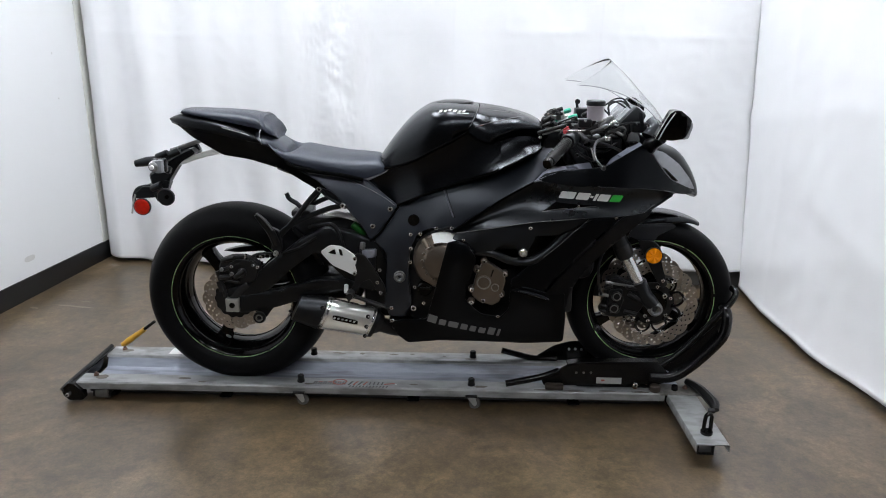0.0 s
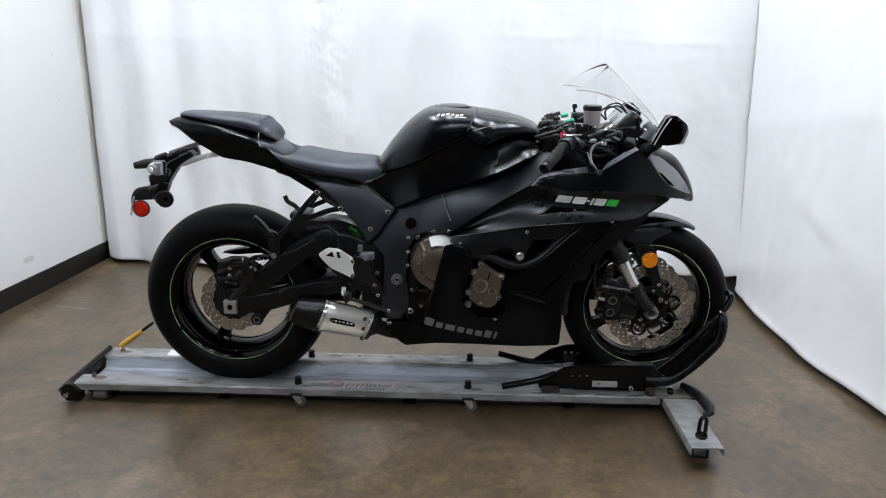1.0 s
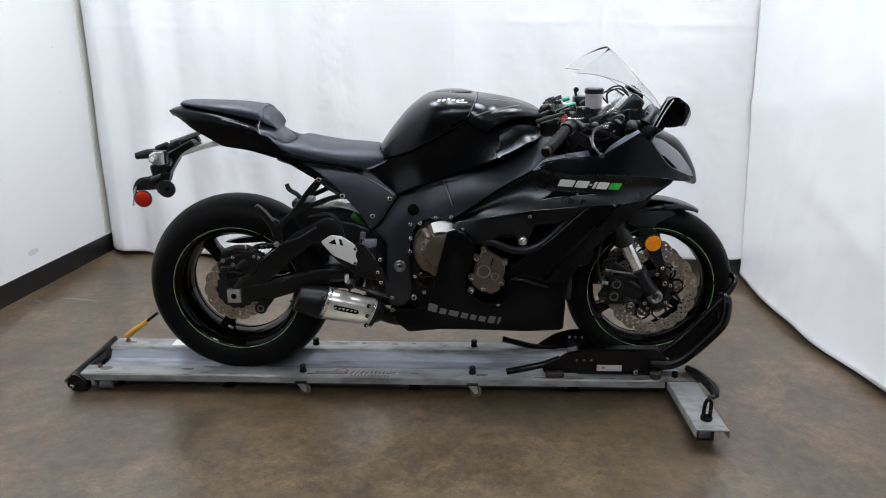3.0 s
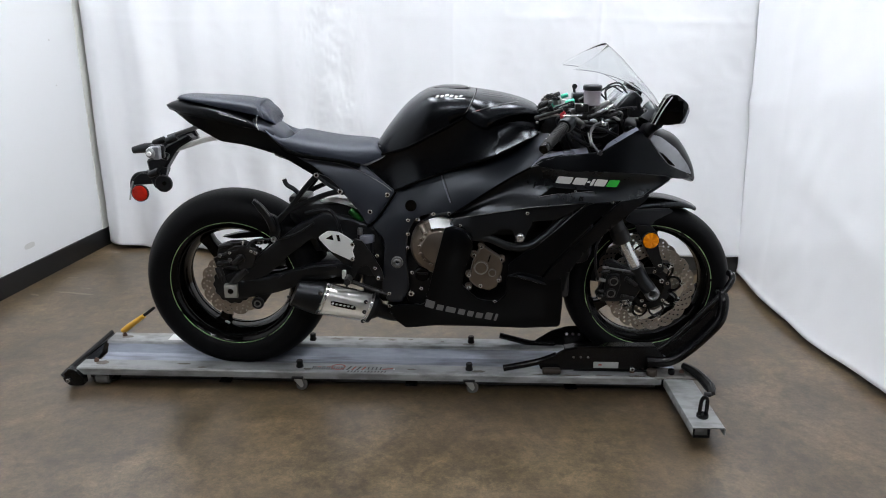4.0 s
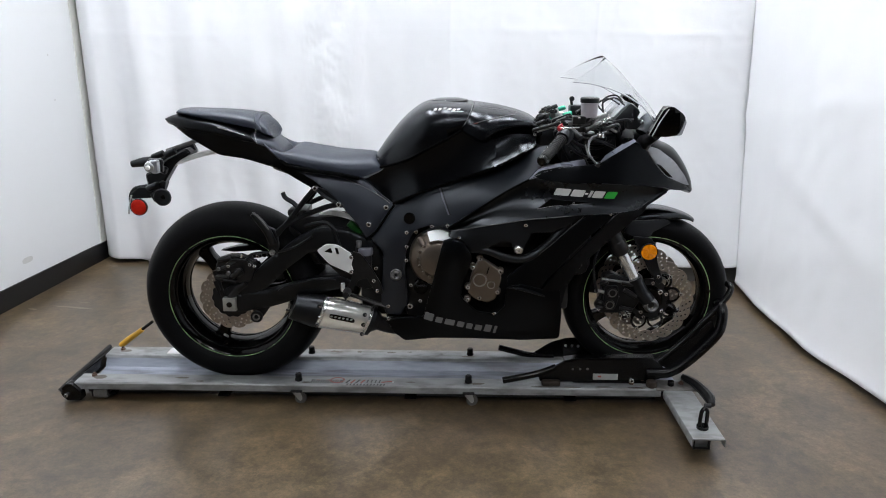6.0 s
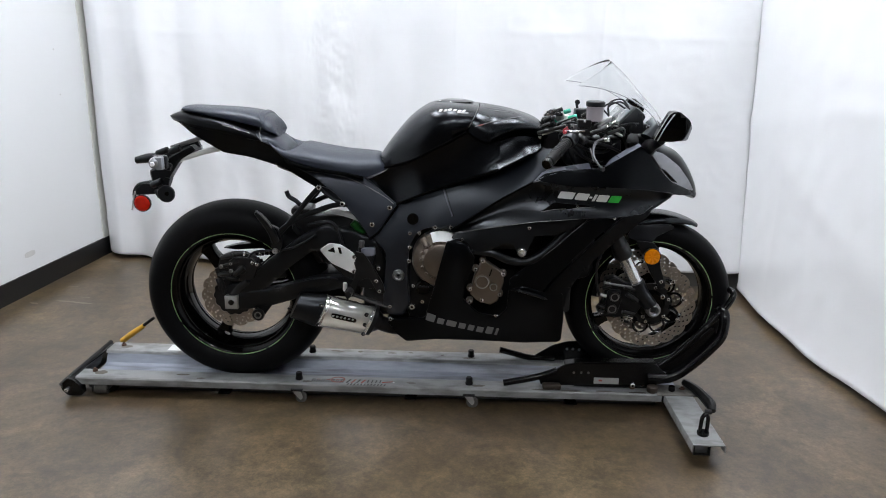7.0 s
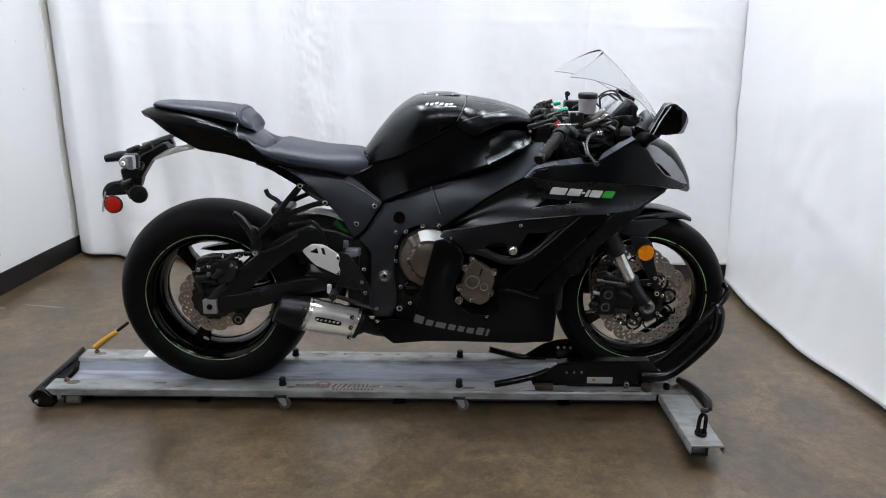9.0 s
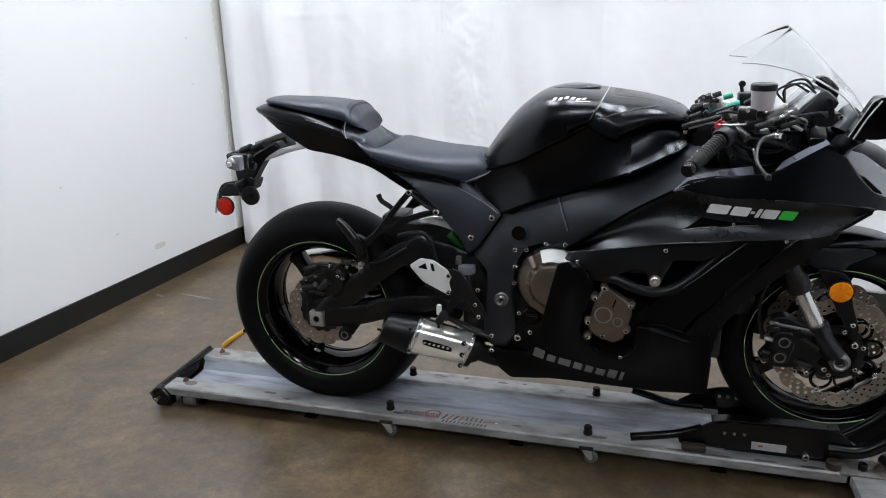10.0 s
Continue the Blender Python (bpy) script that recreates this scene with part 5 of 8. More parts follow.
# fuel tank
TANK = [
    ((-0.2163, 0.0000, 0.8379)[::2], (-0.215, 0.045, 0.825), 2.3, 0.80),
    ((-0.1971, 0.0000, 0.8663)[::2], (-0.190, 0.085, 0.815), 2.3, 0.80),
    ((-0.1647, 0.0000, 0.9113)[::2], (-0.150, 0.115, 0.828), 2.5, 0.80),
    ((-0.1123, 0.0000, 0.9707)[::2], (-0.095, 0.145, 0.85), 2.9, 0.80),
    ((-0.0533, 0.0000, 1.0113)[::2], (-0.035, 0.165, 0.885), 3.2, 0.82),
    ((0.0017, 0.0000, 1.0209)[::2], (0.02, 0.172, 0.915), 3.4, 0.82),
    ((0.0659, 0.0000, 1.0180)[::2], rim_pt((0.0346, -0.1700, 0.9243)), 3.4, 0.82),
    ((0.1063, 0.0000, 1.0130)[::2], rim_pt((0.0704, -0.1650, 0.9430)), 3.2, 0.84),
]
tank = part("fuel_tank", loft(densify(TANK, 5)), satin_black, bike, "satin black rounded fuel tank", angle=60)
AIR = [
    ((0.1099, 0.0000, 1.0131)[::2], rim_pt((0.0739, -0.1650, 0.9414)), 3.0, 0.84),
    ((0.1337, 0.0000, 1.0115)[::2], rim_pt((0.1070, -0.1710, 0.9219)), 2.6, 0.83),
    ((0.1595, 0.0000, 1.0082)[::2], rim_pt((0.1400, -0.1680, 0.9116)), 2.4, 0.83),
    ((0.1889, 0.0000, 1.0031)[::2], rim_pt((0.1729, -0.1560, 0.9260)), 2.5, 0.84),
    ((0.2258, 0.0000, 0.9945)[::2], rim_pt((0.2146, -0.1440, 0.9423)), 2.6, 0.85),
    ((0.2721, 0.0000, 0.9805)[::2], rim_pt((0.2607, -0.1280, 0.9478)), 2.6, 0.85),
    ((0.3078, 0.0000, 0.9610)[::2], rim_pt((0.2976, -0.1100, 0.9427)), 2.5, 0.84),
    ((0.3317, 0.0000, 0.9210)[::2], rim_pt((0.3204, -0.0850, 0.9259)), 2.4, 0.84),
]
airbox = part("tank_cover", loft(densify(AIR, 5)), satin_black, bike, "satin black airbox cover with a textured grip strip", angle=60)
cap_c = Vector((0.03, 0, 1.0165))
part("filler_cap", lathe([(0, 0.009), (0.035, 0.009), (0.045, 0.007), (0.06, 0.004), (0.062, -0.012), (0, -0.012)], cap_c, 36, "z", closed=False), gloss_black, tank)
for k in range(7):
    a = radians(k * 51.4)
    part("cap_bolt", drum(cap_c + Vector((0.053 * math.cos(a), 0.053 * math.sin(a), 0.004)), 0.0038, 0.003, "z", 10), steel, tank)
for k in range(12):
    x = 0.125 + k * 0.0115
    z = 1.008 - (k / 11) ** 1.6 * 0.055
    part("grip_ridge", tube([(x, -0.055, z - 0.006), (x + 0.002, -0.03, z + 0.0015), (x + 0.002, 0.03, z + 0.0015), (x, 0.055, z - 0.006)], 0.0028, 6, 4), plastic_black, airbox)
# side of the tank and airbox
bm, sc_s = skin([(-0.2670, -0.0800, 0.7723), (-0.1749, -0.0960, 0.8114), (-0.0819, -0.1320, 0.8599), (-0.0021, -0.1480, 0.9019), (0.0723, -0.1520, 0.9381), (0.1250, -0.1460, 0.9154), (0.1743, -0.1360, 0.9113)],
                [(-0.2469, -0.0820, 0.7525), (-0.1494, -0.1080, 0.6997), (-0.0669, -0.1370, 0.7404), (0.0134, -0.1480, 0.7711), (0.0923, -0.1580, 0.7994), (0.1412, -0.1610, 0.8155), (0.1779, -0.1570, 0.8290)], -0.005, 0.012)
part("tank_side_cover", bm, satin_black, bike, "satin black tank side cover", mirror=True)
bm, _ = skin([(0.1400, -0.1350, 0.8925), (0.1748, -0.1230, 0.9148), (0.2168, -0.1080, 0.9320), (0.2609, -0.0900, 0.9437), (0.3059, -0.0720, 0.9414)],
             [(0.1718, -0.1720, 0.8285), (0.2082, -0.1600, 0.8438), (0.2516, -0.1470, 0.8640), (0.2782, -0.1320, 0.8750), (0.3034, -0.1130, 0.8875)], -0.012, 0.012)
part("intake_cover", bm, satin_black, bike, "satin black intake duct cover", mirror=True)
part("intake_bolt", drum((0.2973, -0.1220, 0.9232), 0.005, 0.006), steel, bike)

# seats and tail
SEAT = [
    ((-0.5000, 0.0000, 0.8440)[::2], rim_pt((-0.5623, -0.1140, 0.8939)), 2.6, 0.79),
    ((-0.4880, 0.0000, 0.8600)[::2], rim_pt((-0.5374, -0.1250, 0.8708)), 2.8, 0.78),
    ((-0.4655, 0.0000, 0.8735)[::2], rim_pt((-0.4886, -0.1340, 0.8370)), 3.0, 0.765),
    ((-0.4097, 0.0000, 0.8636)[::2], rim_pt((-0.4098, -0.1380, 0.8172)), 3.2, 0.745),
    ((-0.3346, 0.0000, 0.8533)[::2], rim_pt((-0.3251, -0.1340, 0.8015)), 3.2, 0.735),
    ((-0.2594, 0.0000, 0.8505)[::2], rim_pt((-0.2560, -0.1180, 0.7850)), 3.0, 0.735),
    ((-0.2181, 0.0000, 0.8454)[::2], rim_pt((-0.2039, -0.0980, 0.8004)), 2.8, 0.75),
    ((-0.2014, 0.0000, 0.8248)[::2], rim_pt((-0.1767, -0.0780, 0.8119)), 2.4, 0.77),
]
part("rider_seat", loft(densify(SEAT, 5)), vinyl, bike, "dark slate vinyl rider seat", angle=60)
PIL = [
    ((-0.8690, 0.0000, 0.9769)[::2], rim_pt((-0.8557, -0.0300, 0.9762)), 2.4, 0.965),
    ((-0.8453, 0.0000, 0.9900)[::2], rim_pt((-0.8198, -0.0620, 0.9742)), 2.6, 0.955),
    ((-0.7591, 0.0000, 0.9891)[::2], rim_pt((-0.7317, -0.0820, 0.9611)), 2.8, 0.935),
    ((-0.6659, 0.0000, 0.9846)[::2], rim_pt((-0.6339, -0.0920, 0.9437)), 3.0, 0.905),
    ((-0.6067, 0.0000, 0.9761)[::2], rim_pt((-0.5831, -0.0960, 0.9330)), 3.0, 0.885),
    ((-0.5774, 0.0000, 0.9655)[::2], rim_pt((-0.5623, -0.0900, 0.9200)), 2.6, 0.88),
    ((-0.5561, 0.0000, 0.9455)[::2], rim_pt((-0.5448, -0.0820, 0.9130)), 2.4, 0.88),
    ((-0.5506, 0.0000, 0.9120)[::2], rim_pt((-0.5420, -0.0500, 0.9090)), 2.2, 0.88),
]
pil = part("pillion_seat", loft(densify(PIL, 5)), vinyl, bike, "dark slate vinyl pillion seat with a strap", angle=60)
TAIL = [
    ((-0.9106, 0.0000, 0.9562)[::2], rim_pt((-0.9045, -0.0120, 0.9501)), 2.2, 0.94),
    ((-0.8773, 0.0000, 0.9694)[::2], rim_pt((-0.8578, -0.0480, 0.9399)), 2.3, 0.92),
    ((-0.8261, 0.0000, 0.9737)[::2], rim_pt((-0.7924, -0.0780, 0.9278)), 2.8, 0.89),
    ((-0.7424, 0.0000, 0.9636)[::2], rim_pt((-0.7040, -0.1000, 0.9153)), 3.0, 0.85),
    ((-0.6686, 0.0000, 0.9460)[::2], rim_pt((-0.6344, -0.1120, 0.9016)), 3.0, 0.82),
    ((-0.6099, 0.0000, 0.9245)[::2], rim_pt((-0.5817, -0.1160, 0.8921)), 3.0, 0.80),
]
part("tail_cowl", loft(densify(TAIL, 5)), cowl_black, bike, "satin black pointed tail cowl", angle=50)
HUMP = [
    ((-0.6082, 0.0000, 0.9227)[::2], rim_pt((-0.5802, -0.1140, 0.8920)), 3.0, 0.80),
    ((-0.5750, 0.0000, 0.9155)[::2], rim_pt((-0.5600, -0.1020, 0.8830)), 3.0, 0.795),
    ((-0.5400, 0.0000, 0.8980)[::2], rim_pt((-0.5300, -0.0850, 0.8640)), 2.6, 0.79),
    ((-0.5120, 0.0000, 0.8700)[::2], rim_pt((-0.5050, -0.0700, 0.8450)), 2.4, 0.785),
]
part("seat_hump", loft(densify(HUMP, 4)), satin_grey, bike, "dark grey plastic hump between the seats", angle=50)
TS = [(-0.9010, -0.0200, 0.9528), (-0.8357, -0.0600, 0.9288), (-0.7146, -0.0950, 0.9164), (-0.5924, -0.1160, 0.8938), (-0.5483, -0.1160, 0.8783), (-0.4784, -0.1180, 0.8292), (-0.4077, -0.1140, 0.8113), (-0.2660, -0.1000, 0.7742), (-0.1570, -0.1050, 0.6989), (-0.1761, -0.1000, 0.6787), (-0.2683, -0.0900, 0.7351), (-0.3894, -0.0850, 0.7230), (-0.5266, -0.0750, 0.8030), (-0.6369, -0.0700, 0.8339), (-0.7220, -0.0620, 0.8445), (-0.7847, -0.0500, 0.8770), (-0.8293, -0.0350, 0.8984)]
bm, _ = panel(TS, 0.004, 0.03, 0.012, 0.012, 0.2, 0.003)
part("tail_side", bm, cowl_black, bike, "black tail side panel", mirror=True)
part("cowl_edge", tube([(-0.5834, -0.1000, 0.9346), (-0.5845, -0.1140, 0.9132), (-0.5775, -0.1190, 0.8890)], 0.0011, 6, 4), silver_decal, bike)
SUB = [(-0.4770, -0.1120, 0.8119), (-0.4094, -0.1080, 0.8012), (-0.3199, -0.1020, 0.7903), (-0.2567, -0.1000, 0.7798), (-0.2260, -0.1020, 0.7549), (-0.1859, -0.1060, 0.7229), (-0.1454, -0.1120, 0.6951), (-0.2076, -0.1240, 0.6086), (-0.2391, -0.1260, 0.5839), (-0.2654, -0.1280, 0.6314), (-0.3098, -0.1280, 0.6832), (-0.3541, -0.1260, 0.7321), (-0.4076, -0.1220, 0.7763)]
bm, sub_s = panel(SUB, 0.006, 0.03, 0.02, 0.012, 0.15, 0.004)
part("subframe_cover", bm, satin_grey, bike, "dark grey subframe side cover", mirror=True)
# pale tube for the highlight along the cover's upper edge
part("cover_edge_glint", tube([on_panel(sub_s, q, 0.0004) for q in ((-0.4363, -0.1100, 0.7993), (-0.3369, -0.1100, 0.7861), (-0.2649, -0.1100, 0.7614), (-0.1928, -0.1100, 0.7218), (-0.1602, -0.1100, 0.6981))], 0.0014, 6, 4), edge_grey, bike)
part("seat_piping", tube([(-0.2028, -0.0700, 0.8378), (-0.1834, -0.0820, 0.8254), (-0.1809, -0.0900, 0.8103), (-0.2031, -0.1050, 0.7962), (-0.2452, -0.1180, 0.7815)], 0.0012, 6, 5), edge_grey, bike)
for p in ((-0.1713, -0.1280, 0.6890), (-0.2289, -0.1270, 0.6317)):
    bolt(bike, p, 0.0085)
# black strips put in for the dark shade in the gaps between the panels
for pts, rr in (([(-0.150, -0.114, 0.698), (-0.067, -0.149, 0.7385), (0.0134, -0.161, 0.769), (0.0923, -0.163, 0.7975), (0.1412, -0.162, 0.8135), (0.1779, -0.166, 0.829), (0.2082, -0.163, 0.842), (0.2516, -0.146, 0.862), (0.3034, -0.105, 0.886)], 0.0042),
                ([(-0.1454, -0.122, 0.696), (-0.175, -0.130, 0.653), (-0.2076, -0.132, 0.6076), (-0.2391, -0.132, 0.582)], 0.0038),
                ([(-0.505, -0.126, 0.838), (-0.478, -0.136, 0.823), (-0.41, -0.139, 0.809), (-0.32, -0.136, 0.797), (-0.258, -0.122, 0.781)], 0.0065),
                ([(-0.192, -0.088, 0.8125), (-0.151, -0.118, 0.8255), (-0.096, -0.148, 0.8475), (-0.035, -0.168, 0.8825), (0.02, -0.174, 0.9125), (0.068, -0.168, 0.939)], 0.0042),
                ([(0.030, -0.1985, 0.638), (0.1153, -0.193, 0.6945), (0.2014, -0.189, 0.7504), (0.2777, -0.191, 0.7945)], 0.0034)):
    part("gap_strip", tube(pts, rr, 8, 5), gap_black, bike)
# passenger peg hanger
hang = tube([(-0.3980, -0.1300, 0.7506), (-0.4357, -0.1320, 0.7081), (-0.4835, -0.1350, 0.6485), (-0.5415, -0.1380, 0.5822)], 0.0085, 8, 5, flat=0.7)
tube([(-0.3239, -0.1280, 0.6978), (-0.3732, -0.1300, 0.6864), (-0.4469, -0.1330, 0.6561), (-0.5025, -0.1370, 0.6261), (-0.5371, -0.1380, 0.5956)], 0.0085, 8, 5, bm=hang, flat=0.7)
tube([(-0.3980, -0.1300, 0.7506), (-0.3630, -0.1290, 0.7197), (-0.3239, -0.1280, 0.6978)], 0.006, 8, 4, bm=hang)
hng = part("peg_hanger", hang, plastic_black, bike, "black cast passenger peg bracket", mirror=True)
part("peg_mount", plate([(-0.5628, -0.1450, 0.6272), (-0.5288, -0.1450, 0.6127), (-0.5227, -0.1450, 0.5559), (-0.5393, -0.1450, 0.5249), (-0.5569, -0.1450, 0.5400), (-0.5617, -0.1450, 0.5838)], 0.018, 0.3), plastic_black, hng)
part("hanger_web", plate([(-0.405, -0.1270, 0.757), (-0.36, -0.1270, 0.742), (-0.305, -0.1270, 0.690), (-0.32, -0.1270, 0.685), (-0.335, -0.1270, 0.697), (-0.39, -0.1270, 0.738)], 0.012, 0.15), plastic_black, hng)
bolt(bike, (-0.3961, -0.1390, 0.7524), 0.0085)
bolt(bike, (-0.3224, -0.1370, 0.6999), 0.0085)
part("peg_pivot", lathe([(0.003, -0.006), (0.008, -0.006), (0.009, -0.002), (0.009, 0.006), (0.003, 0.006)], Vector((-0.5446, -0.1500, 0.5397)), 18), alloy, bike)
pg = part("passenger_peg", tube([(-0.5409, -0.1500, 0.5722), (-0.5510, -0.1650, 0.6139), (-0.5732, -0.1750, 0.6532), (-0.5919, -0.1800, 0.6762)], [0.013, 0.013, 0.012, 0.008], 12, 4), plastic_black, bike, "folded black passenger foot peg")
part("peg_wear_strip", tube([(-0.5423, -0.1820, 0.6259), (-0.5666, -0.1900, 0.6644), (-0.5887, -0.1900, 0.6823)], 0.0025, 8, 4), dark_alloy, pg)
part("cable_hook", tube([(-0.5317, -0.0200, 0.7131), (-0.5232, -0.0200, 0.6939), (-0.4991, -0.0200, 0.6787), (-0.4808, -0.0200, 0.6595)], 0.008, 8, 4), plastic_black, bike)
part("hugger_mount", block((-0.5108, -0.0600, 0.6393), (-0.4448, 0.0400, 0.6623), 0.008), dirty_black, bike)
# rider foot control plate
heel = plate([(-0.3971, -0.1650, 0.5524), (-0.3634, -0.1650, 0.5757), (-0.3271, -0.1650, 0.5725), (-0.2882, -0.1620, 0.5458), (-0.2780, -0.1600, 0.5264), (-0.2859, -0.1600, 0.5071), (-0.2791, -0.1600, 0.4841), (-0.2886, -0.1600, 0.4724), (-0.3192, -0.1620, 0.4879), (-0.3587, -0.1640, 0.5070)], 0.004, 0.22)
hg = part("heel_guard", heel, bright_alloy, bike, "silver painted heel guard")
for o in ([(-0.3714, -0.1662, 0.5494), (-0.3491, -0.1662, 0.5631), (-0.3442, -0.1662, 0.5442)], [(-0.3363, -0.1662, 0.5633), (-0.3272, -0.1662, 0.5615), (-0.3224, -0.1662, 0.5408), (-0.3315, -0.1662, 0.5425)]):
    part("slot", plate(o, 0.0008, 0.1, 0), gloss_black, hg)
bolt(bike, (-0.2845, -0.1650, 0.5316), 0.0065)
bolt(bike, (-0.2858, -0.1650, 0.4818), 0.0065)
rs = plate([(-0.2817, -0.1560, 0.5480), (-0.2544, -0.1560, 0.5408), (-0.2241, -0.1560, 0.4973), (-0.1923, -0.1520, 0.4384), (-0.1856, -0.1500, 0.4044), (-0.2078, -0.1520, 0.4008), (-0.2378, -0.1560, 0.4584), (-0.2658, -0.1560, 0.4481), (-0.2853, -0.1560, 0.4086), (-0.2999, -0.1560, 0.4201), (-0.2838, -0.1560, 0.4672)], 0.008, 0.15)
part("footrest_plate", rs, dirty_black, bike, "black footrest bracket", )
for p in ((-0.2058, -0.1560, 0.4919), (-0.2034, -0.1560, 0.4141), (-0.2144, -0.1520, 0.4477), (-0.1693, -0.1500, 0.3592)):
    bolt(bike, p, 0.006)
part("foot_peg", tube([(-0.2986, -0.1650, 0.4155), (-0.2968, -0.2000, 0.4203), (-0.2948, -0.2350, 0.4253)], [0.011, 0.0125, 0.0105], 12, 4), dirty_black, bike, "black rider foot peg")
part("peg_feeler", rod((-0.2957, -0.2300, 0.4216), (-0.2980, -0.2300, 0.4043), 0.004), dirty_black, bike)
part("brake_pedal", tube([(-0.3070, -0.1600, 0.4096), (-0.2663, -0.1620, 0.3915), (-0.2197, -0.1650, 0.3738), (-0.1731, -0.1680, 0.3600)], 0.0045, 8, 4), dirty_black, bike)
part("brake_master", join(block((-0.2671, -0.1400, 0.4856), (-0.2228, -0.1150, 0.5407), 0.004), rod((-0.2648, -0.1350, 0.5382), (-0.2641, -0.1350, 0.5669), 0.007)), dirty_black, bike, "small black rear brake master cylinder")
fb = part("fluid_bottle", lathe([(0, -0.05), (0.019, -0.05), (0.0205, -0.046), (0.0215, 0.0), (0, 0.0)], (-0.243, -0.128, 0.530), 22, "z", closed=False), cover_grey, bike, "small smoked brake fluid bottle")
part("bottle_cap", lathe([(0, 0.001), (0.0245, 0.001), (0.0255, 0.004), (0.0255, 0.02), (0.023, 0.024), (0, 0.024)], (-0.243, -0.128, 0.530), 22, "z", closed=False), trim_grey, fb)
part("bottle_hose", tube([(-0.262, -0.13, 0.575), (-0.268, -0.13, 0.545), (-0.262, -0.13, 0.50), (-0.255, -0.125, 0.47)], 0.007, 10, 4), plastic_black, fb)
part("hose_fitting", rod((-0.262, -0.134, 0.578), (-0.264, -0.134, 0.555), 0.009), dark_alloy, fb)
# dark filler block added to close the gap above the belly fairing
part("belly_gap_fill", block((-0.1915, -0.0400, 0.2431), (-0.0376, 0.0600, 0.2819), 0.01), dirty_black, bike)
part("pedal_spring_pin", rod((-0.316, -0.158, 0.440), (-0.317, -0.158, 0.412), 0.0072), bright_alloy, bike)
part("pedal_joint", join(drum((-0.302, -0.16, 0.412), 0.013, 0.02, "y", 14), rod((-0.316, -0.158, 0.412), (-0.29, -0.16, 0.398), 0.007)), dirty_black, bike)
part("stay", rod((-0.3006, -0.1200, 0.3874), (-0.1771, -0.1300, 0.3494), 0.007), dirty_black, bike)
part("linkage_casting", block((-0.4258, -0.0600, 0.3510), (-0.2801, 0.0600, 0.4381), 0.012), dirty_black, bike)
part("brake_line", tube([(-0.44, -0.12, 0.622), (-0.40, -0.13, 0.634), (-0.364, -0.132, 0.636), (-0.341, -0.134, 0.613), (-0.327, -0.138, 0.568), (-0.322, -0.138, 0.54)], 0.0062, 10, 6), plastic_black, bike)

# exhaust
ma, mb = Vector((-0.4012, -0.1400, 0.3347)), Vector((-0.2413, -0.1100, 0.2915))
ax = (mb - ma).normalized()
up = Vector((0, 0, 1))
sd = ax.cross(up).normalized()
uu = sd.cross(ax).normalized()


def shell(t0, t1, s0, s1, n=28, flat=0.88):
    """A rounded five-sided silencer sleeve along its axis."""
    bm = bmesh.new()
    rows = []
    for i in range(9):
        t = i / 8
        c = ma + ax * (t0 + (t1 - t0) * t)
        s = s0 + (s1 - s0) * t
        row = []
        for k in range(n):
            a = 2 * math.pi * k / n
            q = (abs(math.cos(a)) ** 2.25 + abs(math.sin(a)) ** 2.25) ** (-1 / 2.25)
            row.append(bm.verts.new(c + sd * math.cos(a) * s * flat * q + (uu + ax * 0.17) * math.sin(a) * s * q))
        rows.append(row)
    for p, q in zip(rows, rows[1:]):
        for k in range(n):
            bm.faces.new((p[k], p[(k + 1) % n], q[(k + 1) % n], q[k]))
    bm.faces.new(rows[0]), bm.faces.new(rows[-1][::-1])
    return bm


ML = (mb - ma).length
muffler = part("silencer", shell(0, ML, 0.0550, 0.0505), brushed, bike, "polished stainless steel silencer with a black end cap")
part("end_cap", shell(-0.088, -0.002, 0.043, 0.0575), plastic_black, muffler, "black carbon end cap")
part("inlet_cap", shell(ML + 0.001, ML + 0.032, 0.0495, 0.031), dirty_black, muffler)
for t in (0.004, ML - 0.012):
    part("clamp_band", shell(t, t + 0.008, 0.0562 if t < 0.1 else 0.0522, 0.0562 if t < 0.1 else 0.0522), steel, muffler)
    for dz in (-0.034, 0.0, 0.037):
        bolt(muffler, ma + ax * (t + 0.004 + 0.17 * dz) + Vector((0, -0.0495, dz)), 0.0035)
        part("clamp_tab", drum(ma + ax * (t + 0.17 * dz) + Vector((0, -0.0475, dz)), 0.0075, 0.006, "y", 12), plastic_black, muffler)
part("end_bracket", shell(ML - 0.002, ML + 0.012, 0.0532, 0.0518), plastic_black, muffler)
def on_sleeve(u, v, lift=0.001):
    return ma + ax * u + uu * v + sd * (0.0485 * (1 - 0.082 * u / ML) + lift)


part("badge", plate([on_sleeve(0.03, 0.016), on_sleeve(0.115, 0.012), on_sleeve(0.118, -0.004), on_sleeve(0.033, -0.002)], 0.003, 0.25), gloss_black, muffler, "small black badge plate")
for k in range(6):
    u = 0.036 + 0.0132 * k
    part("badge_mark", plate([on_sleeve(u, 0.01, 0.0018), on_sleeve(u + 0.007, 0.0092, 0.0018), on_sleeve(u + 0.0045, 0.0035, 0.0018), on_sleeve(u - 0.002, 0.004, 0.0018)], 0.0006, 0.2, 0), silver_decal, muffler)
part("exhaust_pipe", tube([mb + ax * 0.02, mb + ax * 0.08 + Vector((0, 0.01, -0.01)), (-0.1, -0.1, 0.265), (0.05, -0.06, 0.25)], 0.026, 16, 6), dirty_black, bike)

# engine
part("crankcase", block((-0.12, -0.12, 0.30), (0.30, 0.12, 0.60), 0.03), dirty_black, bike, "dark cast engine block")
part("cylinder_block", block((0.05, -0.13, 0.55), (0.33, 0.13, 0.74), 0.03), dirty_black, bike)
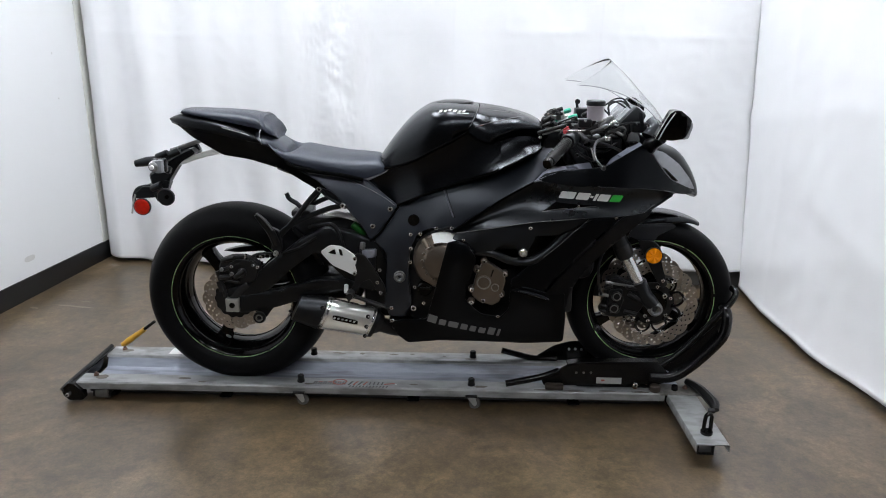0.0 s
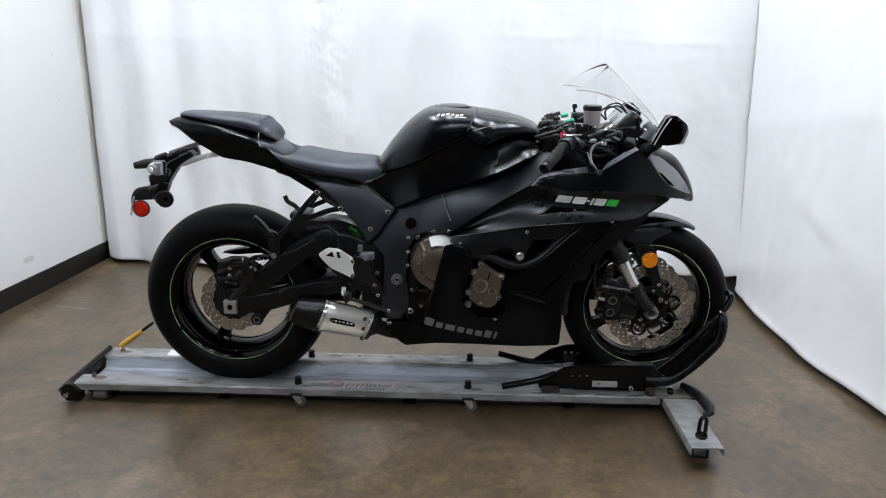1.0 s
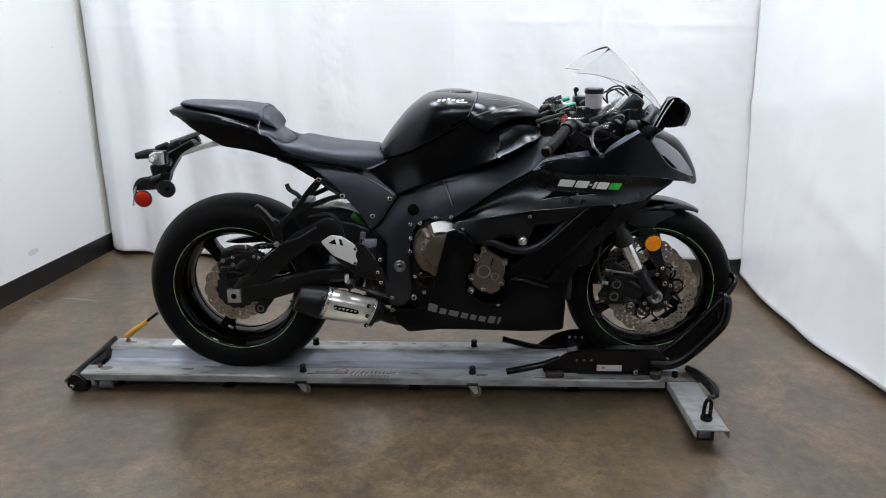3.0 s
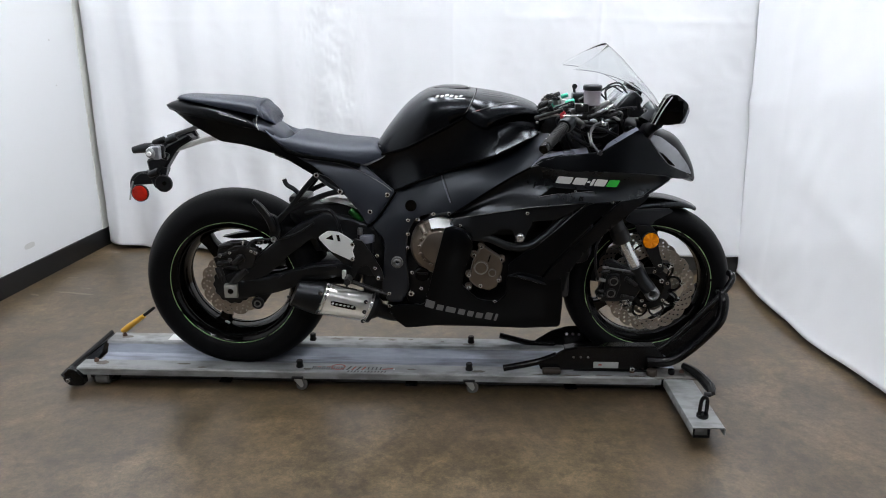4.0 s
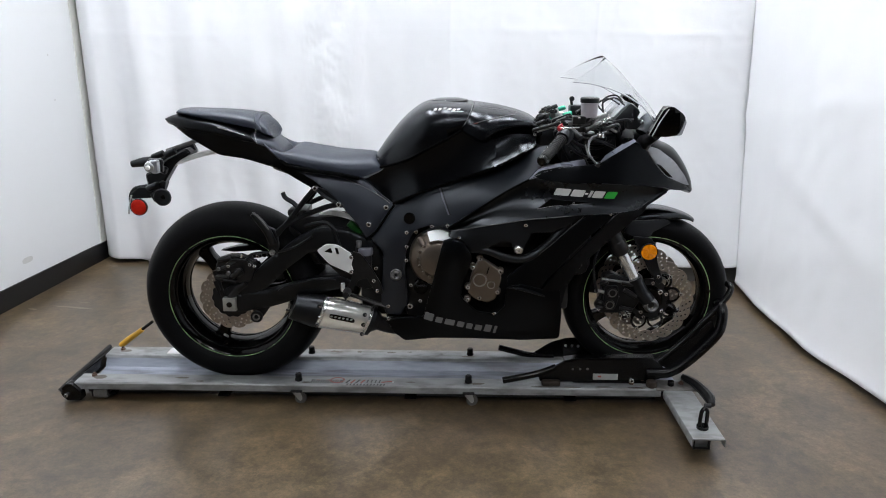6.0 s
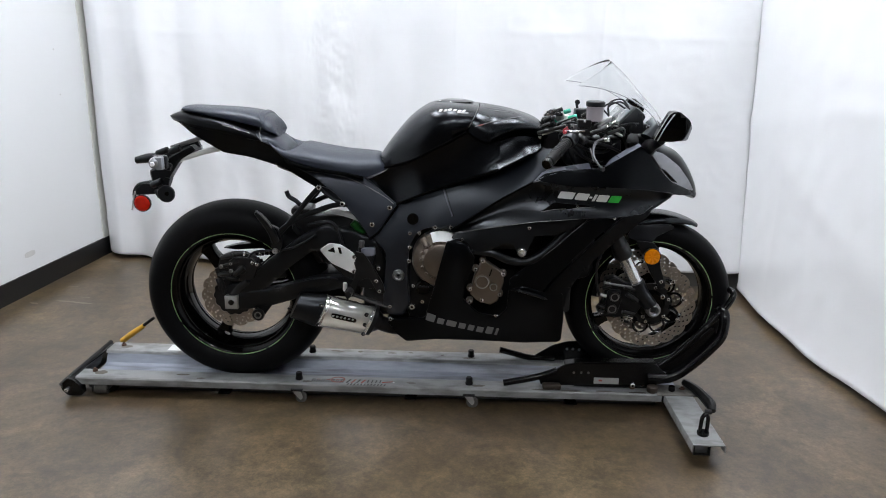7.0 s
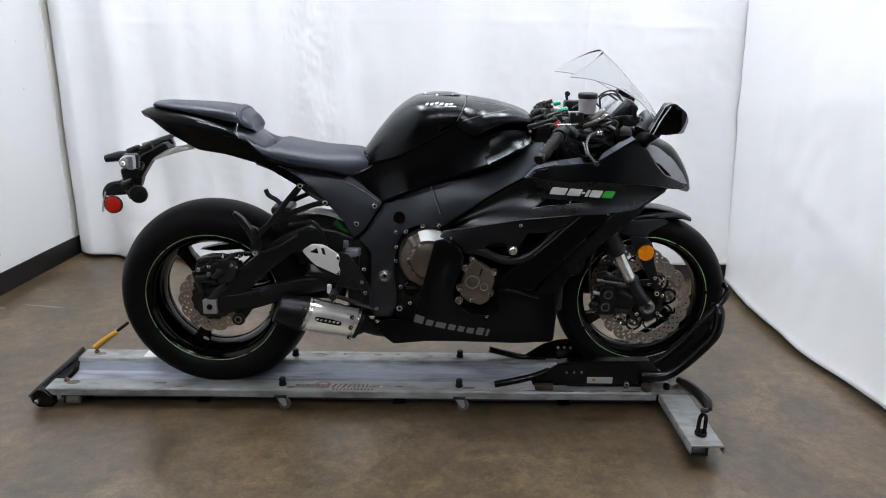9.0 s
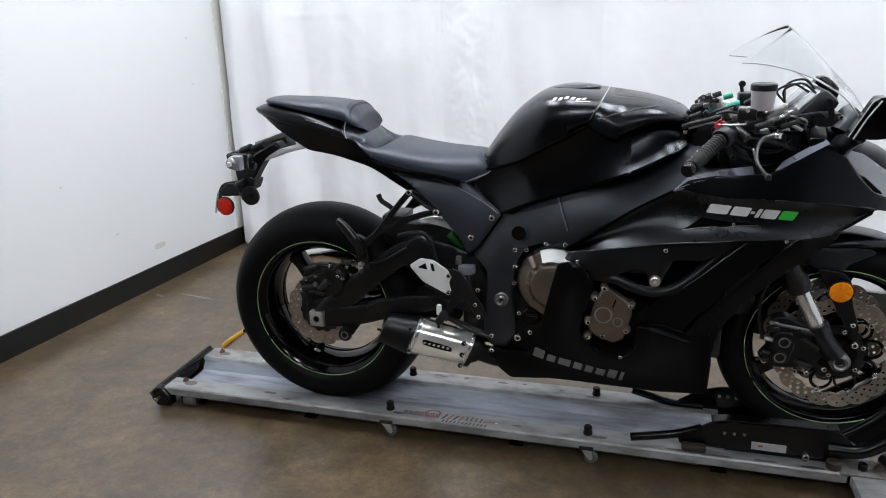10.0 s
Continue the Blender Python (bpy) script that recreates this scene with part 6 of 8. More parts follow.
cc = Vector((-0.0025, -0.1500, 0.5281))
clutch = part("clutch_cover", lathe([(0, -0.034), (0.052, -0.034), (0.058, -0.03), (0.061, -0.024), (0.066, -0.02), (0.088, -0.014), (0.095, -0.004), (0.096, 0.03), (0, 0.03)], cc, 48, closed=False), bronze, bike, "bronze painted round clutch cover")
part("cover_lip", ring_sector(cc, 0.0575, 0.064, 0, 360, -0.0375, -0.028, 40), bronze, clutch)
for k in range(10):
    a = radians(90 + k * 22)
    part("cover_lug", drum(cc + Vector((0.064 * math.cos(a), -0.028, 0.064 * math.sin(a))), 0.0055, 0.012, "y", 10), bronze, clutch)
# tilted sector, the ceiling highlight on it put into its whitish colour
inl = bmesh.new()
rows = [[inl.verts.new((cc.x + q * math.cos(radians(a)), cc.y + y, cc.z + q * math.sin(radians(a)))) for q, y in ((0.068, -0.036), (0.095, -0.012), (0.095, 0.0), (0.068, 0.0))] for a in range(58, 113, 6)]
for a, b in zip(rows, rows[1:]):
    for k in range(4):
        inl.faces.new((a[k], a[(k + 1) % 4], b[(k + 1) % 4], b[k]))
inl.faces.new(rows[0]), inl.faces.new(rows[-1][::-1])
part("cover_inlay", inl, bright_alloy, clutch, "tilted chamfer with its highlight put into the pale colour")
for k in range(11):
    part("machined_arc", ring_sector(cc, 0.0585, 0.0612, 95 + k * 16, 95 + k * 16 + 8, -0.0385, -0.0370, 4), bright_alloy, clutch)
part("oil_pipe", tube([cc + Vector((-0.06, -0.03, 0.075)), cc + Vector((-0.045, -0.04, 0.05))], [0.01, 0.012, 0.01], 12), bronze, clutch)
part("engine_case_rim", ring_sector(cc, 0.1, 0.118, 75, 285, -0.004, 0.03, 30), dirty_black, bike)
for p in ((-0.0229, -0.1580, 0.6355), (-0.0924, -0.1500, 0.4337), (-0.0627, -0.1500, 0.3792), (0.0276, -0.1700, 0.6394)):
    bolt(bike, p, 0.006)
part("oil_filler", lathe([(0, -0.012), (0.02, -0.012), (0.0245, -0.008), (0.025, 0.012), (0, 0.012)], Vector((-0.0588, -0.1550, 0.4322)), 26, closed=False), gloss_black, bike, "round black oil filler cap")
part("oil_filler_grip", block(Vector((-0.0581, -0.1680, 0.4367)) - Vector((0.016, 0.003, 0.003)), Vector((-0.0581, -0.1680, 0.4367)) + Vector((0.016, 0.002, 0.003)), 0.001), plastic_black, bike)
part("harness", tube([(-0.0539, -0.1500, 0.6105), (-0.0176, -0.1550, 0.6274), (0.0275, -0.1680, 0.6426)], 0.005, 8, 4), plastic_black, bike)
pc = plate([(0.1258, -0.2000, 0.5345), (0.1399, -0.2000, 0.5403), (0.1964, -0.2000, 0.5020), (0.2009, -0.2000, 0.4718), (0.1835, -0.1960, 0.4030), (0.1585, -0.1950, 0.3886), (0.1145, -0.1960, 0.4036), (0.0922, -0.1970, 0.4267), (0.1054, -0.2000, 0.4890)], 0.03, 0.15, 0.004)
pick = part("pickup_cover", pc, bronze, bike, "bronze painted pickup cover with two round bosses")
for p, r in (((0.1309, -0.2010, 0.4708), 0.0225), ((0.1673, -0.2010, 0.4544), 0.0125)):
    part("boss", lathe([(0, -0.002), (r * 0.78, -0.002), (r * 0.84, -0.006), (r, -0.006), (r * 1.08, 0.004), (0, 0.004)], Vector(p), 28, closed=False), bronze, pick)
    part("boss_rim", lathe([(r * 0.85, -0.0068), (r * 0.97, -0.0068), (r * 0.97, -0.0062), (r * 0.85, -0.0062)], Vector(p), 28), alloy, pick)
for p in ((0.1311, -0.1970, 0.5392), (0.1967, -0.1970, 0.4972), (0.1085, -0.1970, 0.5107), (0.0937, -0.1950, 0.4433), (0.1882, -0.1950, 0.4278), (0.1308, -0.1950, 0.4074), (0.0928, -0.1900, 0.3990)):
    part("cover_lug", drum(Vector(p) + Vector((0, 0.012, 0)), 0.0115, 0.02, "y", 16), bronze, pick)
    bolt(bike, p, 0.0065)
part("cover_rib", rod((0.1603, -0.2005, 0.5127), (0.1537, -0.2005, 0.4900), 0.002), gloss_black, pick)
hose = tube([(0.0824, -0.1900, 0.5699), (0.1534, -0.2000, 0.5684), (0.2164, -0.2000, 0.5435), (0.2790, -0.1950, 0.5431), (0.3404, -0.1850, 0.5821), (0.4003, -0.1750, 0.6449)], 0.0135, 12, 6)
part("coolant_hose", hose, plastic_black, bike, "black rubber coolant hose")
part("hose_clip", rod((0.3548, -0.1900, 0.6353), (0.3948, -0.1850, 0.6547), 0.007), alloy, bike)
part("radiator", block((0.36, -0.17, 0.36), (0.42, 0.17, 0.70), 0.01), radiator, bike)

# side fairing, upper
bm, uf_s = skin([(0.0281, -0.1960, 0.6352), (0.1153, -0.1900, 0.6914), (0.2014, -0.1860, 0.7474), (0.2777, -0.1880, 0.7914), (0.3284, -0.1970, 0.7938), (0.4051, -0.2040, 0.7875), (0.5423, -0.2040, 0.7825), (0.6713, -0.1720, 0.7691), (0.7379, -0.1320, 0.7529)],
                [(0.0300, -0.1960, 0.6297), (0.1088, -0.2140, 0.6466), (0.1934, -0.2240, 0.6632), (0.2790, -0.2280, 0.6781), (0.3477, -0.2270, 0.6842), (0.4172, -0.2200, 0.6889), (0.5285, -0.2040, 0.6922), (0.6328, -0.1760, 0.7033), (0.7170, -0.1400, 0.7453)], -0.016, 0.006)
uf = part("side_fairing", bm, fairing_black, bike, "satin black side fairing with a long crease", mirror=True)
UT = [(0.2777, -0.1880, 0.7914), (0.3107, -0.1900, 0.8202), (0.3696, -0.1940, 0.8339), (0.4455, -0.1980, 0.8391), (0.4911, -0.1980, 0.8449), (0.5373, -0.1940, 0.8740), (0.5965, -0.1820, 0.9089), (0.6246, -0.1760, 0.8948), (0.6705, -0.1650, 0.8347), (0.7098, -0.1480, 0.7969), (0.7882, -0.0850, 0.7605), (0.8228, -0.0400, 0.7332), (0.7463, -0.1280, 0.7504), (0.6709, -0.1740, 0.7677), (0.5418, -0.2070, 0.7813), (0.4046, -0.2080, 0.7848), (0.3281, -0.2000, 0.7926)]
bm, ut_s = panel(UT, 0.003, 0.05, 0.006, 0.012, 0.12, 0.003)
part("upper_cowl_side", bm, cowl_black, bike, "satin black upper cowl side", mirror=True)
part("cowl_top_edge", tube([(0.2827, -0.1880, 0.7950), (0.3454, -0.1900, 0.8137), (0.4218, -0.1900, 0.8287), (0.4734, -0.1850, 0.8390)], 0.0013, 6, 4), edge_grey, bike)
# dashboard inner trim strips, the overhead light on them put into a paler grey
bm, _ = panel([(0.2791, -0.1900, 0.7953), (0.3092, -0.1550, 0.8193), (0.3798, -0.1420, 0.8375), (0.4511, -0.1500, 0.8503), (0.4507, -0.1970, 0.8407), (0.3696, -0.1950, 0.8306), (0.3192, -0.1930, 0.8156)], 0.001, 0.02, 0.004, 0.015, 0.1, 0.001)
part("inner_trim", bm, trim_grey, bike, mirror=True)
bm, _ = panel([(0.4913, -0.1960, 0.8480), (0.5141, -0.1600, 0.8650), (0.5621, -0.1500, 0.8954), (0.5988, -0.1480, 0.9146), (0.6002, -0.1800, 0.9104), (0.5409, -0.1920, 0.8772)], 0.001, 0.02, 0.004, 0.015, 0.1, 0.001)
part("inner_trim", bm, trim_grey, bike, mirror=True)
part("inner_scoop", block((0.5671, -0.1500, 0.8972), (0.5960, -0.1300, 0.9157), 0.003), gloss_black, bike)
# the fairing's bright lower edge, drawn as a thin pale tube
part("fairing_edge", tube([(0.0388, -0.2000, 0.6309), (0.1088, -0.2165, 0.6455), (0.1933, -0.2265, 0.6620), (0.2788, -0.2305, 0.6769), (0.3474, -0.2295, 0.6831), (0.4169, -0.2225, 0.6878)], 0.0007, 6, 4), edge_grey, uf)
# vent below the decal, its dark opening laid on as a matt black plate
part("side_vent", plate([on_panel(uf_s, q) for q in ((0.3038, -0.2250, 0.7061), (0.3453, -0.2250, 0.7350), (0.3883, -0.2250, 0.7303), (0.4707, -0.2250, 0.7246), (0.3891, -0.2250, 0.7163))], 0.002, 0.05, 0.0), gap_black, uf)
part("vent_lip", tube([on_panel(uf_s, q, 0.002) for q in ((0.3038, -0.2250, 0.7061), (0.3464, -0.2250, 0.7139), (0.4708, -0.2250, 0.7228))], 0.0008, 6, 3, soft=False), edge_grey, uf)
bolt(bike, on_panel(uf_s, (0.4161, -0.2250, 0.7237), 0.003), 0.0035)
# middle, lower and front fairing pieces
MF = [(0.0424, -0.2030, 0.6336), (0.1161, -0.2030, 0.6457), (0.2031, -0.2070, 0.6608), (0.3069, -0.2080, 0.6771), (0.4509, -0.1950, 0.6852), (0.4051, -0.2000, 0.6514), (0.3533, -0.2050, 0.6283), (0.2915, -0.2100, 0.6286), (0.2714, -0.2180, 0.5904), (0.2586, -0.2200, 0.5578), (0.2373, -0.2200, 0.5629), (0.2273, -0.2180, 0.5988), (0.1958, -0.2160, 0.6032), (0.1493, -0.2120, 0.5756), (0.1090, -0.2100, 0.5632), (0.0782, -0.2140, 0.6007), (0.0287, -0.2120, 0.6139)]
bm, _ = panel(MF, 0.004, 0.03, 0.005, 0.018, 0.2, 0.003)
part("middle_fairing", bm, plastic_black, bike, "matt black middle fairing", mirror=True)
bolt(bike, (0.2698, -0.2240, 0.6572), 0.0055)
bolt(bike, (0.0639, -0.2240, 0.6160), 0.0045)
part("frame_slider", lathe([(0, -0.008), (0.011, -0.008), (0.0135, -0.005), (0.0145, 0.006), (0, 0.006)], Vector((0.2499, -0.2300, 0.5790)), 24, closed=False), steel, bike, "bright round engine mount bolt")
part("slider_recess", lathe([(0, -0.0085), (0.006, -0.0085), (0.006, -0.0078), (0, -0.0078)], Vector((0.2499, -0.2300, 0.5790)), 6, closed=False), alloy, bike)
LF = [(0.0150, -0.2280, 0.6072), (0.0429, -0.2300, 0.6155), (0.0781, -0.2280, 0.6010), (0.1054, -0.2220, 0.5557), (0.0974, -0.2160, 0.5166), (0.0771, -0.2100, 0.4634), (0.0726, -0.2060, 0.4104), (0.1226, -0.2000, 0.3626), (0.1869, -0.1960, 0.3506), (0.2133, -0.1960, 0.3784), (0.2161, -0.2020, 0.4442), (0.2637, -0.2060, 0.4599), (0.3363, -0.2060, 0.4384), (0.3908, -0.2000, 0.4373), (0.3991, -0.1860, 0.3549), (0.3982, -0.1650, 0.2546), (0.2755, -0.1650, 0.2479), (0.1445, -0.1680, 0.2525), (0.0134, -0.1680, 0.2558), (-0.1157, -0.1500, 0.2350), (-0.1478, -0.1500, 0.2609), (-0.1794, -0.1500, 0.3048), (-0.1371, -0.1580, 0.3210), (-0.0519, -0.1780, 0.3307), (-0.0273, -0.2000, 0.4293), (-0.0057, -0.2180, 0.5210)]
def shoulder(x, z):
    """The rounded swelling over the engine cover."""
    return 0.014 * math.exp(-((x - 0.055) / 0.045) ** 2 - ((z - 0.56) / 0.06) ** 2)


bm, lf_s = panel(LF, 0.011, 0.035, 0.005, 0.011, 0.14, 0.003, crease=shoulder)
lf = part("lower_fairing", bm, cowl_black, bike, "satin black lower belly fairing", mirror=True)
DF = [(0.4573, -0.2000, 0.6811), (0.5527, -0.1900, 0.6856), (0.5190, -0.1950, 0.6574), (0.4362, -0.1980, 0.5783), (0.3610, -0.2000, 0.4937), (0.3186, -0.2040, 0.4374), (0.2547, -0.2060, 0.4597), (0.2192, -0.2040, 0.4545), (0.2185, -0.2000, 0.4816), (0.2876, -0.2000, 0.5392), (0.3641, -0.2000, 0.6015)]
bm, _ = panel(DF, 0.004, 0.03, 0.005, 0.018, 0.2, 0.003)
part("diagonal_fairing", bm, cowl_black, bike, "satin black slanting fairing strut", mirror=True)
FF = [(0.5571, -0.2000, 0.6917), (0.6234, -0.1800, 0.7005), (0.6590, -0.1680, 0.7252), (0.6442, -0.1700, 0.6894), (0.6020, -0.1760, 0.6539), (0.5101, -0.1820, 0.5711), (0.4514, -0.1850, 0.5093), (0.4104, -0.1860, 0.4423), (0.3993, -0.1860, 0.3841), (0.3649, -0.2000, 0.4177), (0.3272, -0.2080, 0.4352), (0.3691, -0.2070, 0.4924), (0.4441, -0.2050, 0.5749)]
bm, _ = panel(FF, 0.006, 0.03, 0.005, 0.018, 0.15, 0.003)
part("front_fairing_edge", bm, cowl_black, bike, "satin black leading fairing edge", mirror=True)
part("fairing_rib", tube([(0.2155, -0.2100, 0.4490), (0.2629, -0.2210, 0.4481), (0.3211, -0.2180, 0.4291), (0.3401, -0.2120, 0.4197)], [0.002, 0.006, 0.005, 0.001], 8, 4), fairing_black, lf)
# glint on the strut's edge, put in as a pale tube
part("panel_highlight_edge", tube([(0.4494, -0.2050, 0.6822), (0.4047, -0.2070, 0.6406), (0.3549, -0.2070, 0.5924), (0.3161, -0.2070, 0.5585)], 0.0009, 6, 4), edge_grey, bike)
bolt(bike, (0.5320, -0.2050, 0.6889), 0.004)
bolt(bike, (0.1787, -0.2100, 0.3599), 0.005)
part("belly_bottom", block((-0.12, -0.15, 0.243), (0.36, 0.15, 0.262), 0.008), plastic_black, bike)
bolt(bike, (-0.1671, -0.1580, 0.3184), 0.006)
part("oil_sump", block((-0.08, -0.1, 0.262), (0.3, 0.1, 0.34), 0.02), dirty_black, bike)
part("fairing_inner", block((0.0, -0.12, 0.45), (0.5, 0.12, 0.80), 0.04), plastic_black, bike)


# lettering stands in as plain slanted marks
def marks(surf, parent, cells, material, lift=0.0016, name="decal_mark"):
    """Slanted plain marks laid on a panel: each cell is x0, z0, width, height, slant, slope."""
    for x, z, w, h, sl, slope in cells:
        pts = [(x, z), (x + w, z + w * slope), (x + w + sl, z + h + w * slope), (x + sl, z + h)]
        part(name, plate([(px, surf(px, pz) - lift, pz) for px, pz in pts], 0.001, 0.12, 0), material, parent)


def glyph_cells(surf, parent, p0, p1, h, cells, slant):
    """A row of plain blocks from p0 to p1: each cell gives its start and end along the row, its foot and top as shares of h, and a material."""
    dx, dz = p1[0] - p0[0], p1[1] - p0[1]
    for a, b, lo, hi, m in cells:
        z = p0[1] + dz * a
        marks(surf, parent, [(p0[0] + dx * a + slant * lo, z + h * lo, dx * (b - a), h * (hi - lo), slant * (hi - lo), dz / dx)], m)


W, G = white_decal, green_paint
glyph_cells(uf_s, uf, (0.353, 0.7465), (0.545, 0.733), 0.0235, [(0.0, 0.24, 0.05, 0.95, W), (0.27, 0.47, 0.05, 0.95, W), (0.485, 0.53, 0.38, 0.62, W), (0.55, 0.595, 0.05, 0.95, W), (0.615, 0.79, 0.05, 0.95, W), (0.815, 0.99, 0.05, 0.95, G)], 0.011)
ROW, at = [], 0.0
for w, top in ((1.2, 0.95), (0.9, 0.72), (1.3, 0.72), (0.9, 0.72), (0.8, 0.72), (0.9, 0.72), (0.9, 0.95), (0.35, 0.95)):
    ROW.append((at, at + w * 0.1, 0.05, top, grey_decal))
    at += w * 0.1 + 0.036
glyph_cells(lf_s, lf, (-0.051, 0.3255), (0.190, 0.2785), 0.030, ROW, 0.008)


# tank emblem: a brush-like white mark on the near shoulder
def on_loft(sections, u, a):
    """A point of a loft's near side: u along its sections, a the angle from the top."""
    s = densify(sections, 8)
    f = u * (len(s) - 1)
    i = min(int(f), len(s) - 2)
    f -= i
    v = []
    for (tx, tz), (ex, w, ez), full, low in (s[i], s[i + 1]):
        c, q = math.cos(a) ** (2 / full), math.sin(a) ** (2 / full)
        v.append(Vector((ex + (tx - ex) * c, -w * q, ez + (tz - ez) * c)))
    return v[0].lerp(v[1], f)


def loft_mark(sections, parent, u0, u1, a0, a1, material, skew=0.01, lift=0.0012):
    bm = bmesh.new()
    g = [[bm.verts.new(on_loft(sections, u0 + (u1 - u0) * i / 3 + skew * k / 2, a0 + (a1 - a0) * k / 2) + Vector((0, -lift, lift))) for k in range(3)] for i in range(4)]
    for i in range(3):
        for k in range(2):
            bm.faces.new((g[i][k], g[i + 1][k], g[i + 1][k + 1], g[i][k + 1]))
    ext = bmesh.ops.extrude_face_region(bm, geom=bm.faces[:])
    bmesh.ops.translate(bm, vec=(0, 0.0008, -0.0008), verts=[q for q in ext["geom"] if isinstance(q, bmesh.types.BMVert)])
    part("decal_mark", bm, material, parent)


seam = [on_loft(TANK, 1.0, 1.5 * i / 10) for i in range(11)]
seam = [Vector((p.x, -p.y, p.z)) for p in seam[:0:-1]] + seam
# pale tube stands for the fine highlight on the tank seam
part("tank_seam_glint", tube([p * 1.0 + Vector((0, 0, 0.0003)) for p in seam], 0.0008, 6, 2), edge_grey, tank)
for k in range(6):
    u0 = 0.665 + k * 0.037
    lo = 0.81 + 0.02 * math.sin(k * 2.1) + 0.008 * k
    loft_mark(TANK, tank, u0, u0 + 0.022, lo - 0.10, lo, white_decal, skew=-0.012)
for u0, u1, a0 in ((0.80, 0.905, 0.885),):
    loft_mark(TANK, tank, u0, u1, a0, a0 + 0.028, white_decal, skew=0.0)
for k in range(6):
    loft_mark(TAIL, bike, 0.64 + k * 0.045, 0.675 + k * 0.045, 1.16, 1.23, silver_decal)
for k in range(15):
    for a0 in (0.34, 0.46):
        loft_mark(AIR, airbox, 0.10 + k * 0.036, 0.125 + k * 0.036, a0, a0 + 0.022, edge_grey, skew=0.0, lift=0.0006)
STITCHES = [(0.06, 1.4), (0.18, 1.12), (0.34, 0.96), (0.48, 0.9), (0.6, 0.72), (0.76, 0.0)]
part("stitch_line", tube([on_loft(AIR, u, a) + Vector((0, -0.0006, 0.0006)) for u, a in STITCHES], 0.0009, 6, 4), edge_grey, airbox)
(u0, a0), (u1, a1) = STITCHES[:2]
part("red_stitch", tube([on_loft(AIR, u0 + (u1 - u0) * q, a0 + (a1 - a0) * q) + Vector((0, -0.0012, 0.0012)) for q in (0.3, 0.5, 0.7)], 0.0008, 6, 2), red_decal, airbox)

# strap round the pillion seat
band = bmesh.new()
ang = [-1.5 + 3.0 * k / 24 for k in range(25)]
rows = []
for u in (0.60, 0.612, 0.645, 0.68, 0.692):
    row = []
    for a in ang:
        p = on_loft(PIL, u, abs(a))
        if a > 0:
            p.y = -p.y
        q = -0.001 if u in (0.60, 0.692) else 0.0045
        row.append(band.verts.new(p + Vector((0, math.sin(a) * q, math.cos(a) * q))))
    rows.append(row)
for a, b in zip(rows, rows[1:]):
    for k in range(24):
        band.faces.new((a[k], a[k + 1], b[k + 1], b[k]))
part("seat_strap", band, vinyl, pil, "dark vinyl strap", angle=40)

# nose, headlight, windscreen, mirrors
NOSE = [
    ((0.60, 0.945), (0.60, 0.14, 0.915), 2.4, 0.86),
    ((0.6950, 0.0000, 0.8997)[::2], (0.635, 0.135, 0.885), 2.4, 0.83),
    ((0.7523, 0.0000, 0.8746)[::2], (0.69, 0.115, 0.835), 2.4, 0.79),
    ((0.7917, 0.0000, 0.8305)[::2], (0.745, 0.085, 0.785), 2.4, 0.75),
    ((0.8234, 0.0000, 0.7745)[::2], (0.80, 0.05, 0.742), 2.4, 0.725),
    ((0.8370, 0.0000, 0.7328)[::2], (0.828, 0.02, 0.722), 2.2, 0.716),
]
part("nose_cowl", loft(densify(NOSE, 5)), cowl_black, bike, "satin black nose cowl", angle=60)
HL = [(0.6288, -0.1580, 0.8974), (0.6795, -0.1400, 0.8833), (0.7392, -0.1150, 0.8413), (0.7851, -0.0850, 0.7898), (0.8127, -0.0550, 0.7512), (0.7546, -0.1100, 0.7723), (0.7116, -0.1420, 0.7958), (0.6724, -0.1570, 0.8369)]
bm, _ = panel(HL, 0.008, 0.02, 0.012, 0.015, 0.2, 0.002)
hl = part("headlight", bm, lamp_glass, bike, "slanted clear headlight lens", mirror=True)
part("headlight_eyebrow", plate([(0.6690, -0.1680, 0.8422), (0.6840, -0.1660, 0.8351), (0.7304, -0.1500, 0.7940), (0.7076, -0.1550, 0.8000)], 0.003, 0.2), gloss_black, hl)
bm = bmesh.new()
SCREEN = [((0.735, 0.912), (0.665, 0.150, 0.955)), ((0.70, 0.96), (0.625, 0.151, 1.004)), ((0.665, 1.01), (0.585, 0.150, 1.032)), ((0.62, 1.058), (0.533, 0.147, 1.058)), ((0.568, 1.114), (0.46, 0.142, 1.078)), ((0.516, 1.159), (0.397, 0.152, 1.084))]
grid = []
fs = [(a[0], a[1], b[0], b[1], b[2]) for a, b in SCREEN]
fine = []
for i in range(len(fs) - 1):
    p, a, b, q = fs[max(i - 1, 0)], fs[i], fs[i + 1], fs[min(i + 2, len(fs) - 1)]
    for k in range(5):
        t = k / 5
        fine.append([0.5 * (2 * A + (B - P) * t + (2 * P - 5 * A + 4 * B - Q) * t * t + (3 * A - P - 3 * B + Q) * t ** 3) for P, A, B, Q in zip(p, a, b, q)])
fine.append(fs[-1])
for tx, tz, ex, w, ez in fine:
    row = []
    for k in range(25):
        a = -math.pi / 2 + math.pi * k / 24
        c = math.cos(a) ** 0.9 if abs(a) < 1.5707 else 0.0
        row.append(bm.verts.new((ex + (tx - ex) * c, w * math.sin(a), ez + (tz - ez) * c)))
    grid.append(row)
for p, q in zip(grid, grid[1:]):
    for k in range(24):
        bm.faces.new((p[k], p[k + 1], q[k + 1], q[k]))
ws = part("windscreen", bm, acrylic, bike, "clear double-bubble acrylic windscreen", angle=180)
mod = ws.modifiers.new("thickness", "SOLIDIFY")
mod.thickness = 0.0012
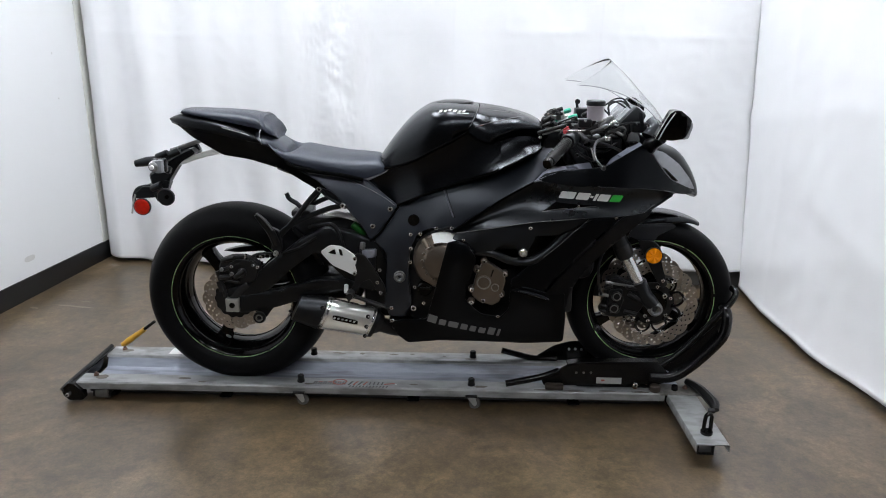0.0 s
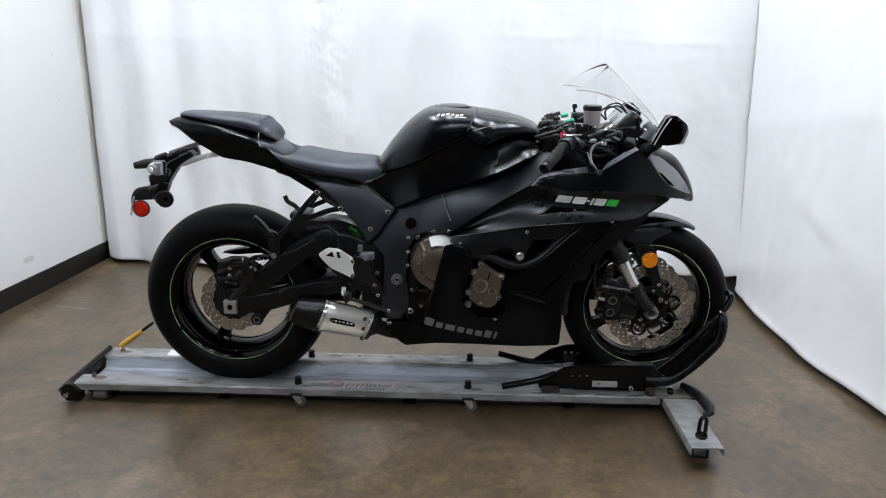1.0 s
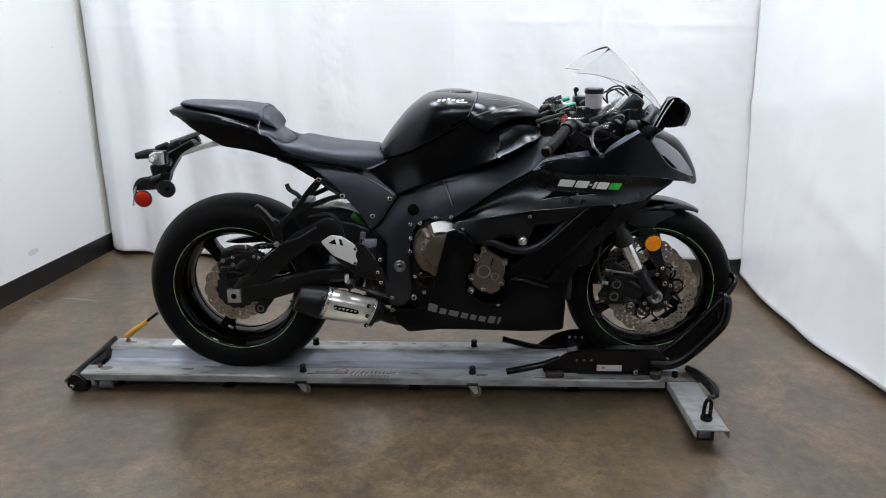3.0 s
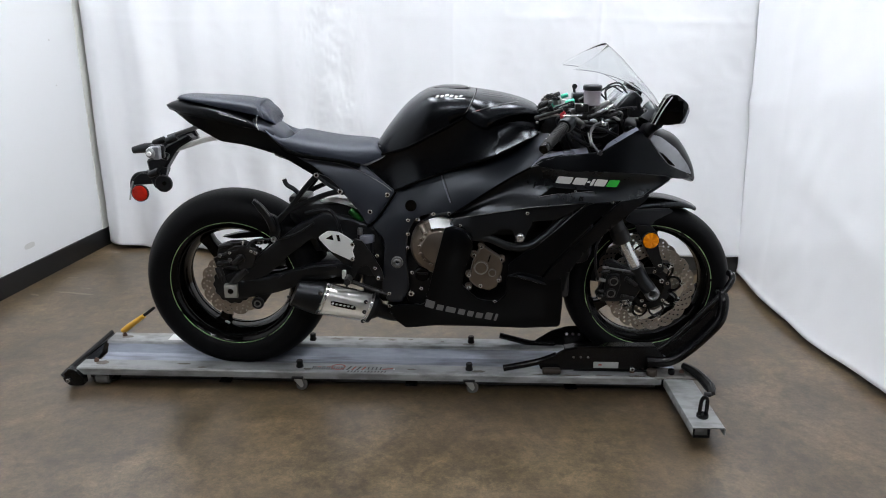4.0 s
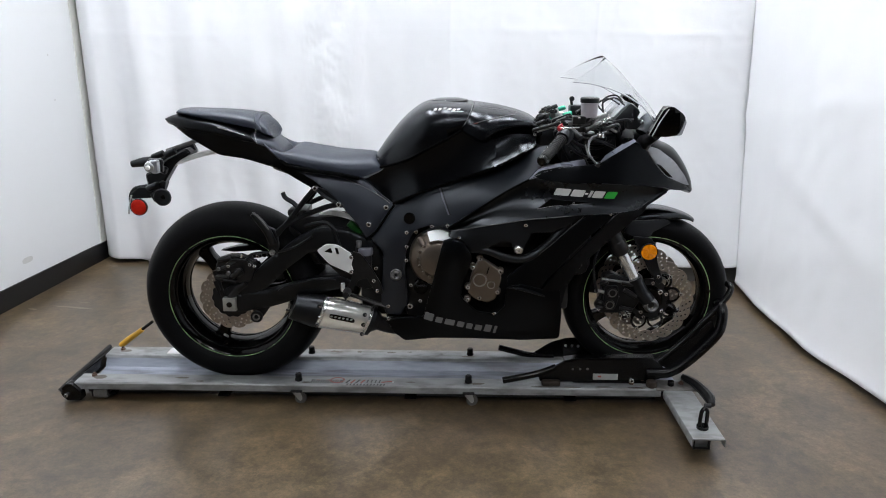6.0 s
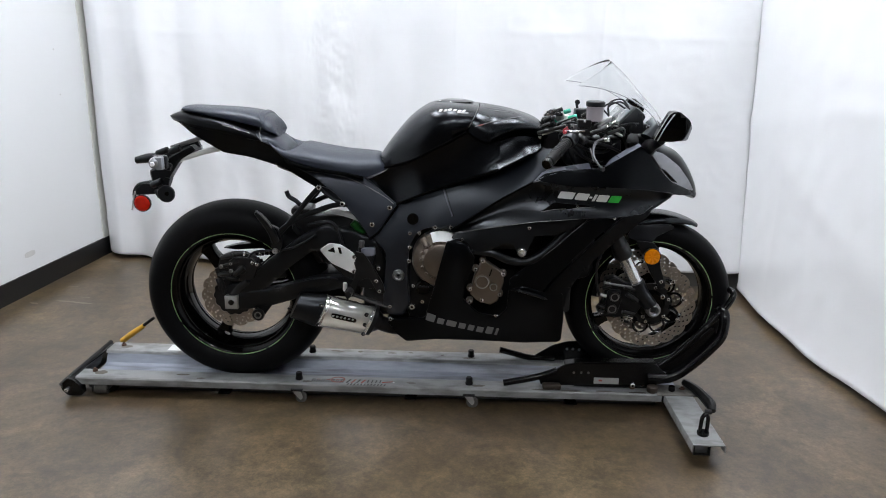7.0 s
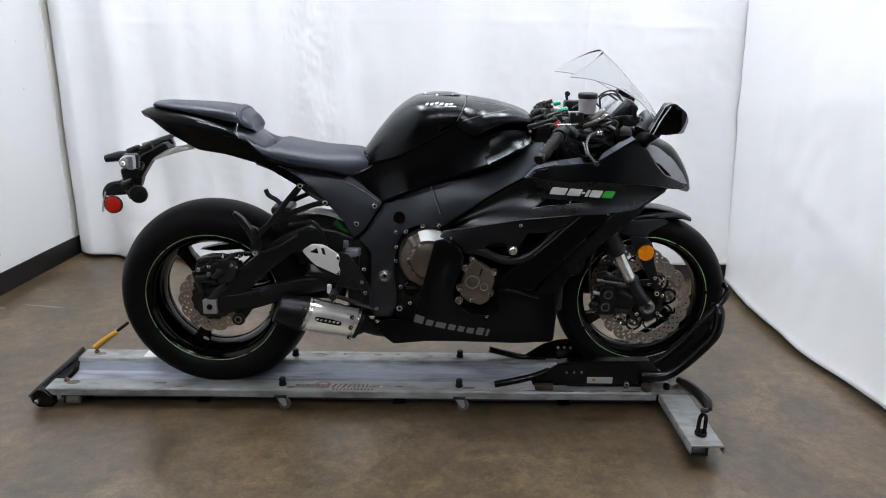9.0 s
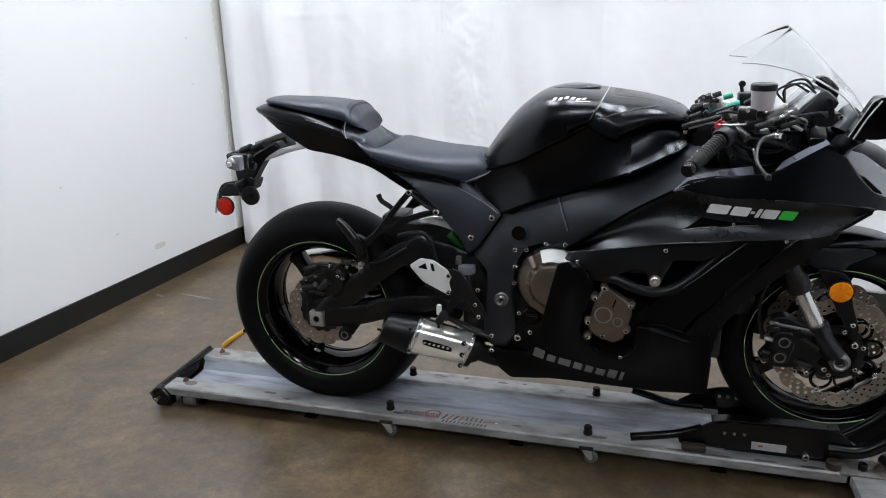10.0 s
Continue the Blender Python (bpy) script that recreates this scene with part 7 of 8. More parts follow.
ws.visible_shadow = False
for s in (-1, 1):
    part("screen_edge", tube([(r[2], s * r[3], r[4]) for r in fine[::2]], 0.0011, 6, 2), lamp_glass, ws)
    bolt(bike, (0.62, s * 0.152, 0.965), 0.006)
rim = [(fine[-1][2] + (fine[-1][0] - fine[-1][2]) * math.cos(a) ** 0.9, fine[-1][3] * math.sin(a), fine[-1][4] + (fine[-1][1] - fine[-1][4]) * math.cos(a) ** 0.9) for a in [-1.56 + 3.12 * k / 16 for k in range(17)]]
part("screen_rim", tube(rim, 0.0009, 6, 2), screen_pale, ws)


def mirror_head(s):
    o = [(0.6090, -0.3000, 0.9431), (0.6491, -0.3000, 1.0229), (0.6710, -0.3000, 1.0247), (0.6984, -0.3000, 1.0046), (0.7058, -0.3000, 0.9937), (0.6949, -0.3000, 0.9458), (0.6541, -0.3000, 0.9389)]
    bm, _ = panel(o, 0.02, 0.03, 0.045, 0.02, 0.2, 0.004)
    if s == 1:
        bmesh.ops.scale(bm, vec=(1, -1, 1), verts=bm.verts)
    m = part("mirror_head", bm, gloss_black, bike, "gloss black fairing mirror")
    stalk = tube([Vector((0.63, s * 0.145, 0.90)), Vector((0.63, s * 0.19, 0.915)), Vector((0.625, s * 0.25, 0.93)), Vector((0.63, s * 0.285, 0.945))], [0.028, 0.02, 0.017, 0.016], 12, 5, flat=0.8)
    part("mirror_stalk", stalk, plastic_black, m)


mirror_head(-1)
mirror_head(1)
part("mirror_face", plate([(0.5998, -0.3100, 0.9459), (0.6376, -0.3100, 1.0159), (0.6481, -0.3100, 1.0207), (0.6160, -0.3100, 0.9429)], 0.03, 0.15), gloss_black, bike, "dark glass edge in the mirror head")
part("mirror_lens", plate([(0.7025, -0.3120, 0.9930), (0.7050, -0.3120, 0.9800), (0.6950, -0.3120, 0.9470), (0.6780, -0.3120, 0.9440), (0.6880, -0.3120, 0.9520), (0.6960, -0.3120, 0.9700)], 0.006, 0.2, 0.001), lamp_glass, bike, "pale lens on the mirror edge")
part("mirror_rim", tube([(0.5998, -0.3160, 0.9467), (0.6166, -0.3180, 0.9820), (0.6358, -0.3160, 1.0180), (0.6467, -0.3140, 1.0242)], 0.0011, 6, 4), silver_decal, bike)
part("mirror_seam", tube([(0.6072, -0.3250, 0.9448), (0.6264, -0.3270, 0.9862), (0.6487, -0.3250, 1.0206)], 0.0015, 6, 4), silver_decal, bike)

# instruments and handlebars
def tilted(bm, c, deg):
    """Turns a mesh about the y axis through c."""
    bmesh.ops.rotate(bm, cent=Vector(c), matrix=Matrix.Rotation(radians(deg), 3, "Y"), verts=bm.verts)
    return bm


PC = (0.575, 0.0, 0.985)
pod = part("instrument_pod", tilted(block((PC[0] - 0.012, -0.1, PC[2] - 0.05), (PC[0] + 0.04, 0.1, PC[2] + 0.042), 0.014), PC, 42), plastic_black, bike, "black instrument pod behind the screen")
part("rev_counter", tilted(lathe([(0, -0.02), (0.036, -0.02), (0.042, -0.014), (0.043, 0.0), (0, 0.0)], (PC[0], 0.045, PC[2]), 30, "x", closed=False), PC, 42), gauge_glass, pod, "round rev counter face")
part("display", tilted(block((PC[0] - 0.016, -0.088, PC[2] - 0.03), (PC[0] - 0.01, -0.01, PC[2] + 0.03), 0.003), PC, 42), gauge_glass, pod, "grey display face")
for k, y in enumerate((-0.05, -0.075, -0.02)):
    part("cable_loop", tube([(0.5175, -0.0600, 0.9873), (0.50 + 0.012 * k, y, 1.012 + 0.006 * k), (0.53 + 0.014 * k, y - 0.02, 1.03 + 0.004 * k), (0.565 + 0.01 * k, y - 0.02, 1.012)], 0.0028, 8, 6), plastic_black, bike)
part("screen_stay", plate([(0.5896, -0.1400, 1.0060), (0.6033, -0.1400, 1.0045), (0.6124, -0.1400, 0.9586), (0.5981, -0.1400, 0.9652)], 0.003, 0.2), plastic_black, bike)
for lo, hi in (((0.4876, -0.0900, 0.9303), (0.5643, -0.0300, 0.9670)), ((0.5767, -0.1300, 0.9397), (0.6298, -0.0700, 0.9720)), ((0.4481, -0.1300, 0.8929), (0.5201, -0.0700, 0.9246))):
    part("wiring_box", block(lo, hi, 0.008), plastic_black, bike)
part("cowl_duct", tube([(0.6333, -0.1300, 0.9248), (0.6505, -0.1200, 0.9533), (0.6364, -0.1000, 0.9734)], [0.03, 0.026, 0.02], 12, 4), plastic_black, bike)
yoke = plate([(0, 0, 0), (0.1, 0, 0.0), (0.11, 0, 0.02), (0.02, 0, 0.03)], 0.24, 0.2, 0.003)
bmesh.ops.translate(yoke, vec=(0.36, -0.12, 0.93), verts=yoke.verts)
part("top_yoke", yoke, cover_grey, bike, "dark cast top yoke")
for s in (-1, 1):
    ftop = Vector((0.415, s * 0.105, 0.965))
    fax = Vector((FC.x + 0.002, s * 0.105, FC.z))
    k = (Vector((0.6372, -0.1050, 0.4907)) - Vector((FC.x, -0.105, FC.z)))
    d = Vector((k.x, 0, k.z)).normalized()
    leg0 = Vector((FC.x - 0.016, s * 0.105, FC.z)) + d * 0.0
    top = leg0 + d * 0.66
    part("fork_outer", rod(leg0 + d * 0.205, top, 0.0265, 20), plastic_black, bike, "black fork outer tube")
    part("fork_tube", rod(leg0 + d * 0.08, leg0 + d * 0.215, 0.0215, 20), steel, bike, "bright chrome fork tube")
    part("fork_collar", rod(leg0 + d * 0.195, leg0 + d * 0.245, 0.029, 20), dirty_black, bike)
    foot = tube([leg0 + d * 0.1, leg0 + d * 0.05, leg0 + Vector((0.006, 0, 0.01)), leg0 + Vector((0.01, 0, -0.01))], [0.027, 0.026, 0.024, 0.018], 14, 4)
    part("fork_foot", foot, plastic_black, bike)
    part("axle_clamp", lathe([(0.0115, -0.012), (0.0165, -0.016), (0.0185, -0.012), (0.024, -0.008), (0.024, 0.016), (0.0115, 0.016)], Vector((FC.x, s * 0.112, FC.z - 0.004)), 26), dark_alloy if s == -1 else dirty_black, bike, "round alloy axle end")
    part("fork_cap", rod(top, top + d * 0.02, 0.02, 16), teal if s == 1 else dirty_black, bike)
    # clip-on bar, grip, lever
    b0 = top - d * 0.02
    e0, e1 = Vector((0.3882, -0.2000, 0.9392)), Vector((0.2945, -0.3600, 0.8760))
    if s == 1:
        e0.y, e1.y = -e0.y, -e1.y
    dd = (e1 - e0).normalized()
    part("clip_on_clamp", rod(b0 - d * 0.018, b0 + d * 0.018, 0.034, 18), cover_grey, bike)
    part("handlebar", rod(Vector((b0.x, b0.y, b0.z)), e0 + dd * 0.02, 0.011), plastic_black, bike)
    g = part("handlebar_grip", rod(e0 + dd * 0.045, e1 - dd * 0.022, 0.0165, 20), grip_rubber, bike, "ribbed black rubber grip")
    for j in range(9):
        q = e0 + dd * (0.055 + 0.009 * j)
        part("grip_rib", rod(q, q + dd * 0.004, 0.0174, 16), grip_rubber, g)
    part("bar_end", rod(e1 - dd * 0.02, e1, 0.0155, 18), gloss_black, bike)
    sw = part("switch_housing", rod(e0 + dd * 0.002, e0 + dd * 0.044, 0.024, 14), plastic_black, bike)
    part("switch_button", rod(e0 + dd * 0.02 + Vector((-0.012, 0, 0.018)), e0 + dd * 0.035 + Vector((-0.014, 0, 0.024)), 0.006), red_plastic if s == -1 else plastic_black, sw)
    part("lever_perch", rod(e0 + Vector((0.012, 0, 0.004)), e0 + dd * 0.03 + Vector((0.05, 0, -0.004)), 0.011, 12), dirty_black, bike)
lev = tube([(0.4807, -0.2200, 0.9328), (0.4551, -0.2350, 0.9278), (0.4401, -0.2700, 0.9126), (0.4380, -0.3100, 0.8891), (0.4543, -0.3350, 0.8659)], [0.006, 0.005, 0.0038, 0.0034, 0.0038], 10, 6)
part("brake_lever", lev, lever_alloy, bike, "worn alloy brake lever")
part("lever_ball", drum((0.4576, -0.3350, 0.8643), 0.0065, 0.012), lever_alloy, bike)
part("lever_pivot", drum((0.4840, -0.2200, 0.9329), 0.011, 0.012, "z"), steel, bike)
part("lever_return", rod((0.4338, -0.2500, 0.9097), (0.4445, -0.2600, 0.8731), 0.002), alloy, bike)
bolt(bike, (0.3986, -0.2200, 0.8831), 0.006, "black")
part("master_cylinder", rod((0.4158, -0.1800, 0.9506), (0.5038, -0.1400, 0.9641), 0.015, 16), dirty_black, bike)
res = part("fluid_reservoir", lathe([(0, -0.03), (0.0225, -0.03), (0.024, -0.026), (0.026, 0.012), (0, 0.012)], Vector((0.4541, -0.1700, 1.0123)), 28, "z", closed=False), white_plastic, bike, "frosted brake fluid reservoir with a black cap")
part("reservoir_cap", lathe([(0, 0.013), (0.027, 0.013), (0.0285, 0.015), (0.0285, 0.026), (0.0255, 0.029), (0, 0.029)], Vector((0.4541, -0.1700, 1.0123)), 28, "z", closed=False), plastic_black, res)
part("reservoir_bracket", tube([(0.4560, -0.1700, 0.9838), (0.4469, -0.1700, 0.9668), (0.4327, -0.1800, 0.9508)], 0.006, 8, 4), dirty_black, res)
part("lever_link", join(rod((0.4658, -0.1800, 0.9631), (0.5028, -0.1700, 0.9910), 0.007), rod((0.4563, -0.1900, 0.9523), (0.4888, -0.1900, 0.9695), 0.006)), dark_alloy, bike)
part("clutch_perch", join(block((0.4284, 0.0500, 0.9646), (0.4850, 0.1000, 0.9978), 0.006), rod((0.4386, 0.0800, 0.9953), (0.4332, 0.0800, 1.0212), 0.0045)), plastic_black, bike)
part("yoke_nut", rod((0.3735, 0.0000, 0.9654), (0.3687, 0.0000, 0.9871), 0.016, 8), alloy, bike)
part("ignition_lock", rod((0.3436, 0.0000, 0.9413), (0.3290, 0.0000, 0.9776), 0.02, 16), plastic_black, bike)
part("key_fob", block((0.3544, -0.0300, 0.9808), (0.3767, 0.0000, 0.9909), 0.003), dirty_black, bike)
part("fork_adjuster", rod((0.3950, 0.0900, 0.9820), (0.4180, 0.0900, 0.9890), 0.0075), teal, bike, "teal anodised fork adjuster")
part("fork_adjuster", rod((0.3960, -0.0200, 0.9715), (0.4240, -0.0200, 0.9800), 0.0082), teal, bike, "teal anodised fork adjuster")
part("top_nut", drum((0.3917, 0.0300, 0.9735), 0.014, 0.012, "z"), bright_alloy, bike)
part("red_switch", block((0.3630, -0.1700, 0.9488), (0.3817, -0.1550, 0.9558), 0.003), red_plastic, bike)
part("lock_housing", rod((0.3385, 0.0000, 0.9321), (0.3256, 0.0000, 0.9721), 0.019, 14), dirty_black, bike)
part("steering_damper", rod((0.2899, -0.1200, 0.9351), (0.3730, -0.1400, 0.9626), 0.006), dirty_black, bike)
part("key_barrel", rod((0.3260, 0.0200, 0.9701), (0.3617, 0.0200, 0.9924), 0.012), dirty_black, bike)
part("throttle_cable", tube([(0.3817, -0.1900, 0.9294), (0.4292, -0.1700, 0.8983), (0.4996, -0.1200, 0.8815), (0.5495, -0.0800, 0.9085)], 0.005, 8, 6), plastic_black, bike)
part("throttle_cable", tube([(0.3788, -0.1900, 0.9209), (0.4237, -0.1600, 0.8743), (0.4880, -0.1000, 0.8481), (0.5386, -0.0600, 0.8696)], 0.005, 8, 6), plastic_black, bike)

part("inner_shield", block((0.385, -0.09, 0.83), (0.56, 0.0, 0.92), 0.012), plastic_black, bike, "black inner shield under the bars")
part("headstock", block((0.315, -0.075, 0.865), (0.405, 0.075, 0.944), 0.012), plastic_black, bike, "black cast steering head")
# clutter of wires, clips and small brackets between the bars and the dash
rng = random.Random(7)
for k in range(16):
    a = Vector((0.325 + 0.014 * k, -0.09 - 0.05 * rng.random(), 0.935 + 0.035 * rng.random()))
    b = a + Vector((0.03 + 0.03 * rng.random(), -0.03 + 0.05 * rng.random(), -0.015 + 0.035 * rng.random()))
    c = b + Vector((0.03 * rng.random(), 0.02, -0.03 + 0.02 * rng.random()))
    part("wire", tube([a, b, c], 0.0022 + 0.0016 * rng.random(), 7, 4), plastic_black if k % 4 else dark_alloy, bike)
for k, (x, y, z) in enumerate(((0.327, -0.02, 0.972), (0.345, -0.05, 0.978), (0.358, -0.10, 0.962), (0.372, -0.13, 0.956), (0.405, -0.15, 0.962), (0.468, -0.15, 0.952), (0.492, -0.13, 0.962), (0.515, -0.11, 0.955), (0.535, -0.12, 0.937))):
    e = 0.007 + 0.004 * rng.random()
    part("clip", tilted(block((x - e, y - 0.006, z - e * 0.7), (x + e, y + 0.008, z + e * 0.7), 0.002), (x, y, z), 40 * rng.random() - 20), (dirty_black, dark_alloy, plastic_black)[k % 3], bike)
for k in range(3):
    part("lock_key", lathe([(0.004, -0.002), (0.008, -0.002), (0.008, 0.002), (0.004, 0.002)], Vector((0.338 + 0.012 * k, -0.03, 0.994 - 0.002 * k)), 14, "y"), lever_alloy, bike)

# front mudguard
fm = bmesh.new()
rows = []
for i in range(25):
    a = 63 + (150 - 63) * i / 24
    side = 0.012 + 0.058 * max(0, min(1, (a - 66) / 40)) ** 1.2
    w = 0.045 + 0.028 * max(0, min(1, (a - 63) / 22))
    row = []
    for k in range(13):
        t = -1 + 2 * k / 12
        r = 0.309 - side * abs(t) ** 3.5
        y = w * math.sin(t * math.pi / 2) * (1 - 0.04 * abs(t))
        row.append(fm.verts.new((FC.x + r * math.cos(radians(a)), y, FC.z + r * math.sin(radians(a)))))
    rows.append(row)
for p, q in zip(rows, rows[1:]):
    for k in range(12):
        fm.faces.new((p[k], p[k + 1], q[k + 1], q[k]))
fd = part("front_mudguard", fm, satin_black, bike, "satin black front mudguard", angle=150)
mod = fd.modifiers.new("thickness", "SOLIDIFY")
mod.thickness = 0.003
bm, _ = panel([(0.6033, -0.0850, 0.6001), (0.6252, -0.0800, 0.6373), (0.7450, -0.0750, 0.6417), (0.7608, -0.0750, 0.6306), (0.7018, -0.0800, 0.6004), (0.6893, -0.0850, 0.5823), (0.6368, -0.0880, 0.5861)], 0.004, 0.02, 0.004, 0.015, 0.2)
part("mudguard_side", bm, cover_grey, fd, "dark grey mudguard side")
br = plate([(0.6300, -0.1000, 0.5912), (0.6888, -0.1000, 0.5865), (0.7091, -0.1000, 0.5639), (0.7181, -0.1000, 0.5061), (0.7430, -0.1000, 0.4380), (0.7258, -0.1000, 0.4238), (0.6959, -0.1000, 0.4666), (0.6559, -0.1000, 0.5438)], 0.006, 0.2)
part("fork_guard", br, plastic_black, bike, "black fork guard plate", mirror=True)
def rayed_lens(c, r, rays=8):
    """A round lens pressed in radial facets, facing -y."""
    bm = bmesh.new()
    c = Vector(c)
    mid = bm.verts.new(c + Vector((0, -0.0055, 0)))
    n = rays * 2
    rings = [[bm.verts.new(c + Vector((r * f * math.cos(2 * math.pi * k / n), y + (d if k % 2 else 0), r * f * math.sin(2 * math.pi * k / n)))) for k in range(n)] for f, y, d in ((0.5, -0.0065, 0.0012), (0.9, -0.0055, 0.0014), (0.985, -0.0025, 0.0), (1.0, 0.003, 0.0))]
    for k in range(n):
        bm.faces.new((mid, rings[0][k], rings[0][(k + 1) % n]))
        for a, b in zip(rings, rings[1:]):
            bm.faces.new((a[k], a[(k + 1) % n], b[(k + 1) % n], b[k]))
    return bm


rf = rayed_lens((0.6854, -0.1080, 0.5409), 0.0275)
part("amber_reflector", rf, amber, bike, "round amber side reflector", angle=12)
part("reflector_rim", lathe([(0.0262, -0.003), (0.0285, -0.003), (0.0285, 0.004), (0.0262, 0.004)], Vector((0.6854, -0.1080, 0.5409)), 32), plastic_black, bike)
bolt(bike, (0.7234, -0.1050, 0.4551), 0.006)
bolt(bike, (0.7354, -0.1000, 0.4001), 0.008)
# front calipers
for s in (-1, 1):
    y = -0.118 if s == -1 else 0.078
    o = [(0.5391, -0.1180, 0.4600), (0.5697, -0.1180, 0.4703), (0.6080, -0.1180, 0.4515), (0.6609, -0.1160, 0.4420), (0.6765, -0.1150, 0.3925), (0.6509, -0.1160, 0.3404), (0.5861, -0.1180, 0.3278), (0.5315, -0.1180, 0.3308), (0.5189, -0.1180, 0.3506), (0.5392, -0.1180, 0.3810)]
    bm = plate(o, 0.04, 0.2, 0.004)
    if s == 1:
        bmesh.ops.scale(bm, vec=(1, -1, 1), verts=bm.verts)
    cp = part("front_caliper", bm, plastic_black, bike, "black four-piston front brake caliper")
    if s == -1:
        for p in ((0.5706, -0.1280, 0.4058), (0.5645, -0.1280, 0.3639)):
            pcap = part("piston_cap", lathe([(0, -0.003), (0.0105, -0.003), (0.0115, -0.007), (0.0155, -0.007), (0.017, -0.002), (0.017, 0.004), (0, 0.004)], Vector(p), 26, closed=False), dirty_black, cp)
            part("cap_rim", lathe([(0.0106, -0.0078), (0.0142, -0.0078), (0.0142, -0.0066), (0.0106, -0.0066)], Vector(p), 26), dark_alloy, pcap)
        for p in ((0.5901, -0.1200, 0.3907), (0.5301, -0.1200, 0.3456), (0.6731, -0.1120, 0.3333), (0.6349, -0.1050, 0.3156)):
            bolt(cp, p, 0.0062)
        part("caliper_face", plate([(0.5480, -0.1270, 0.4280), (0.5900, -0.1270, 0.4300), (0.5960, -0.1270, 0.3900), (0.5840, -0.1270, 0.3440), (0.5460, -0.1270, 0.3440), (0.5440, -0.1270, 0.3850)], 0.010, 0.25, 0.003), plastic_black, cp)
        for p, q, r in (((0.530, -0.122, 0.432), (0.556, -0.126, 0.442), 0.007), ((0.600, -0.124, 0.437), (0.640, -0.122, 0.430), 0.006), ((0.523, -0.12, 0.372), (0.541, -0.124, 0.366), 0.007), ((0.523, -0.12, 0.352), (0.541, -0.124, 0.35), 0.006), ((0.60, -0.124, 0.352), (0.642, -0.12, 0.342), 0.007), ((0.61, -0.122, 0.415), (0.65, -0.12, 0.39), 0.008)):
            part("caliper_rib", rod(p, q, r, 10), dirty_black, cp)
        part("pad_pin", rod((0.5446, -0.1220, 0.4497), (0.6327, -0.1200, 0.4369), 0.004), dark_alloy, cp)
        part("hose_union", rod((0.5154, -0.1150, 0.4093), (0.5488, -0.1180, 0.4031), 0.006), alloy, cp)
part("front_brake_hose", tube([(0.5221, -0.1200, 0.4072), (0.5104, -0.1300, 0.4440), (0.5032, -0.1400, 0.4957), (0.5090, -0.1400, 0.5436), (0.5464, -0.1200, 0.6048)], 0.0045, 8, 6), plastic_black, bike)
part("front_axle", rod((FC.x, -0.118, FC.z - 0.004), (FC.x, 0.118, FC.z - 0.004), 0.0105), steel, bike)
part("hose_clamp", block((0.5343, -0.1200, 0.4449), (0.5540, -0.1100, 0.4536), 0.002), alloy, bike)

# rear number plate carrier, indicators and reflectors
stay = tube([(-0.7450, -0.0300, 0.8524), (-0.7987, -0.0300, 0.8405), (-0.8570, -0.0300, 0.8210), (-0.9059, -0.0300, 0.8053)], 0.009, 8, 5, flat=0.6)
part("plate_stay", stay, bright_alloy, bike, "bent silver plate bracket")
part("plate_stay", tube([(-0.8299, 0.0200, 0.8630), (-0.8935, 0.0200, 0.8394), (-0.9641, 0.0200, 0.8097)], 0.014, 8, 4, flat=0.6), plastic_black, bike)
arm2 = plate([(-0.9110, -0.0450, 0.8264), (-0.8380, -0.0450, 0.8645), (-0.8209, -0.0450, 0.8462), (-0.8744, -0.0450, 0.8157), (-0.9140, -0.0450, 0.7585), (-0.9458, -0.0450, 0.7065), (-0.9650, -0.0450, 0.7062), (-0.9772, -0.0450, 0.7348), (-0.9841, -0.0450, 0.7765), (-0.9484, -0.0450, 0.7921)], 0.05, 0.25, 0.006)
part("plate_carrier", arm2, plastic_black, bike, "black moulded number plate carrier")
part("plate_stay", tube([(-0.905, -0.035, 0.853), (-0.86, -0.035, 0.868), (-0.80, -0.03, 0.888)], 0.007, 8, 4, flat=0.6), dark_alloy, bike)
for p, q, r in (((-0.945, -0.055, 0.835), (-0.905, -0.06, 0.850), 0.011), ((-0.90, -0.06, 0.842), (-0.865, -0.06, 0.858), 0.012), ((-0.97, -0.06, 0.73), (-0.935, -0.065, 0.745), 0.012), ((-0.96, -0.06, 0.715), (-0.945, -0.065, 0.69), 0.007), ((-0.925, -0.06, 0.80), (-0.90, -0.06, 0.79), 0.013)):
    part("carrier_lump", rod(p, q, r, 10), plastic_black, bike)
part("indicator_stalk", rod((-0.9213, -0.0500, 0.8159), (-0.9048, -0.1300, 0.8182), 0.011), plastic_black, bike)
ind = Vector((-0.9024, -0.1650, 0.8223))
it = part("indicator", lathe([(0, -0.028), (0.008, -0.0275), (0.0145, -0.024), (0.0185, -0.014), (0.0205, 0.0), (0, 0.004)], ind + Vector((-0.004, 0.01, 0)), 26, closed=False), clear_lens, bike, "clear ribbed turn indicator")
part("indicator_side", block(ind + Vector((0.0, -0.012, -0.021)), ind + Vector((0.022, 0.016, 0.021)), 0.005), lamp_glass, it)
part("indicator_base", block(ind + Vector((-0.022, 0.0145, -0.022)), ind + Vector((0.025, 0.036, 0.022)), 0.006), plastic_black, it)
part("indicator_bulb", drum(ind + Vector((-0.005, -0.0195, 0)), 0.007, 0.008), near_white, it)
ind2 = Vector((ind.x, 0.165, ind.z))
part("indicator", lathe([(0, 0.03), (0.014, 0.028), (0.022, 0.02), (0.026, 0.006), (0.026, -0.004), (0, -0.004)], ind2, 26, closed=False), clear_lens, bike, "clear ribbed turn indicator")
part("indicator_stalk", rod((ind.x + 0.02, 0.05, ind.z + 0.01), ind2, 0.012), plastic_black, bike)
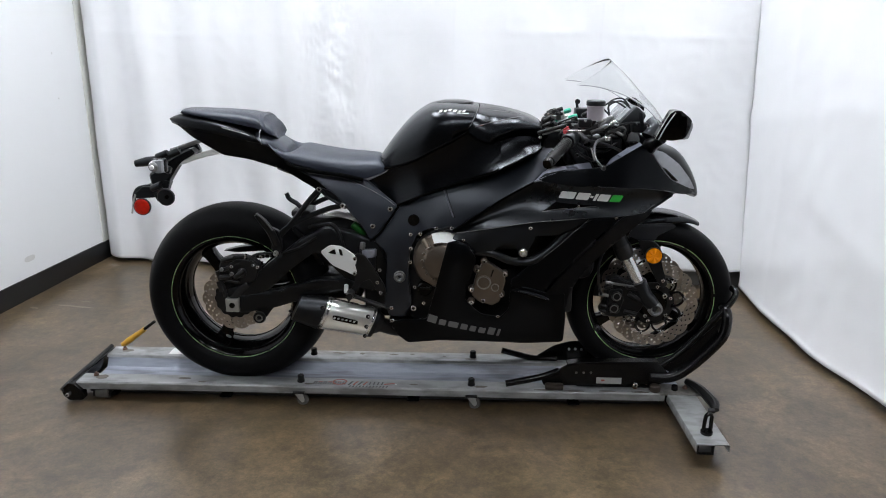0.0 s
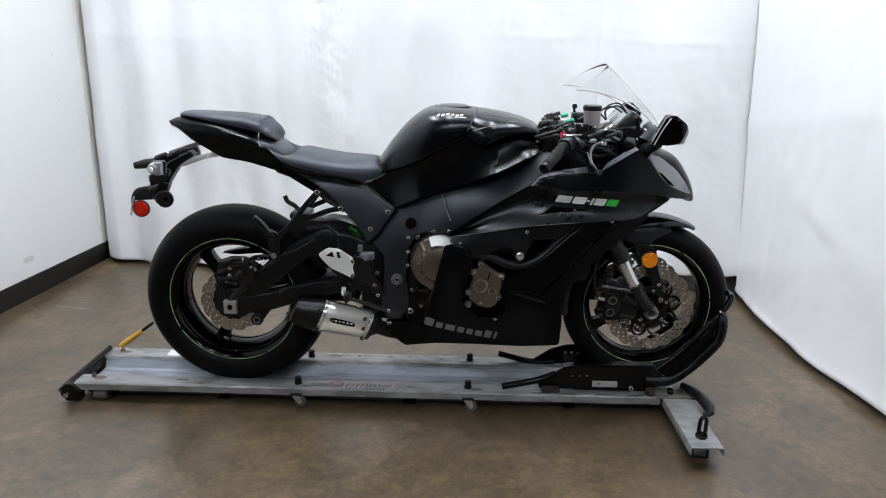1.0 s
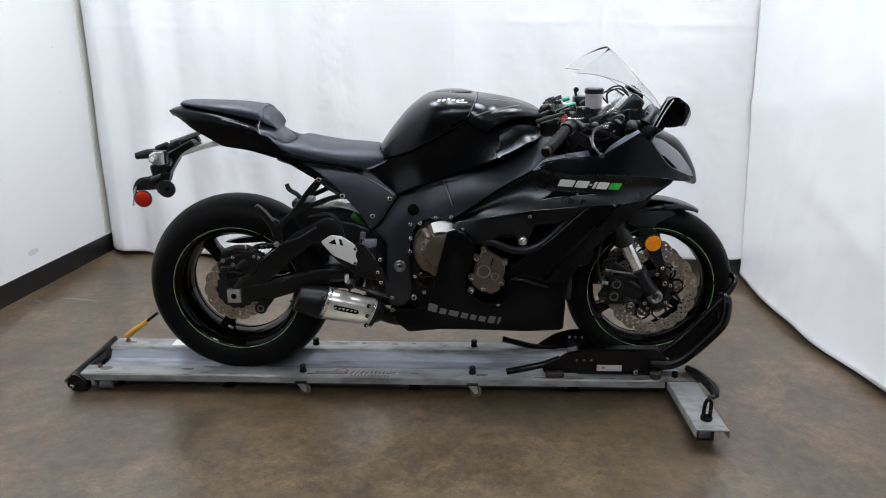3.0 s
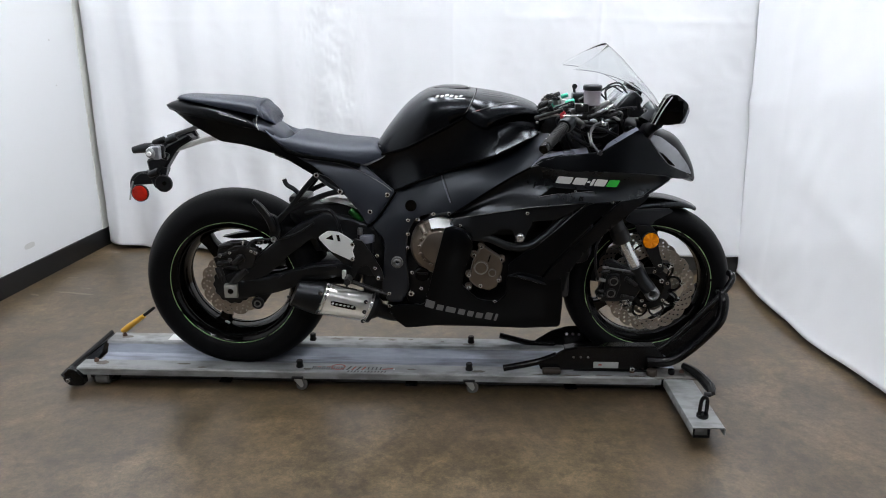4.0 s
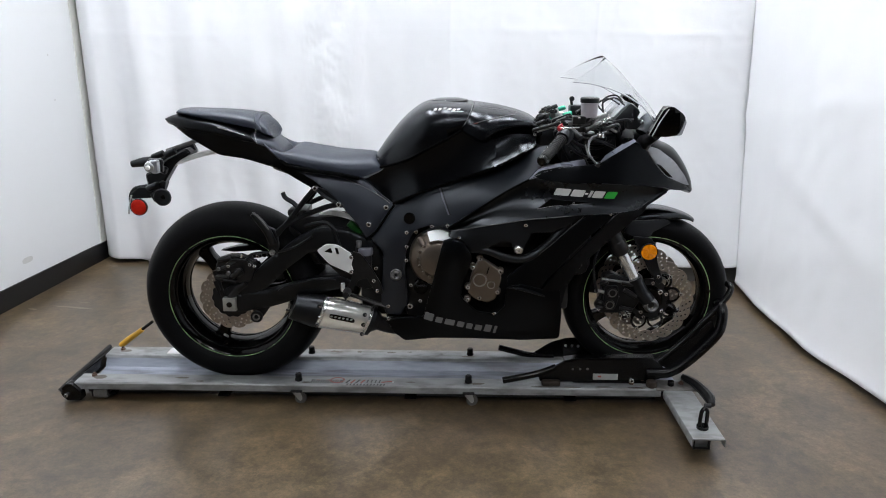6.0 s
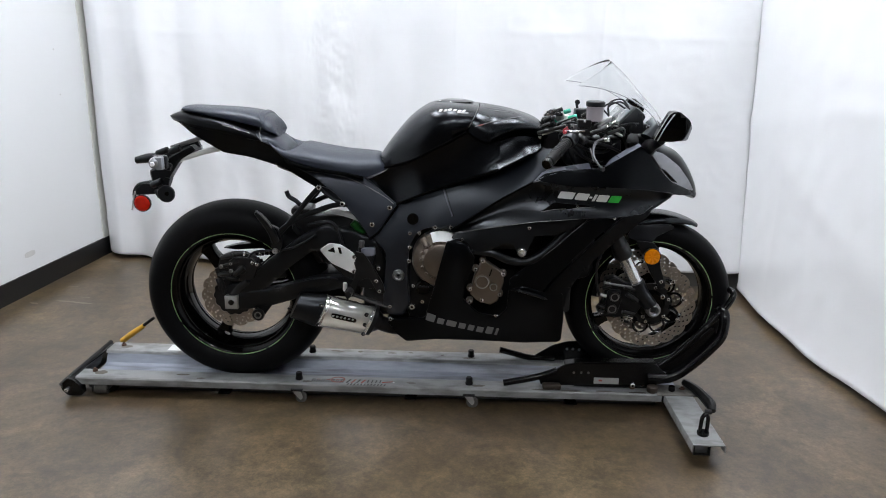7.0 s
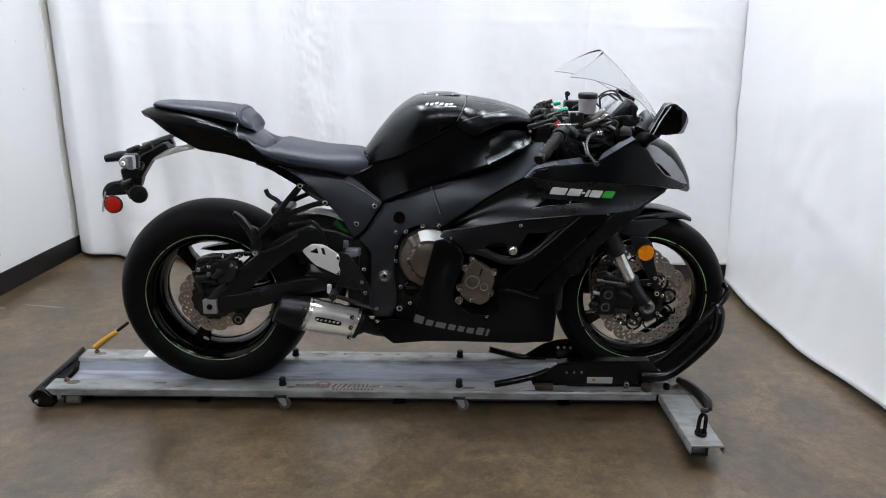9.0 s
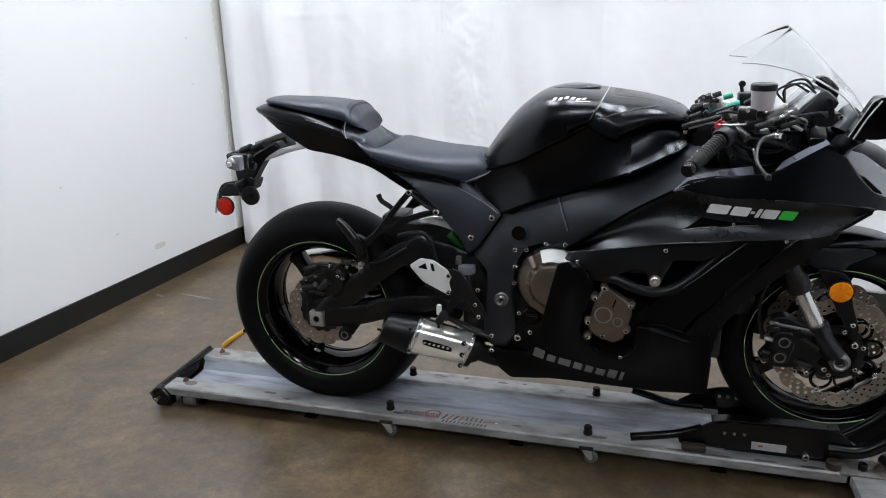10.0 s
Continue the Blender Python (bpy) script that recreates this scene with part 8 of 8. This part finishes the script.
part("indicator_shell", tube([(-1.0899, 0.1000, 0.7853), (-1.0448, 0.1000, 0.7938), (-0.9593, 0.0800, 0.8080)], [0.012, 0.017, 0.014], 12, 4), plastic_black, bike)
part("plate_light_bracket", tube([(-1.0390, -0.0500, 0.6734), (-1.0351, -0.0500, 0.7081), (-1.0135, -0.0500, 0.7314), (-0.9616, -0.0500, 0.7360), (-0.9541, -0.0500, 0.7170)], 0.006, 8, 5), plastic_black, bike)
part("plate_backing", plate([(-1.0299, -0.0600, 0.7141), (-1.0008, -0.0600, 0.7374), (-0.9444, -0.0600, 0.7344), (-0.9593, -0.0600, 0.6999), (-1.0283, -0.0600, 0.6950)], 0.12, 0.15, 0.002), plastic_black, bike)
part("red_reflector", rayed_lens((-0.9875, -0.1050, 0.6788), 0.0268, 12), red_lens, bike, "round red side reflector", angle=70)
part("reflector_ring", lathe([(0.0258, -0.004), (0.0282, -0.003), (0.0282, 0.004), (0.0258, 0.004)], Vector((-0.9875, -0.1050, 0.6788)), 32), dirty_black, bike)
part("reflector_edge", tube([(-1.0262, -0.1000, 0.6543), (-1.0186, -0.1000, 0.6886), (-1.0097, -0.1000, 0.7170)], 0.003, 8, 3), alloy, bike)
part("black_roundel", drum((-0.9206, -0.0700, 0.7045), 0.029, 0.012, "y", 28, 0.25), plastic_black, bike, "round black bracket boss")
part("roundel_centre", drum((-0.9157, -0.0770, 0.7060), 0.007, 0.004, "y", 14), gloss_black, bike)
part("roundel_arm", plate([(-0.9602, -0.0600, 0.7094), (-0.9269, -0.0600, 0.7574), (-0.9084, -0.0600, 0.7539), (-0.9203, -0.0600, 0.7100)], 0.01, 0.15), plastic_black, bike)

# cockpit clutter
for p, q, r, m in (((0.3174, -0.0300, 0.9624), (0.3437, -0.0300, 0.9789), 0.008, dirty_black), ((0.3308, 0.0200, 0.9848), (0.3597, 0.0200, 0.9960), 0.006, dirty_black), ((0.3655, 0.0500, 0.9897), (0.3856, 0.0500, 0.9973), 0.007, dirty_black),
                   ((0.2986, -0.0800, 0.9480), (0.3333, -0.0800, 0.9626), 0.006, dirty_black), ((0.3062, -0.1000, 0.9293), (0.3590, -0.1200, 0.9498), 0.004, alloy), ((0.3409, -0.0600, 0.9641), (0.3633, -0.0600, 0.9465), 0.007, plastic_black),
                   ((0.3774, -0.0800, 0.9666), (0.4158, -0.0800, 0.9741), 0.0075, dirty_black), ((0.4261, -0.1000, 0.9867), (0.4496, -0.1000, 1.0008), 0.007, dirty_black), ((0.4514, -0.1200, 0.9751), (0.4832, -0.1400, 0.9639), 0.006, dirty_black),
                   ((0.4703, -0.1500, 0.9751), (0.5100, -0.1500, 0.9925), 0.004, alloy), ((0.4847, -0.1700, 0.9605), (0.5192, -0.1600, 0.9801), 0.0045, steel), ((0.4981, -0.1600, 0.9424), (0.5389, -0.1400, 0.9543), 0.006, dirty_black),
                   ((0.4398, -0.2000, 0.9466), (0.4777, -0.1900, 0.9593), 0.0075, dirty_black), ((0.5202, -0.1500, 0.9483), (0.5474, -0.1400, 0.9337), 0.004, alloy)):
    part("control_fitting", rod(p, q, r, 10), m, bike)
part("switch_trim", tube([(0.3590, -0.2220, 0.9566), (0.3851, -0.2260, 0.9557), (0.4188, -0.2220, 0.9573)], 0.0022, 8, 3), steel, bike)
part("switch_trim", tube([(0.3599, -0.2200, 0.9447), (0.3572, -0.2220, 0.9582), (0.3684, -0.2220, 0.9666)], 0.0035, 8, 3), red_plastic, bike)
part("perch_knob", drum((0.4341, 0.0600, 1.0191), 0.0085, 0.012, "y", 14), plastic_black, bike)
for pts, rr in (([(0.3492, -0.1000, 0.9509), (0.3892, -0.1200, 0.9710), (0.4402, -0.1300, 0.9623), (0.5078, -0.1000, 0.9423), (0.5614, -0.0600, 0.9239)], 0.0035),
                ([(0.3304, -0.0400, 0.9331), (0.3822, -0.0500, 0.9528), (0.4437, -0.0600, 0.9475), (0.5098, -0.0500, 0.9220)], 0.004),
                ([(0.4442, -0.1700, 0.9566), (0.4810, -0.1600, 0.9422), (0.5299, -0.1200, 0.9449), (0.5763, -0.0800, 0.9513)], 0.0035),
                ([(0.3970, -0.2000, 0.9326), (0.4414, -0.1900, 0.9217), (0.4918, -0.1700, 0.9094), (0.5521, -0.1200, 0.8822)], 0.0045)):
    part("cable", tube(pts, rr, 8, 6), plastic_black, bike)
part("lock_ring", lathe([(0.009, -0.004), (0.013, -0.004), (0.013, 0.004), (0.009, 0.004)], Vector((0.3416, 0.0000, 0.9813)), 18, "z"), bronze, bike)
part("yoke_bolt", drum((0.3864, -0.0900, 0.9713), 0.008, 0.012, "z", 12), alloy, bike)
part("perch_clamp", block((0.4034, -0.1900, 0.9618), (0.4431, -0.1650, 0.9865), 0.004), dirty_black, bike)
part("perch_bolt", drum((0.4220, -0.1920, 0.9823), 0.004, 0.006, "y", 10), steel, bike)
part("banjo_union", drum((0.5101, -0.1500, 0.9687), 0.008, 0.014, "y", 12), dark_alloy, bike)
for k in range(14):
    f = k / 13
    e0, e1 = Vector((0.3882, -0.2000, 0.9392)), Vector((0.2945, -0.3600, 0.8760))
    q = e0.lerp(e1, 0.27 + 0.55 * f)
    part("grip_fleck", drum(q + Vector((-0.011 + 0.004 * (k % 3), -0.0055, 0.0125 - 0.002 * (k % 3))), 0.0016, 0.002, "y", 6), silver_decal, bike)
